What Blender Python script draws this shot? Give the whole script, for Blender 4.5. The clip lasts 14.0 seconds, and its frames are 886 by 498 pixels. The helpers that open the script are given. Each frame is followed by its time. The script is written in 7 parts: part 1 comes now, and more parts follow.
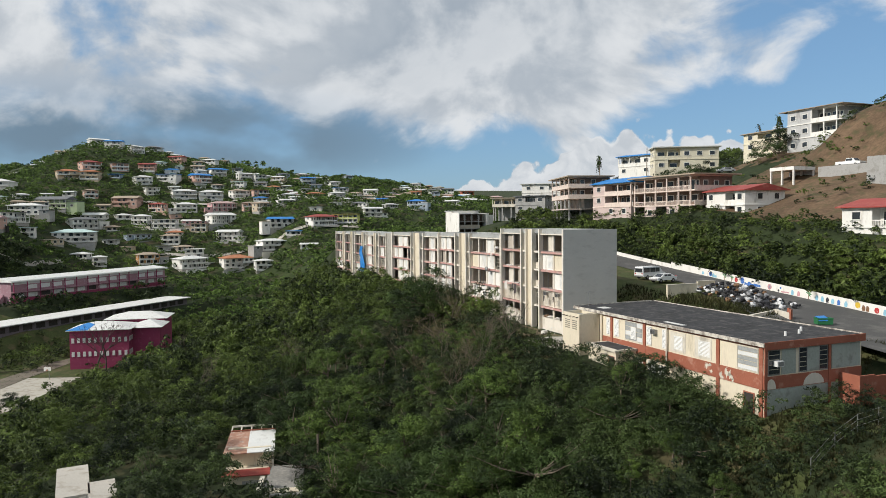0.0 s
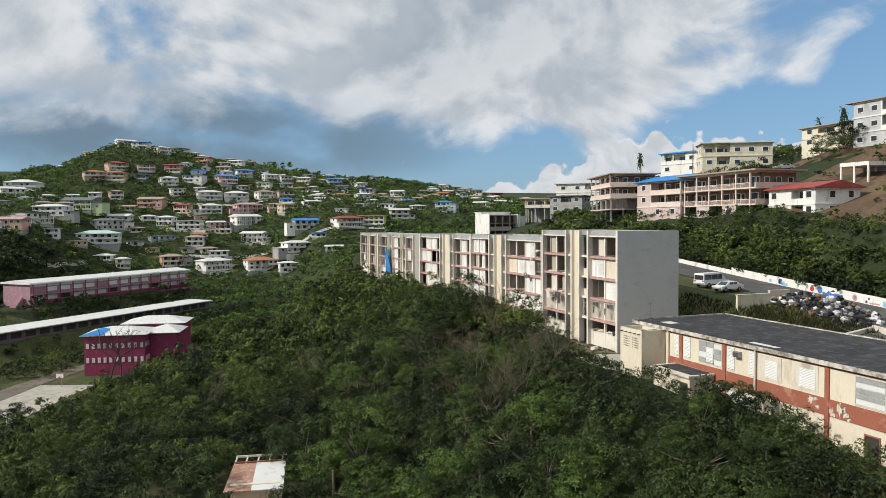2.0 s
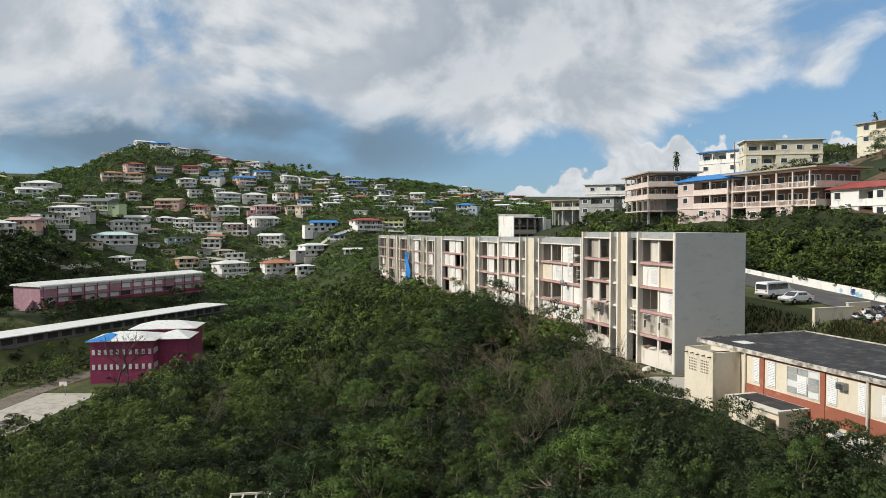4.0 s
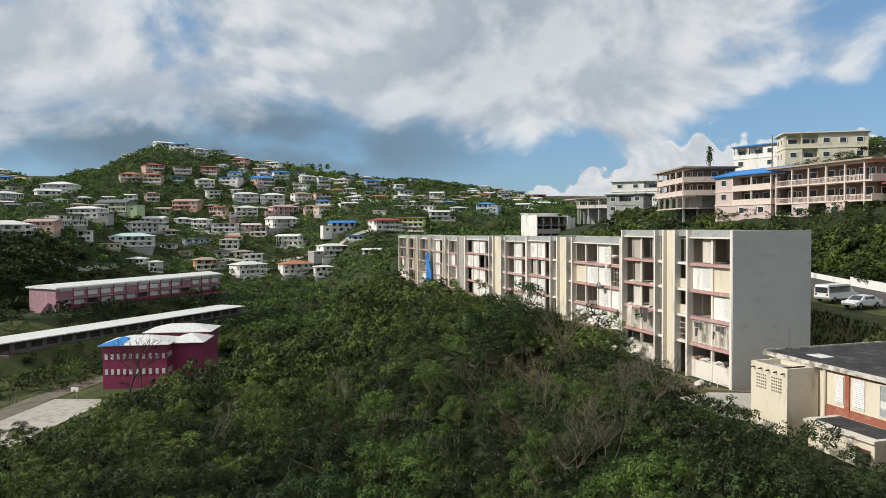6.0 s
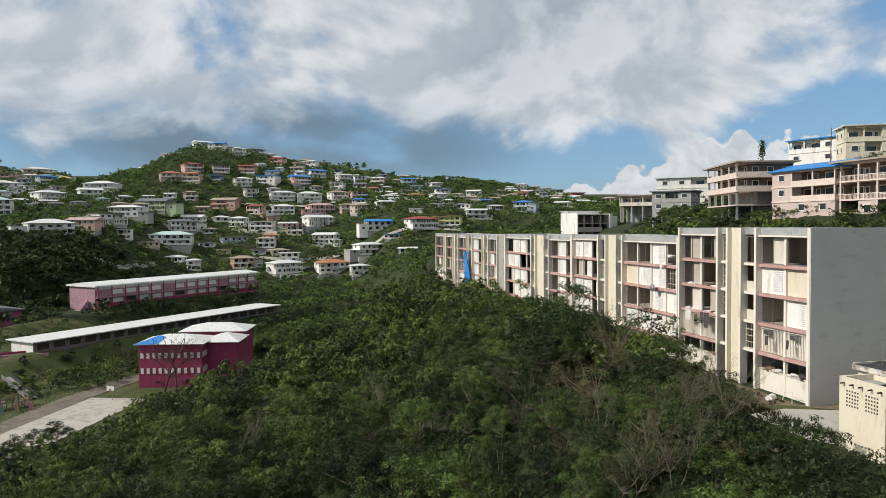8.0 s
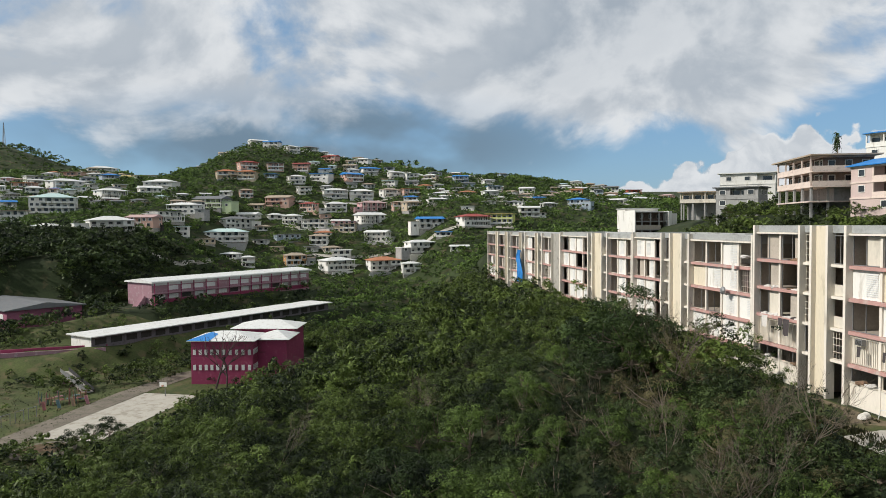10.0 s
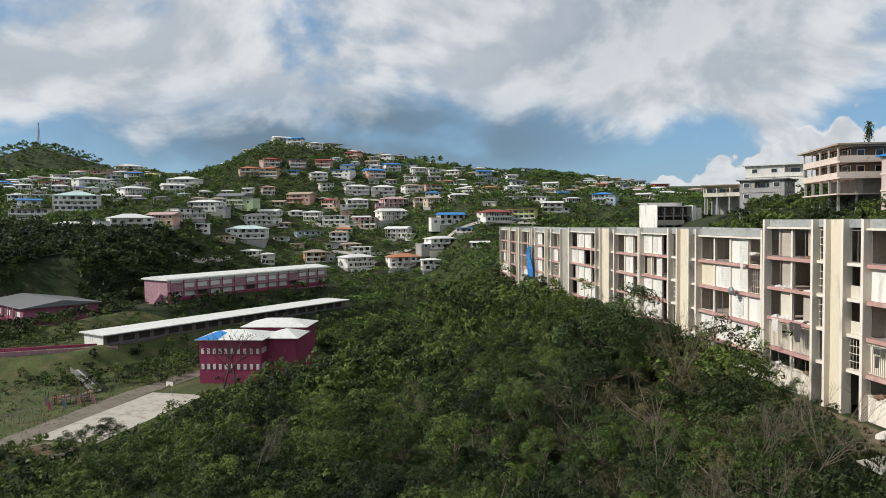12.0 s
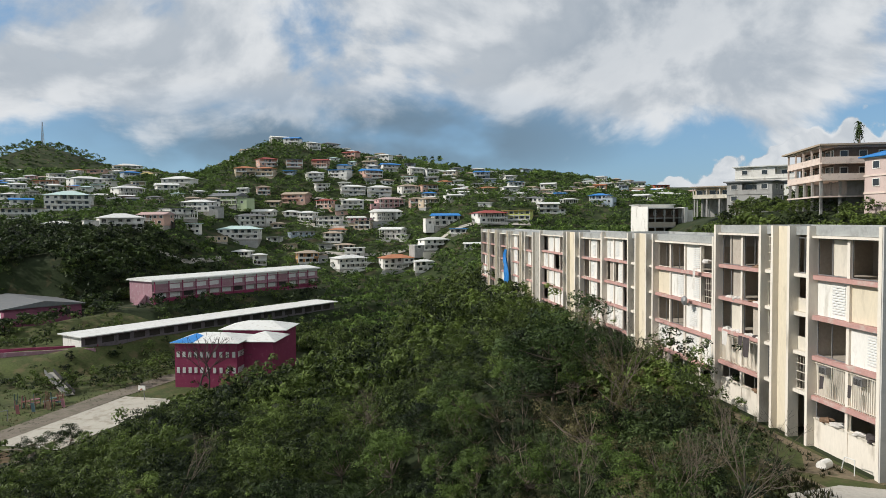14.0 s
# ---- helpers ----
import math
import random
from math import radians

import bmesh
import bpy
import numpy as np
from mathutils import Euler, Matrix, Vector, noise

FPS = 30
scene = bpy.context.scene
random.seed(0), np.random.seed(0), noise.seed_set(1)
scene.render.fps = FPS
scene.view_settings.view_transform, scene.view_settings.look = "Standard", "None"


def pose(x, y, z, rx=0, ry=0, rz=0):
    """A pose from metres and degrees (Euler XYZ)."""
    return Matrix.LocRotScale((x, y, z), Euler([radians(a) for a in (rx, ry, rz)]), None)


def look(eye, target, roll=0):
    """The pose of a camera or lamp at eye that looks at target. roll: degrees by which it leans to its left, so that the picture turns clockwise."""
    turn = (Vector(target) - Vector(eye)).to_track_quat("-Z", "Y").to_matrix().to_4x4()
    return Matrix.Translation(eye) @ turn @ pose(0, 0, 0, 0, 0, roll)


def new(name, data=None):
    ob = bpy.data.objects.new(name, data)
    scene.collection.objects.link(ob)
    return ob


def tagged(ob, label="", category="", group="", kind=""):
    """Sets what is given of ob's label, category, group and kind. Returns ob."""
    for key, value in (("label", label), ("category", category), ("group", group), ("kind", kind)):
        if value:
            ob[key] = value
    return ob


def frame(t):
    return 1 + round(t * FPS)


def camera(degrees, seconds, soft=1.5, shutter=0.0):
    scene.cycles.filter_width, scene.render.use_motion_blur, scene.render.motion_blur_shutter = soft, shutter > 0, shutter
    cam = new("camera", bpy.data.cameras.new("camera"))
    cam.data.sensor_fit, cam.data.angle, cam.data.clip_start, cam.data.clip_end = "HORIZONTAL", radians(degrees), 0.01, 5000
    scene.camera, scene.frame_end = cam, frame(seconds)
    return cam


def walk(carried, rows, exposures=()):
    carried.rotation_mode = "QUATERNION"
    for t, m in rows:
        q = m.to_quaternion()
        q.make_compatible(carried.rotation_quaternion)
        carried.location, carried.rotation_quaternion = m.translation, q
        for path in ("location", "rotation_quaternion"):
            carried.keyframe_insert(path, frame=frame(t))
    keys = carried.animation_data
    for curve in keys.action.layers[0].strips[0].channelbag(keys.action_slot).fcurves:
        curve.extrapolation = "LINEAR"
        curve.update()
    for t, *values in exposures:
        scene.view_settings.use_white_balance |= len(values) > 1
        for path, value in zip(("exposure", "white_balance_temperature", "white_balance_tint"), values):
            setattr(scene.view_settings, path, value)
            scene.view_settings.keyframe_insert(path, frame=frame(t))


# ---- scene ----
cam = camera(64.7, 14.0, 0.8)
PATH = [
    (0, (-52.061, -84.412, 16.309), (-51.313, -82.559, 16.227), -0.5),
    (0.5, (-51.292, -81.762, 16.261), (-50.561, -79.902, 16.181), -0.4),
    (1, (-50.446, -78.876, 16.138), (-49.733, -77.009, 16.06), -0.4),
    (1.5, (-49.515, -75.874, 16.071), (-48.821, -73.999, 15.993), -0.4),
    (2, (-48.527, -72.724, 15.999), (-47.85, -70.843, 15.924), -0.4),
    (2.5, (-47.622, -69.691, 15.927), (-46.965, -67.803, 15.853), -0.4),
    (3, (-46.865, -66.788, 15.829), (-46.22, -64.896, 15.759), -0.3),
    (5.5, (-44.339, -55.882, 15.391), (-43.751, -53.971, 15.328), -0.3),
    (6, (-44.088, -54.363, 15.406), (-43.515, -52.448, 15.342), -0.4),
    (6.5, (-43.822, -52.98, 15.373), (-43.268, -51.059, 15.31), -0.3),
    (7, (-43.559, -51.629, 15.367), (-43.025, -49.702, 15.302), -0.4),
    (7.5, (-43.296, -50.253, 15.287), (-42.786, -48.32, 15.222), -0.4),
    (8, (-43.138, -49.063, 15.27), (-42.664, -47.121, 15.203), -0.4),
    (8.5, (-42.87, -47.911, 15.276), (-42.441, -45.958, 15.208), -0.4),
    (9, (-42.671, -46.814, 15.265), (-42.281, -44.854, 15.197), -0.3),
    (11.5, (-38.693, -41.367, 15.113), (-38.432, -39.386, 15.033), -0.6),
    (12, (-36.58, -40.21, 15.13), (-36.335, -38.227, 15.047), -0.6),
    (12.5, (-34.378, -39.206, 15.188), (-34.143, -37.221, 15.103), -0.5),
    (13, (-32.349, -38.329, 15.224), (-32.121, -36.344, 15.141), -0.5),
    (13.5, (-30.741, -37.591, 15.333), (-30.512, -35.606, 15.25), -0.4),
    (14, (-29.592, -37.066, 15.409), (-29.364, -35.081, 15.327), -0.4),
]
walk(cam, [(t, look(eye, target, roll)) for t, eye, target, roll in PATH])

# ---- light ----
SUN_AZ, SUN_EL = 272.0, 35.0          # compass from +y clockwise, degrees
world = bpy.data.worlds.new("sky")
scene.world = world
world.use_nodes = True
wn, wl = world.node_tree.nodes, world.node_tree.links
wn.clear()


def wnode(kind):
    return wn.new(kind)


def wmath(op, a, b=None, c=None, clamp=False):
    n = wnode("ShaderNodeMath")
    n.operation, n.use_clamp = op, clamp
    for i, v in enumerate((a, b, c)):
        if v is None:
            continue
        if isinstance(v, (int, float)):
            n.inputs[i].default_value = v
        else:
            wl.new(v, n.inputs[i])
    return n.outputs[0]


def wramp(v, a, b):
    n = wnode("ShaderNodeMapRange")
    n.interpolation_type, n.clamp = "SMOOTHSTEP", True
    wl.new(v, n.inputs["Value"])
    n.inputs["From Min"].default_value, n.inputs["From Max"].default_value = a, b
    return n.outputs[0]


def wmix(f, a, b):
    n = wnode("ShaderNodeMix")
    n.data_type = "RGBA"
    for sock, v in ((n.inputs[0], f), (n.inputs[6], a), (n.inputs[7], b)):
        if isinstance(v, (int, float)):
            sock.default_value = v
        elif isinstance(v, tuple):
            sock.default_value = (*v, 1)
        else:
            wl.new(v, sock)
    return n.outputs[2]


def wnoise(vec, scale, detail=8, rough=0.6, stretch=(1, 1, 1), shift=(0, 0, 0), warp=0.0):
    m = wnode("ShaderNodeMapping")
    m.inputs["Scale"].default_value, m.inputs["Location"].default_value = stretch, shift
    wl.new(vec, m.inputs["Vector"])
    n = wnode("ShaderNodeTexNoise")
    n.inputs["Scale"].default_value, n.inputs["Detail"].default_value = scale, detail
    n.inputs["Roughness"].default_value, n.inputs["Distortion"].default_value = rough, warp
    wl.new(m.outputs[0], n.inputs["Vector"])
    return n.outputs["Fac"]


sky = wnode("ShaderNodeTexSky")
sky.sky_type, sky.sun_disc = "NISHITA", False
sky.sun_elevation, sky.sun_rotation = radians(SUN_EL), radians(SUN_AZ)
sky.air_density, sky.dust_density, sky.ozone_density = 1.0, 0.6, 1.5
way = wnode("ShaderNodeTexCoord").outputs["Generated"]
sep = wnode("ShaderNodeSeparateXYZ")
wl.new(way, sep.inputs[0])
elev = wmath("MULTIPLY", wmath("ARCSINE", sep.outputs[2]), 57.296)
azim = wmath("MULTIPLY", wmath("ARCTAN2", sep.outputs[0], sep.outputs[1]), 57.296)   # degrees right of +y


def bank(az, el, raz, rel, edge=1.0):
    """1 inside a soft ellipse of sky round a bearing and a height, in degrees, 0 far outside."""
    dx = wmath("DIVIDE", wmath("SUBTRACT", azim, az), raz)
    dy = wmath("DIVIDE", wmath("SUBTRACT", elev, el), rel)
    r = wmath("ADD", wmath("MULTIPLY", dx, dx), wmath("MULTIPLY", dy, dy))
    return wramp(r, edge, 0.0)


def wcell(vec, scale, shift):
    """Rounded billows: 1 in the middle of a cell, 0 between cells."""
    m = wnode("ShaderNodeMapping")
    m.inputs["Scale"].default_value, m.inputs["Location"].default_value = (1, 1, 1.25), shift
    wl.new(vec, m.inputs["Vector"])
    n = wnode("ShaderNodeTexVoronoi")
    n.feature = "SMOOTH_F1"
    n.inputs["Scale"].default_value, n.inputs["Smoothness"].default_value = scale, 0.6
    wl.new(m.outputs[0], n.inputs["Vector"])
    return wmath("SUBTRACT", 1.0, n.outputs["Distance"])


def field(dx, dy, dz):
    """How dense the clouds are along a direction, sampled a little to one side."""
    big = wnoise(way, 2.7, 10, 0.56, (1, 1, 1.7), (2.3 + dx, 0.4 + dy, 0.2 + dz * 1.7), 0.5)
    mid = wnoise(way, 10.0, 9, 0.6, (1, 1, 1.4), (0.7 + dx, 3.1 + dy, 1.0 + dz * 1.4), 0.6)
    c1 = wcell(way, 12.0, (0.3 + dx, 0.9 + dy, dz * 1.25))
    c2 = wcell(way, 31.0, (1.3 + dx, 0.2 + dy, 0.5 + dz * 1.25))
    out = wmath("ADD", wmath("MULTIPLY", big, 0.78), wmath("MULTIPLY", mid, 0.17))
    out = wmath("ADD", out, wmath("MULTIPLY", wmath("SUBTRACT", c1, 0.55), 0.09))
    return wmath("ADD", out, wmath("MULTIPLY", wmath("SUBTRACT", c2, 0.55), 0.035))


here, lit = field(0, 0, 0), field(0.034, 0.0, -0.028)
deck = wramp(elev, 5.5, 11.5)                                       # broken deck overhead
puff = wmath("ADD", wmath("MULTIPLY", wcell(way, 21.0, (0.4, 0.1, 0.3)), 2.3), wmath("MULTIPLY", wcell(way, 52.0, (0.9, 0.6, 0.1)), 1.1))
crown = wmath("ADD", puff, wmath("MULTIPLY", wnoise(way, 8.0, 7, 0.58, (1, 1, 0.8), (0.2, 1.7, 0)), 6.0))
reach = wmath("MULTIPLY", wramp(azim, 15.0, 22.0), wramp(azim, 64.0, 48.0))
top = wmath("ADD", wmath("MULTIPLY", wramp(azim, 17.0, 36.0), 4.6), wmath("SUBTRACT", crown, 3.6))          # uneven tops of the heaps, degrees
heap = wmath("MULTIPLY", wramp(wmath("SUBTRACT", elev, top), 0.4, -0.8), wramp(reach, 0.02, 0.3))   # white heaps low over the ridge
slate = bank(0.0, 6.5, 26.0, 5.0, 1.0)                                # rain bank over the hill
open_ = bank(50.0, 12.5, 19.0, 9.0, 1.0)                                # open blue to the right
plain = wmath("ADD", wmath("MULTIPLY", deck, 0.22), wmath("MULTIPLY", open_, -0.17))
dens = wmath("ADD", here, wmath("ADD", plain, wmath("MULTIPLY", heap, 0.5)))
cloud = wramp(dens, 0.505, 0.63)
side = wramp(wmath("SUBTRACT", here, lit), -0.07, 0.08)             # the face turned to the sun
depth = wramp(dens, 0.60, 0.90)
bright = wmath("ADD", wmath("MULTIPLY", side, 0.66), wmath("MULTIPLY", wmath("SUBTRACT", 1.0, depth), 0.34))
bright = wmath("MAXIMUM", bright, wmath("MULTIPLY", wramp(heap, 0.0, 0.3), wmath("ADD", 0.50, wmath("MULTIPLY", wramp(wnoise(way, 17.0, 7, 0.6, (1, 1, 1.2), (0.5, 0.2, 0.9), 0.4), 0.34, 0.62), 0.48))))
tint = wmix(bright, (3.35, 3.95, 4.65), (7.4, 7.65, 7.9))
soft_sky = wmix(1.0, sky.outputs[0], (0.74, 0.90, 1.07))
soft_sky.node.blend_type = "MULTIPLY"
soft_sky = wmix(0.5, soft_sky, (2.3, 4.2, 6.4))
haze = wmix(wmath("MULTIPLY", wmath("MULTIPLY", slate, 0.9), wramp(wnoise(way, 5.0, 4, 0.5, (1, 1, 2), (1, 1, 1)), 0.30, 0.56)), soft_sky, (1.6, 2.3, 3.0))
mixed = wmix(wmath("MULTIPLY", cloud, wmath("SUBTRACT", 1.0, wmath("MULTIPLY", slate, 0.45))), haze, tint)
bg = wnode("ShaderNodeBackground")
wl.new(mixed, bg.inputs["Color"])
bg.inputs["Strength"].default_value = 0.1
wl.new(bg.outputs[0], wnode("ShaderNodeOutputWorld").inputs["Surface"])

sun = new("sun", bpy.data.lights.new("sun", "SUN"))
sun.data.energy, sun.data.angle, sun.data.color = 4.0, radians(0.6), (1.0, 0.955, 0.885)
a, e = radians(SUN_AZ), radians(SUN_EL)
sun.matrix_world = look((60 * math.sin(a) * math.cos(e), 60 * math.cos(a) * math.cos(e), 60 * math.sin(e) + 40), (0, 0, 40))
scene.view_settings.exposure = 0.0

# ---- materials ----
def mat(name, col, rough=0.85, var=0.22, scale=0.35, fine=6.0, bump=0.25, dirt=None, amount=0.4, metal=0.0, spread=0.0, streak=1.0):
    """A painted or natural surface: base colour, two scales of variation, an optional second colour in stains, fine relief."""
    m = bpy.data.materials.new(name)
    m.use_nodes = True
    n, l = m.node_tree.nodes, m.node_tree.links
    p = n["Principled BSDF"]
    p.inputs["Roughness"].default_value, p.inputs["Metallic"].default_value = rough, metal
    p.inputs["Specular IOR Level"].default_value = 0.25
    tc = n.new("ShaderNodeTexCoord")
    mp = n.new("ShaderNodeMapping")
    mp.inputs["Scale"].default_value = (1, 1, 1 / streak)
    l.new(tc.outputs["Object"], mp.inputs["Vector"])
    noises = []
    for s, d in ((scale, 5), (fine, 4), (scale * 2.7, 6)):
        t = n.new("ShaderNodeTexNoise")
        t.inputs["Scale"].default_value, t.inputs["Detail"].default_value, t.inputs["Roughness"].default_value = s, d, 0.62
        l.new(mp.outputs[0], t.inputs["Vector"])
        noises.append(t.outputs["Fac"])
    base = n.new("ShaderNodeMix")
    base.data_type = "RGBA"
    base.inputs[6].default_value = (*[c * (1 - var) for c in col], 1)
    base.inputs[7].default_value = (*[min(1, c * (1 + var)) for c in col], 1)
    both = n.new("ShaderNodeMath")
    both.operation = "MULTIPLY_ADD"
    both.inputs[1].default_value = 0.5
    half = n.new("ShaderNodeMath")
    half.operation = "MULTIPLY"
    half.inputs[1].default_value = 0.5
    l.new(noises[0], half.inputs[0])
    l.new(noises[1], both.inputs[0])
    l.new(half.outputs[0], both.inputs[2])
    sharp = n.new("ShaderNodeMapRange")
    sharp.inputs["From Min"].default_value, sharp.inputs["From Max"].default_value = 0.35, 0.65
    l.new(both.outputs[0], sharp.inputs["Value"])
    l.new(sharp.outputs[0], base.inputs[0])
    out = base.outputs[2]
    if dirt:
        st = n.new("ShaderNodeMapRange")
        st.inputs["From Min"].default_value, st.inputs["From Max"].default_value = 0.62 - 0.25 * amount, 0.72 - 0.12 * amount
        st.inputs["To Max"].default_value = 0.85
        l.new(noises[2], st.inputs["Value"])
        dm = n.new("ShaderNodeMix")
        dm.data_type = "RGBA"
        dm.inputs[7].default_value = (*dirt, 1)
        l.new(st.outputs[0], dm.inputs[0])
        l.new(out, dm.inputs[6])
        out = dm.outputs[2]
    if spread:
        oi = n.new("ShaderNodeObjectInfo")
        hs = n.new("ShaderNodeHueSaturation")
        vr = n.new("ShaderNodeMapRange")
        vr.inputs["To Min"].default_value, vr.inputs["To Max"].default_value = 1 - spread, 1 + spread
        l.new(oi.outputs["Random"], vr.inputs["Value"])
        l.new(vr.outputs[0], hs.inputs["Value"])
        l.new(out, hs.inputs["Color"])
        out = hs.outputs[0]
    l.new(out, p.inputs["Base Color"])
    if bump:
        b = n.new("ShaderNodeBump")
        b.inputs["Strength"].default_value, b.inputs["Distance"].default_value = bump, 0.05
        l.new(noises[1], b.inputs["Height"])
        l.new(b.outputs[0], p.inputs["Normal"])
    return m


def leaf_mat(name, dark, light, sheer=0.25, own=0.36):
    m = bpy.data.materials.new(name)
    m.use_nodes = True
    n, l = m.node_tree.nodes, m.node_tree.links
    p = n["Principled BSDF"]
    p.inputs["Roughness"].default_value = 0.6
    p.inputs["Specular IOR Level"].default_value = 0.2
    geo, oi = n.new("ShaderNodeNewGeometry"), n.new("ShaderNodeObjectInfo")
    t = n.new("ShaderNodeTexNoise")
    t.inputs["Scale"].default_value, t.inputs["Detail"].default_value = 0.16, 4
    l.new(geo.outputs["Position"], t.inputs["Vector"])
    s = n.new("ShaderNodeMath")
    s.operation = "MULTIPLY_ADD"
    s.inputs[1].default_value = 0.36
    l.new(geo.outputs["Random Per Island"], s.inputs[0])
    r = n.new("ShaderNodeMapRange")
    r.inputs["From Min"].default_value, r.inputs["From Max"].default_value = 0.36, 0.68
    r.inputs["To Min"].default_value, r.inputs["To Max"].default_value = -0.14, 0.42
    l.new(t.outputs["Fac"], r.inputs["Value"])
    l.new(r.outputs[0], s.inputs[2])
    s2 = n.new("ShaderNodeMath")
    s2.operation, s2.use_clamp = "MULTIPLY_ADD", True
    s2.inputs[1].default_value = own
    l.new(oi.outputs["Random"], s2.inputs[0])
    l.new(s.outputs[0], s2.inputs[2])
    s3 = n.new("ShaderNodeMath")
    s3.operation, s3.use_clamp = "MULTIPLY_ADD", True
    s3.inputs[1].default_value, s3.inputs[2].default_value = 1.45, -0.33 + 0.6 * (0.42 - own)
    l.new(s2.outputs[0], s3.inputs[0])
    c = n.new("ShaderNodeMix")
    c.data_type = "RGBA"
    c.inputs[6].default_value, c.inputs[7].default_value = (*dark, 1), (*light, 1)
    l.new(s3.outputs[0], c.inputs[0])
    l.new(c.outputs[2], p.inputs["Base Color"])
    tr = n.new("ShaderNodeBsdfTranslucent")
    l.new(c.outputs[2], tr.inputs["Color"])
    mx = n.new("ShaderNodeMixShader")
    mx.inputs[0].default_value = sheer
    l.new(p.outputs[0], mx.inputs[1])
    l.new(tr.outputs[0], mx.inputs[2])
    l.new(mx.outputs[0], n["Material Output"].inputs["Surface"])
    return m


def glass_mat(name, col):
    m = mat(name, col, 0.12, 0.3, 1.0, 3.0, 0.0)
    m.node_tree.nodes["Principled BSDF"].inputs["Specular IOR Level"].default_value = 0.6
    return m


WHITE = mat("white_paint", (0.74, 0.72, 0.67), 0.8, 0.07, 0.3, 7, 0.15, (0.45, 0.42, 0.36), 0.25, streak=3)
CREAM = mat("cream_paint", (0.66, 0.585, 0.45), 0.8, 0.08, 0.3, 7, 0.15, (0.42, 0.36, 0.26), 0.22, streak=3)
PALE = mat("pale_render", (0.62, 0.57, 0.48), 0.85, 0.08, 0.3, 6, 0.2, (0.36, 0.33, 0.28), 0.3, streak=3)
PINKBAND = mat("faded_pink_paint", (0.46, 0.27, 0.24), 0.85, 0.12, 0.5, 6, 0.2, (0.5, 0.42, 0.37), 0.35)
GREYWALL = mat("light_grey_cement_render", (0.52, 0.51, 0.48), 0.9, 0.06, 0.22, 5, 0.25, (0.44, 0.43, 0.405), 0.3, streak=0.4)
CONCRETE = mat("weathered_concrete", (0.36, 0.34, 0.30), 0.9, 0.15, 0.4, 6, 0.3, (0.18, 0.17, 0.15), 0.35)
PAD = mat("pale_concrete_paving", (0.44, 0.41, 0.36), 0.9, 0.12, 0.25, 5, 0.2, (0.28, 0.25, 0.20), 0.4)
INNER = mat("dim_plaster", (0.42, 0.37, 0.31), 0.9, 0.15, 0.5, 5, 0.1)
# near-black that paints unlit depth in doorways, vents and windows
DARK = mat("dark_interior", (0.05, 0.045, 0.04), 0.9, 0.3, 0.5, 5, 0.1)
ROOFING = mat("black_roofing_felt", (0.040, 0.040, 0.042), 0.85, 0.5, 0.35, 3, 0.4, (0.11, 0.105, 0.10), 0.45)
ROOFGREY = mat("grey_roof_coating", (0.33, 0.34, 0.33), 0.85, 0.15, 0.25, 4, 0.2, (0.2, 0.2, 0.19), 0.4)
BRICKRED = mat("brick_red_paint", (0.30, 0.105, 0.065), 0.85, 0.12, 0.4, 7, 0.2, (0.42, 0.22, 0.16), 0.25)
LOUVRE = mat("white_louvre_slats", (0.66, 0.66, 0.64), 0.7, 0.08, 1.0, 8, 0.1)
MAGENTA = mat("magenta_paint", (0.27, 0.045, 0.10), 0.8, 0.1, 0.3, 6, 0.15, (0.34, 0.10, 0.15), 0.25)
PINKWALL = mat("faded_mauve_paint", (0.34, 0.195, 0.225), 0.8, 0.1, 0.3, 6, 0.15, (0.45, 0.34, 0.35), 0.35)
SHEET = mat("white_sheet_roof", (0.66, 0.66, 0.63), 0.55, 0.08, 0.3, 6, 0.1, (0.48, 0.46, 0.42), 0.35)
SHEETGREY = mat("grey_sheet_roof", (0.15, 0.155, 0.16), 0.6, 0.12, 0.3, 6, 0.1, (0.20, 0.19, 0.17), 0.35)
SHEETRED = mat("red_sheet_roof", (0.30, 0.06, 0.05), 0.6, 0.14, 0.3, 6, 0.1, (0.36, 0.12, 0.09), 0.35)
RUST = mat("rusted_sheet_roof", (0.36, 0.20, 0.14), 0.8, 0.2, 0.6, 6, 0.2, (0.5, 0.40, 0.34), 0.5)
TARP = mat("blue_tarpaulin", (0.03, 0.20, 0.52), 0.5, 0.12, 0.8, 3, 0.5)
ASPHALT = mat("asphalt", (0.085, 0.083, 0.08), 0.9, 0.2, 0.12, 7, 0.3, (0.14, 0.135, 0.125), 0.4)
SOIL = mat("bare_brown_soil", (0.125, 0.082, 0.050), 0.95, 0.4, 0.15, 1.6, 0.9, (0.062, 0.062, 0.028), 0.5)
GRASS = mat("rough_grass", (0.058, 0.072, 0.022), 0.95, 0.45, 0.12, 2.2, 0.8, (0.115, 0.092, 0.048), 0.5)
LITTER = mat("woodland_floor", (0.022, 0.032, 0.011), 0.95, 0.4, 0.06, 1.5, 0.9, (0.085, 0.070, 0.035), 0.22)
BARK = mat("grey_brown_bark", (0.17, 0.135, 0.105), 0.9, 0.3, 2.0, 12, 0.6)
DEADBARK = mat("bleached_dead_wood", (0.135, 0.11, 0.085), 0.9, 0.25, 2.0, 12, 0.5)
GLASS = glass_mat("dark_window_glass", (0.035, 0.04, 0.045))
METAL = mat("grey_metal", (0.30, 0.30, 0.30), 0.5, 0.15, 1.0, 10, 0.1, metal=0.6)
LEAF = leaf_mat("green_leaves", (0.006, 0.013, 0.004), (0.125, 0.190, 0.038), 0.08)
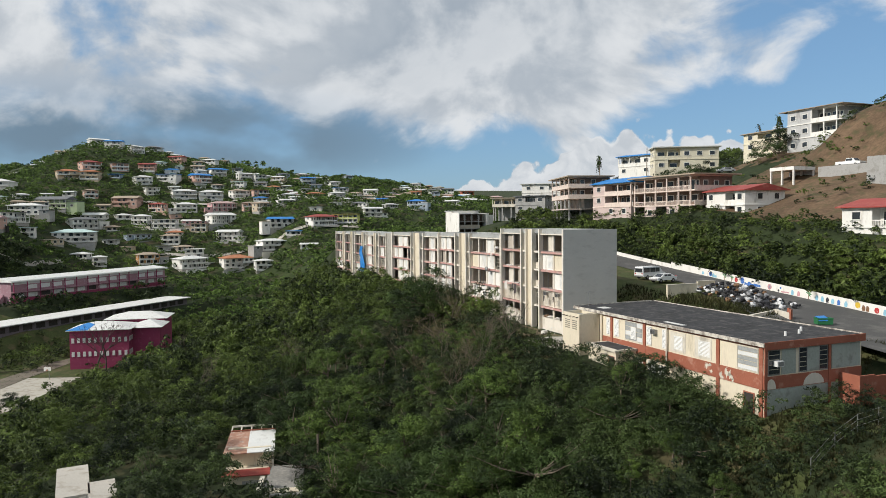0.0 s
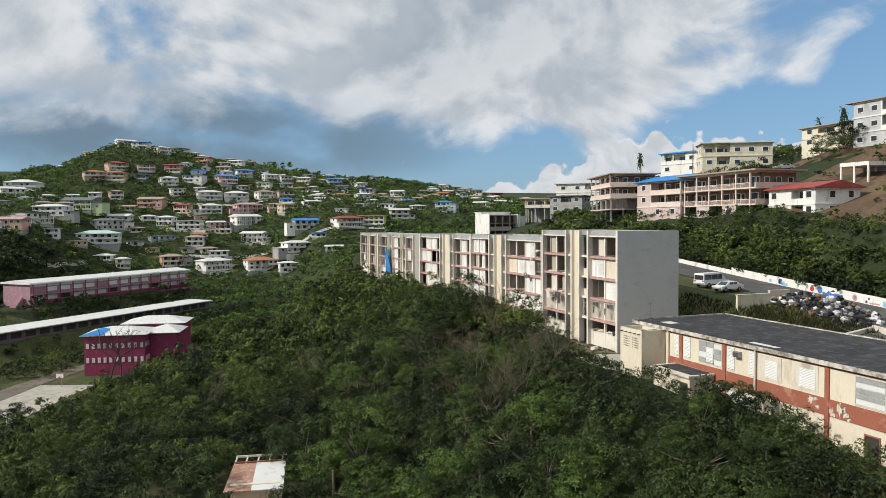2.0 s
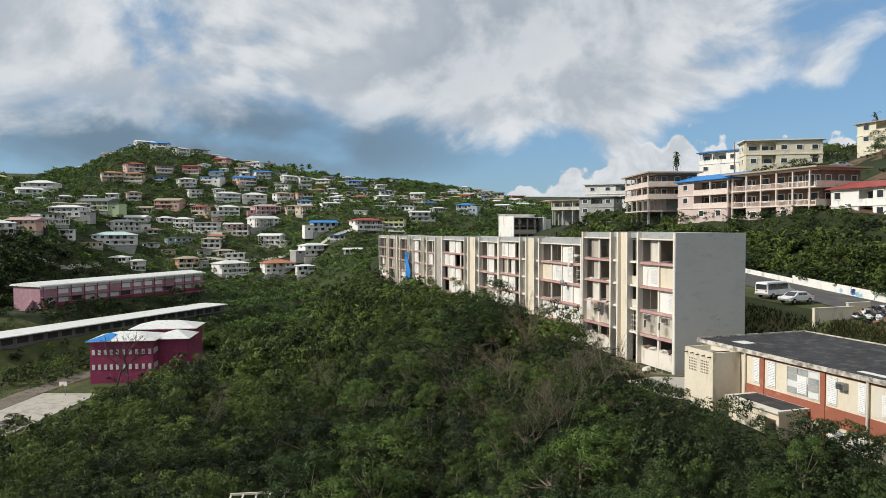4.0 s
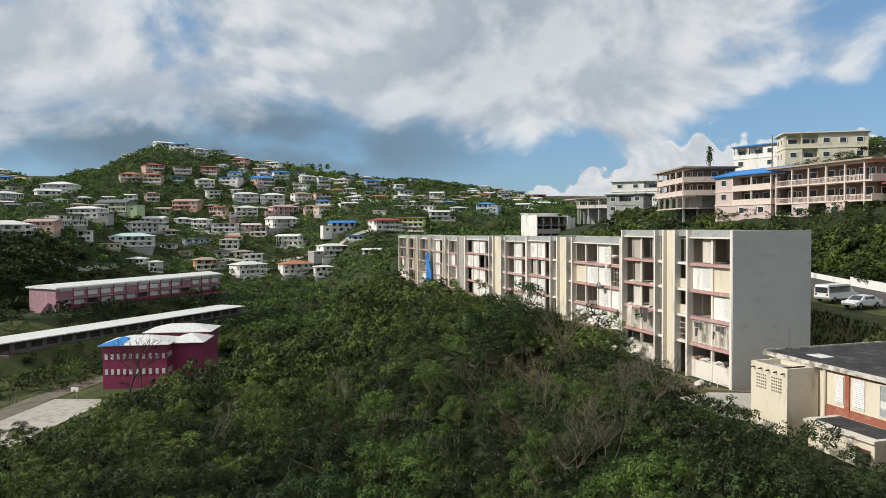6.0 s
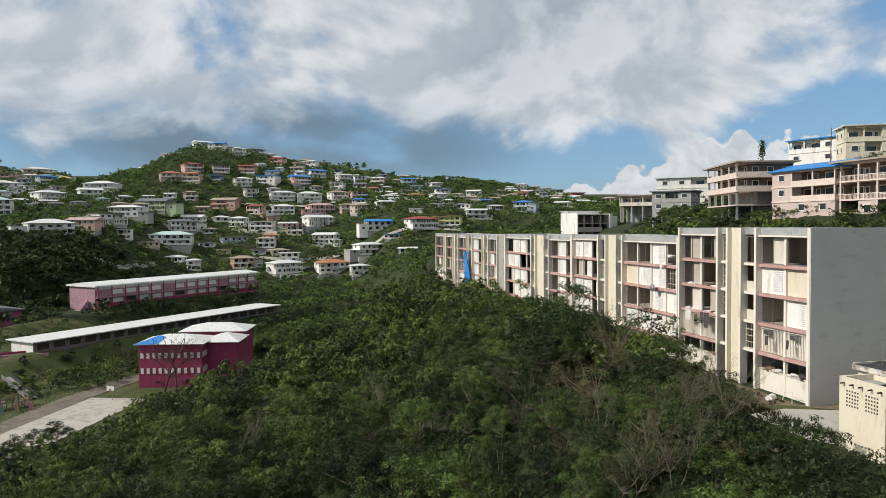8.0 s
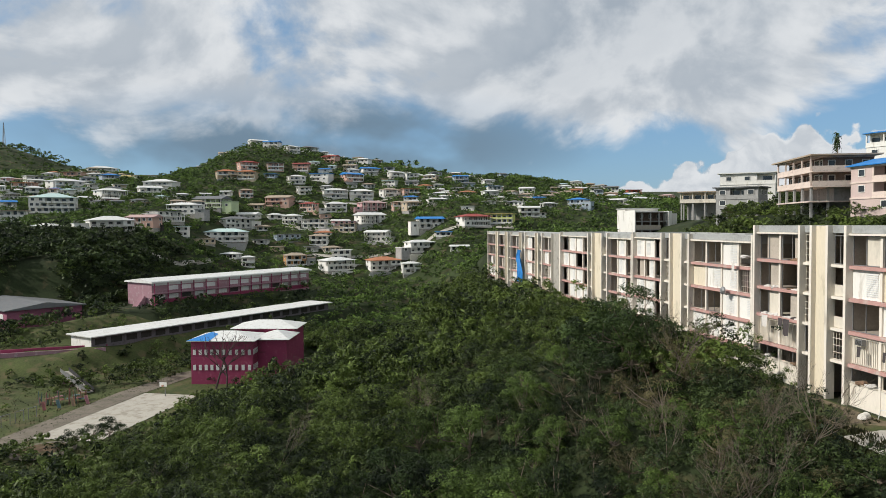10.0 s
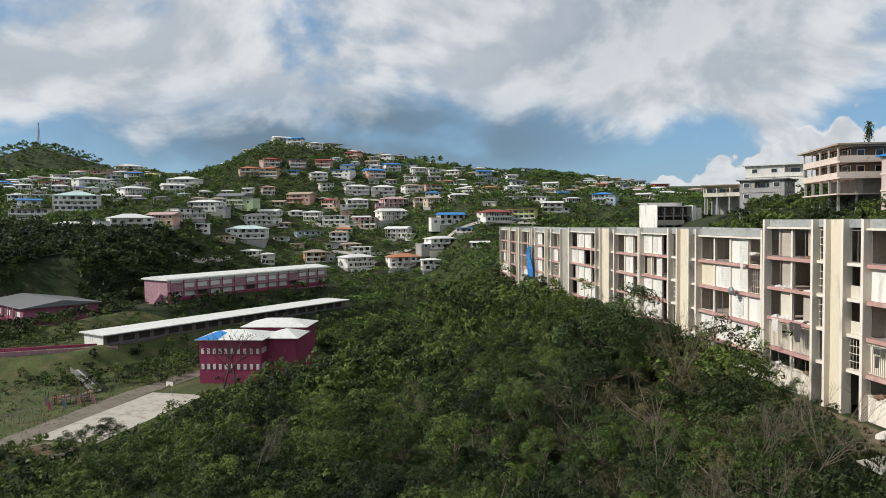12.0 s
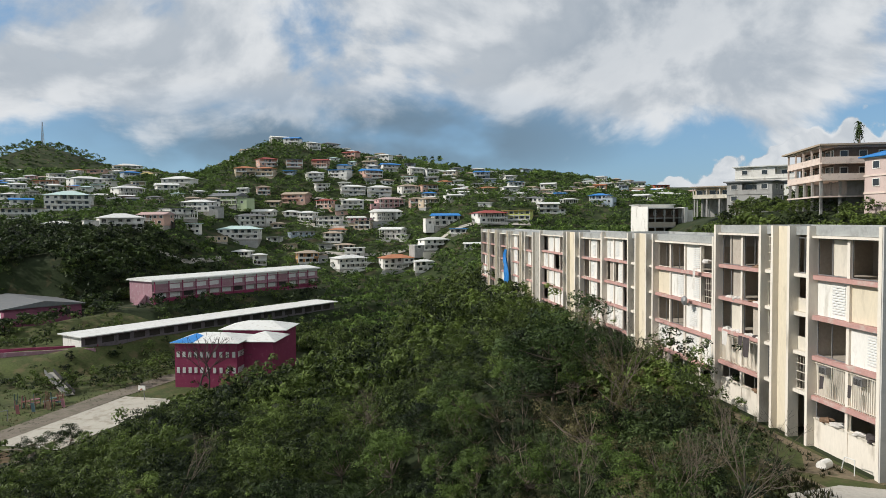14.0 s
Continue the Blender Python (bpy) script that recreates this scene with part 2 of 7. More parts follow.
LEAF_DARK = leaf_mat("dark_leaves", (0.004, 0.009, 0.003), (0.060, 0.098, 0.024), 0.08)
LEAF_DRY = leaf_mat("olive_dry_leaves", (0.020, 0.020, 0.008), (0.150, 0.132, 0.058), 0.08)
LEAF_FAR = leaf_mat("hillside_leaves", (0.016, 0.036, 0.008), (0.205, 0.310, 0.066), 0.08, 0.0)
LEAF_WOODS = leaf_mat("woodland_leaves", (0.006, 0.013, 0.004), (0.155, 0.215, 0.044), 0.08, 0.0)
# darkened copy of the woodland leaves, with shade put into the colour
LEAF_SHADED = leaf_mat("shaded_leaves", (0.006, 0.012, 0.005), (0.085, 0.125, 0.034), 0.08, 0.0)
HILLSIDE = mat("overgrown_hillside", (0.030, 0.044, 0.014), 0.95, 0.5, 0.05, 0.8, 0.9, (0.10, 0.078, 0.048), 0.35)
# white walls with cloud shade put into the colour as grey
SHADEDWHITE = mat("cloud_shaded_white", (0.47, 0.47, 0.46), 0.85, 0.12, 0.3, 6, 0.2, (0.30, 0.29, 0.28), 0.35, streak=3)
BOARDS = mat("grey_green_boards", (0.33, 0.36, 0.32), 0.85, 0.12, 0.4, 6, 0.2, (0.22, 0.23, 0.20), 0.3)
YARDDIRT = mat("trodden_dirt", (0.165, 0.130, 0.085), 0.95, 0.35, 0.5, 4, 0.8, (0.065, 0.066, 0.030), 0.28)
RIBW = mat("warm_white_paint", (0.71, 0.655, 0.57), 0.8, 0.07, 0.3, 7, 0.15, (0.45, 0.40, 0.33), 0.25, streak=3)

# ---- building helpers ----
def S(v, a, b):
    """Smooth step from 0 at a to 1 at b, for numbers and arrays."""
    t = np.clip((np.asarray(v, float) - a) / (b - a), 0, 1)
    return t * t * (3 - 2 * t)


class Form:
    """Vertices and faces of one mesh, with a material number a face."""

    def __init__(self):
        self.v, self.f, self.m = [], [], []

    def quad(self, a, b, c, d, m=0):
        i = len(self.v)
        self.v += [a, b, c, d]
        self.f.append((i, i + 1, i + 2, i + 3))
        self.m.append(m)
        return self

    def poly(self, pts, m=0):
        i = len(self.v)
        self.v += pts
        self.f.append(tuple(range(i, i + len(pts))))
        self.m.append(m)
        return self

    def box(self, x0, x1, y0, y1, z0, z1, m=0):
        i = len(self.v)
        self.v += [(x0, y0, z0), (x1, y0, z0), (x1, y1, z0), (x0, y1, z0), (x0, y0, z1), (x1, y0, z1), (x1, y1, z1), (x0, y1, z1)]
        self.f += [tuple(i + k for k in q) for q in ((0, 3, 2, 1), (4, 5, 6, 7), (0, 1, 5, 4), (1, 2, 6, 5), (2, 3, 7, 6), (3, 0, 4, 7))]
        self.m += [m] * 6
        return self

    def tube(self, a, b, r0, r1=None, n=6, m=0):
        a, b, r1 = Vector(a), Vector(b), r0 if r1 is None else r1
        axis = (b - a).normalized()
        u = axis.orthogonal().normalized()
        w = axis.cross(u)
        i = len(self.v)
        for c, r in ((a, r0), (b, r1)):
            for k in range(n):
                t = 2 * math.pi * k / n
                self.v.append(tuple(c + r * (math.cos(t) * u + math.sin(t) * w)))
        for k in range(n):
            j = (k + 1) % n
            self.f.append((i + k, i + j, i + n + j, i + n + k))
            self.m.append(m)
        self.f += [tuple(i + k for k in reversed(range(n))), tuple(i + n + k for k in range(n))]
        self.m += [m, m]
        return self

    def ring(self, at, u, w, u0, u1, w0, w1, t, depth, m=0):
        """A joined frame with a hole, in the plane of the axes u and w; at: its corner of reference."""
        at, u, w = Vector(at), Vector(u), Vector(w)
        n = u.cross(w)
        i = len(self.v)
        for q in (0, depth):
            for a, b in ((u0, w0), (u1, w0), (u1, w1), (u0, w1), (u0 + t, w0 + t), (u1 - t, w0 + t), (u1 - t, w1 - t), (u0 + t, w1 - t)):
                self.v.append(tuple(at + a * u + b * w + q * n))
        for k in range(4):
            j = (k + 1) % 4
            for a, b, c, d in ((k, j, 4 + j, 4 + k), (8 + k, 12 + k, 12 + j, 8 + j), (k, 8 + k, 8 + j, j), (4 + k, 4 + j, 12 + j, 12 + k)):
                self.f.append((i + a, i + b, i + c, i + d))
                self.m.append(m)
        return self

    def mesh(self, name, mats):
        me = bpy.data.meshes.new(name)
        me.from_pydata(self.v, [], self.f)
        for m in mats if isinstance(mats, (list, tuple)) else [mats]:
            me.materials.append(m)
        if any(self.m):
            me.polygons.foreach_set("material_index", self.m)
        me.update()
        return me


def part(name, form, material, parent=None, label="", at=None):
    """Links a form (or a ready mesh) as one mesh object, under a thing or a part."""
    ob = new(name, form.mesh(name, material) if isinstance(form, Form) else form)
    if parent:
        ob.parent = parent
    if at is not None:
        ob.matrix_basis = at
    return tagged(ob, label)


def thing(name, label, category, at=None, group="", kind=""):
    ob = new(name)
    ob.empty_display_size = 0.3
    if at is not None:
        ob.matrix_basis = at
    return tagged(ob, label, category, group, kind)


# ---- the lie of the land ----
def wall_x(y):
    return 34.6 + 0.13 * np.asarray(y, float) + 0.0012 * np.clip(np.asarray(y, float) - 18, 0, 80) ** 2


def cut_x(y):
    """Foot of the cutting, which leaves the road's wall behind the block."""
    return wall_x(y) - (7.0 * S(y, 46, 72) + 1.2 * np.clip(np.asarray(y, float) - 72, 0, 8)) * (1 - S(y, 100, 124))


def road_z(y):
    return 5.4 + 0.065 * np.clip(np.asarray(y, float), -70, 70)


def smin(a, b, k):
    h = np.clip(0.5 + 0.5 * (b - a) / k, 0, 1)
    return b + (a - b) * h - k * h * (1 - h)


def ground(x, y):
    x, y = np.asarray(x, float), np.asarray(y, float)
    terrace = -2.2 * S(y, 20, 150) - 0.9 * S(y, -12, -40)
    edge = 0.5 - 5.5 * S(y, -42, -14)
    # wooded slope to the west, with a gully, and the school's valley
    west = terrace - 12.8 * S(edge - x, 0, 27)
    west = west - 0.26 * np.clip(-54 - x, 0, 60)
    u = (y - 58) + 1.4 * (-60 - x)
    west = west - 12.4 * S(u, -8, 42)
    west = -smin(-west, 26.9 + 0 * x, 3.0)
    # east: bank up to the road, cutting behind the wall and the hillside above it
    d = x - cut_x(y)
    fade = 1 - 0.55 * S(y, 100, 230)
    east = road_z(y) + fade * ((9.2 - 2.6 * S(y, 42, 74)) * S(d, 1.2, 10.5) + 0.36 * np.clip(x - wall_x(y) - 10, 0, 50) + 0.16 * np.clip(x - wall_x(y) - 60, 0, 300))
    east = east + 8.0 * S(36 - y, 0, 11) * S(x, 77, 92) * S(y, -90, -30)
    bank = S(x, 9.5, 17.5)
    near = west * (1 - bank) + east * bank
    # north: benches, then the long slope to the ridge
    q = np.minimum(-(x + 110.8) * 0.743 + (y - 175.0) * 0.669, (y - 168) * 0.9)
    bench = -26.4 + 5.6 * S(q, -10, -1) + 7.0 * S(q, 13, 30) + 1.2 * S(q, 50, 100) - 6.0 * np.exp(-(((x + 148) / 28) ** 2) - ((y - 214) / 26) ** 2)
    left = S(-x, 75, 145)
    right = S(x, -15, 35)
    slope = -9.5 + 0.37 * (y - 330)
    shelf = 13 + 0.19 * (y - 310)
    bump = 16 * np.exp(-(((x + 98) / 60) ** 2) - ((y - 555) / 75) ** 2)
    bump = bump - S(y, 470, 560) * (17 * np.exp(-(((x + 0.24 * (y - 560) + 174) / 32) ** 2)) + 10 * np.exp(-(((x - 0.2 * (y - 560) - 62) / 46) ** 2)))
    crest = 64 + 0.07 * (y - 520) - 0.17 * np.clip(x - 60, 0, 250) - 0.10 * np.clip(-170 - x, 0, 160)
    steep = slope * (1 - left) + np.maximum(shelf, -16) * left + 19 * right * (1 - S(y, 360, 480))
    hill = smin(steep, crest, 18) + bump
    fall = np.where(y > 600, 0.10 * np.clip(y - 640, 0, 500), 0) * S(x, -170, -80)
    hill = hill - fall
    # the second hill, far to the left, with the mast
    hill = np.maximum(hill, 142 * np.exp(-(((x + 640) / 190) ** 2) - ((y - 1400) / 210) ** 2) + 24 * S(y, 700, 1100) * (1 - S(y, 1600, 2600)) - 150 * (1 - S(y, 640, 800)))
    rise = S(y, 268, 345)
    north = bench * (1 - rise) + hill * rise
    north = np.maximum(north, hill - 60 * (1 - S(y, 225, 250)))
    k = S(y, 148, 176)
    kr = S(y, 190, 330)
    mix = k * (1 - S(x, -30, 30)) + kr * S(x, -30, 30)
    z = near * (1 - mix) + north * mix
    south = S(-y, 120, 320)
    return z * (1 - south) + (-6 + 0.0 * x) * south


def gz(x, y):
    return float(ground(x, y))

# ---- ground ----
def lines(lo, hi, step, out_lo, out_hi, grow=1.22):
    """Grid lines: even from lo to hi, then wider and wider outwards."""
    a = list(np.arange(lo, hi + step / 2, step))
    s, v = step, a[-1]
    while v < out_hi:
        s = min(s * grow, 160)
        v += s
        a.append(v)
    s, v, head = step, lo, []
    while v > out_lo:
        s = min(s * grow, 160)
        v -= s
        head.append(v)
    return np.array(head[::-1] + a)


def land_kind(x, y):
    """0 woodland floor, 1 rough grass, 2 bare soil, 3 overgrown hillside."""
    if y > 262:
        return 3
    d = x - float(wall_x(y))
    n = noise.noise(Vector((x * 0.05, y * 0.05, 0)))
    if 13 < d < 75 and -70 < y < 60 and n + 0.35 * noise.noise(Vector((x * 0.2, y * 0.2, 3))) > (-0.9 if -30 < y < 24 and d < 60 else -0.22) + (0.5 if y > 36 or d < 16 else 0):
        return 2
    if y < -36 and x > -9 and d < 0:
        return 1 if noise.noise(Vector((x * 0.2, y * 0.2, 0))) > 0.1 else 0
    if 8 < x and d < 0 and y < 60:
        return 1
    if x < -62 and 85 < y < 215 and (y - 80) + 1.2 * (-60 - x) > 22:
        return 1
    if -8.5 < x < 1 and -11 < y < 36:
        return 2 if n > 0.0 and y > 6 else 1
    return 0


gx, gy = lines(-165, 130, 3.0, -2600, 2600), np.concatenate([lines(-110, 262, 3.0, -1500, 262), np.arange(268, 820, 7.0), np.arange(830, 1700, 30), np.arange(1720, 3600, 140)])
XX, YY = np.meshgrid(gx, gy)
ZZ = ground(XX, YY)
rough = np.array([[noise.noise(Vector((x * 0.09, y * 0.09, 0))) for x in gx] for y in gy])
calm = (1 - S(XX, 6, 10) * (1 - S(XX - wall_x(YY), 1, 6)) * (1 - S(YY, 90, 130))) * (1 - (XX < -60) * (YY > 88) * (YY < 160))
clear = 1 - (1 - S(np.abs(XX - 2), 9, 16)) * (1 - S(np.abs(YY - 55), 95, 110))
ZZ = ZZ + rough * 0.8 * calm * clear
nx, ny = len(gx), len(gy)
gm = bpy.data.meshes.new("ground")
gm.from_pydata(np.stack([XX, YY, ZZ], -1).reshape(-1, 3).tolist(), [],
               [(j * nx + i, j * nx + i + 1, (j + 1) * nx + i + 1, (j + 1) * nx + i) for j in range(ny - 1) for i in range(nx - 1)])
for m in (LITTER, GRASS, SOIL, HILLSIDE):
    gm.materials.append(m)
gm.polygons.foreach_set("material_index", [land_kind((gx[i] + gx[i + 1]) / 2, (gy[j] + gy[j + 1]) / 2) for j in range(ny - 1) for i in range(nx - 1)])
gm.polygons.foreach_set("use_smooth", [True] * len(gm.polygons))
land = tagged(new("ground", gm), "wooded hillside ground with grass and bare brown soil", "ground", kind="structure")

# road along the mural wall
road = Form()
ys = np.arange(-75, 50, 2.5)
for y0, y1 in zip(ys[:-1], ys[1:]):
    def edge_in(y):
        return float(wall_x(y)) - (9.0 + 7.5 * float(S(-y, -2, 22)))
    a, b = edge_in(y0), edge_in(y1)
    c, d = float(wall_x(y0)) - 0.1, float(wall_x(y1)) - 0.1
    road.quad((a, y0, float(road_z(y0)) + 0.09), (c, y0, float(road_z(y0)) + 0.09), (d, y1, float(road_z(y1)) + 0.09), (b, y1, float(road_z(y1)) + 0.09))
tagged(part("road", road, ASPHALT), "worn grey asphalt hillside road beside the mural wall", "road", kind="structure")
mural = thing("wall_mural", "low white retaining wall painted with colourful pictures", "wall", kind="structure")
wb = Form()
for y0, y1 in zip(np.arange(-70, 46, 4.0), np.arange(-66, 50, 4.0)):
    x0, x1, z0, z1 = float(wall_x(y0)), float(wall_x(y1)), float(road_z(y0)), float(road_z(y1))
    h = 1.25 if y0 < 20 else 0.8
    wb.quad((x0, y0, z0), (x0, y0, z0 + h), (x1, y1, z1 + h), (x1, y1, z1))
    wb.quad((x0 + 0.25, y0, z0), (x1 + 0.25, y1, z1), (x1 + 0.25, y1, z1 + h), (x0 + 0.25, y0, z0 + h))
    wb.quad((x0, y0, z0 + h), (x0 + 0.25, y0, z0 + h), (x1 + 0.25, y1, z1 + h), (x1, y1, z1 + h))
part("wall_body", wb, WHITE, mural)

# ---- the apartment block ----
block = thing("apartment_building", "long derelict five-storey apartment block with white and cream ribs", "building", pose(0.5, 0, 0))
DEPTH = 8.45
YV, ZV = (0, 1, 0), (0, 0, 1)


def storeys(top, n=5, pitch=2.7):
    """Heights of the floor bands under a roof edge, from the top."""
    return [top - 3.4 - pitch * k for k in range(n - 1)]


def louvred(la, lb, zb, zt, wide=(0.3, 0.75), colour=None):
    p = part("infill_panel", Form().box(0.16, 0.24, la, lb, zb, zt), colour or WHITE, block, "white infill panel with louvres")
    s = Form()
    a, b = la + (lb - la) * wide[0], la + (lb - la) * wide[1]
    z = zb + 0.3
    while z < zt - 0.3:
        s.box(0.10, 0.17, a, b, z, z + 0.09)
        z += 0.17
    tagged(part("louvre", s, LOUVRE, p), kind="stuff")
    return p


def barred(la, lb, zb, zt):
    p = part("infill_panel", Form().box(0.2, 0.26, la, lb, zb, zt), RIBW, block, "stained white balcony panel behind bars")
    s = Form()
    y = la + 0.12
    while y < lb - 0.1:
        s.box(-0.02, 0.02, y, y + 0.035, zb, zt)
        y += 0.19
    s.box(-0.03, 0.03, la, lb, zb + 0.1, zb + 0.15).box(-0.03, 0.03, la, lb, zt - 0.2, zt - 0.15)
    tagged(part("bar_screen", s, PALE, p), kind="stuff")
    return p


def conditioner(parent, y, z, x=0.05):
    p = part("air_conditioner", Form().box(x - 0.42, x + 0.16, y - 0.36, y + 0.36, z - 0.24, z + 0.24), METAL, parent, "grey window air conditioner")
    s = Form()
    for k in range(6):
        s.box(x - 0.45, x - 0.42, y - 0.3, y + 0.3, z - 0.2 + k * 0.065, z - 0.17 + k * 0.065)
    tagged(part("grille", s, DARK, p), kind="stuff")


def opening(la, lb, zb, zt, rng):
    f = Form().ring((0.16, 0, 0), YV, ZV, la, lb, zb, zt, 0.06, 0.07)
    p = part("window_frame", f, METAL if rng.random() < 0.6 else PALE, block)
    if rng.random() < 0.55:
        m = la + (lb - la) * rng.uniform(0.35, 0.65)
        part("glazing_bar", Form().box(0.16, 0.22, m - 0.03, m + 0.03, zb + 0.06, zt - 0.06), METAL, p)
    if rng.random() < 0.35:
        m = la + (lb - la) * rng.uniform(0.4, 0.7)
        part("shutter", Form().box(0.24, 0.29, la + 0.07, m, zb + 0.07, zt - 0.07), INNER if rng.random() < 0.5 else PALE, p)


def grille(la, lb, zb, zt):
    s = Form()
    n = max(3, int((lb - la) / 0.32))
    for k in range(n + 1):
        y = la + 0.06 + (lb - la - 0.12) * k / n
        s.box(0.12, 0.15, y - 0.02, y + 0.02, zb, zt)
    for k in range(5):
        z = zb + (zt - zb - 0.05) * k / 4
        s.box(0.11, 0.16, la, lb, z, z + 0.05)
    tagged(part("window_grille", s, PALE, block, "pale metal window grille"), kind="stuff")


def facade(y0, y1, top, layout, base, seed, plans=()):
    """One stretch of the front. layout: (start, end, kind, columns); kinds: bay, narrow, blank, cement.
    plans: for each bay in turn, rows of letters from the top storey down, one letter a column."""
    rng = random.Random(seed)
    bands = storeys(top)
    levels = [top - 0.75] + bands + [base]
    plans = list(plans)
    part("roof_slab", Form().box(0.34, DEPTH - 0.26, y0, y1, top - 0.52, top - 0.3), ROOFGREY, block)
    part("parapet", Form().box(-0.02, 0.32, y0, y1, top - 0.62, top), ROOFGREY, block, "grey concrete roof edge")
    part("back_parapet", Form().box(DEPTH - 0.25, DEPTH, y0, y1, top - 0.5, top - 0.03), ROOFGREY, block)
    part("back_wall", Form().box(DEPTH - 0.25, DEPTH, y0 + 0.02, y1 - 0.02, base - 3, top - 0.52), PALE, block)
    for z in bands:
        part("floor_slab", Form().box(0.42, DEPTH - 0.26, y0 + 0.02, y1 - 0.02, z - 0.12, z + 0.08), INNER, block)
    for s, e, kind, cols in layout:
        if kind in ("blank", "cement"):
            f = Form().box(-0.05, 0.4, s, e, base - 2, top - 0.01)
            part("blank_panel", f, CREAM if kind == "blank" else CONCRETE, block, "tall cream-painted wall strip" if kind == "blank" else "grey unpainted concrete wall strip")
            continue
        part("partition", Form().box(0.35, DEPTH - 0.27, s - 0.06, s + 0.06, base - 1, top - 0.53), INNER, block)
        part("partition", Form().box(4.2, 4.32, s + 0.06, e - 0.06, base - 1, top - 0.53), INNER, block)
        if kind == "bay":
            part("soffit_beam", Form().box(-0.3, 0.34, s + 0.16, e - 0.16, top - 0.80, top - 0.64), RIBW, block)
        plan = plans.pop(0) if kind == "bay" and plans else None
        wide = (e - s) / cols
        for lv in range(5):
            zt, zb = levels[lv] - (0.16 if lv else 0.05), levels[lv + 1] + (0.14 if lv < 4 else 0.0)
            if lv < 4:
                if kind == "bay":
                    part("floor_band", Form().box(-0.22, 0.40, s + 0.16, e - 0.16, levels[lv + 1] - 0.16, levels[lv + 1] + 0.12), PINKBAND, block, "faded pink concrete floor band")
                else:
                    part("floor_band", Form().box(-0.15, 0.40, s + 0.16, e - 0.16, levels[lv + 1] - 0.12, levels[lv + 1] + 0.12), RIBW, block)
            for c in range(cols):
                a, b = s + c * wide, s + (c + 1) * wide
                if c:
                    part("mullion", Form().box(0.0, 0.30, a - 0.13, a + 0.13, zb, zt), RIBW, block)
                la, lb = a + (0.13 if c else 0.16), b - (0.13 if c < cols - 1 else 0.16)
                if lv == 4 and kind == "bay":
                    part("plinth_panel", Form().box(0.04, 0.34, la, lb, base - 2, base + 1.9), RIBW, block)
                    part("window_sill", Form().box(-0.06, 0.36, la, lb, base + 1.9, base + 1.98), PALE, block)
                    opening(la, lb, base + 1.98, zt, rng)
                    continue
                if kind == "narrow":
                    if lv == 4:
                        part("door_leaf", Form().box(0.9, 0.96, la + 0.1, lb - 0.2, base - 0.5, base + 2.2), CONCRETE, block)
                    elif rng.random() < 0.3:
                        grille(la, lb, zb, zt)
                    elif rng.random() < 0.4:
                        part("infill_panel", Form().box(0.2, 0.26, la, lb, zb, zb + 0.95), PALE, block)
                    else:
                        opening(la, lb, zb, zt, rng)
                    continue
                k = plan[lv][c] if plan else rng.choice("LLLLCHDDDDDG" if lv else "LDDDDDDHH")
                if k == "L":
                    louvred(la, lb, zb, zt, rng.choice(((0.1, 0.5), (0.5, 0.9), (0.25, 0.75))))
                elif k == "C":
                    part("infill_panel", Form().box(0.18, 0.26, la, lb, zb, zt), CREAM, block, "cream board infill panel")
                elif k == "H":
                    m = la + (lb - la) * rng.uniform(0.4, 0.6)
                    louvred(la, m, zb, zt, (0.2, 0.8))
                    opening(m, lb, zb, zt, rng)
                elif k == "A":
                    p = barred(la, lb, zb, zt)
                    conditioner(p, (la + lb) / 2 + 0.2, zt - 0.45)
                elif k == "B":
                    barred(la, lb, zb, zt)
                elif k == "G":
                    grille(la, lb, zb, zt)
                else:
                    opening(la, lb, zb, zt, rng)
    marks = sorted({v for s, e, k, c in layout for v in (s, e)})
    for v in marks:
        part("rib", Form().box(-0.5, 0.30, v - 0.14, v + 0.14, base - 2, top + 0.02), RIBW, block)


facade(0.0, 19.05, 14.85, [(0.0, 6.6, "bay", 2), (6.6, 8.75, "narrow", 1), (8.75, 10.75, "blank", 1), (10.75, 12.3, "narrow", 1), (12.3, 19.05, "bay", 2)], 0.0, 11,
       [("DD", "CL", "LD", "AA"), ("DD", "DD", "DD", "BB")])
facade(19.4, 47.2, 13.85, [(19.4, 31.9, "bay", 4), (31.9, 33.6, "narrow", 1), (33.6, 36.5, "blank", 1), (36.5, 38.7, "narrow", 1), (38.7, 47.2, "bay", 3)], -1.3, 23,
       [("DLDD", "GLLC", "LLDD", "LLLL"), ("DLL", "DHD", "DLL", "DLL")])
facade(47.55, 77.8, 13.6, [(47.55, 56.3, "bay", 3), (56.3, 58.4, "narrow", 1), (58.4, 62.3, "blank", 1), (62.3, 64.2, "narrow", 1), (64.2, 77.8, "bay", 4)], -1.6, 37,
       [("DLD", "DLD", "DLD", "LLD"), ("DLLD", "DDLL", "DLLD", "LLLD")])
facade(78.1, 136.5, 13.2, [(78.1, 83.0, "cement", 1), (83.0, 89.0, "bay", 2), (89.0, 91.5, "narrow", 1), (91.5, 93.5, "blank", 1), (93.5, 101.0, "bay", 2), (101.0, 103.5, "narrow", 1), (103.5, 105.5, "blank", 1),
                          (105.5, 113.0, "bay", 2), (113.0, 115.5, "narrow", 1), (115.5, 118.0, "blank", 1), (118.0, 125.0, "bay", 2), (125.0, 127.5, "blank", 1), (127.5, 136.5, "bay", 2)], -2.4, 41)
part("end_wall", Form().box(-0.5, DEPTH, -0.28, -0.17, -2.5, 14.85), GREYWALL, block, "blank grey rendered end wall")
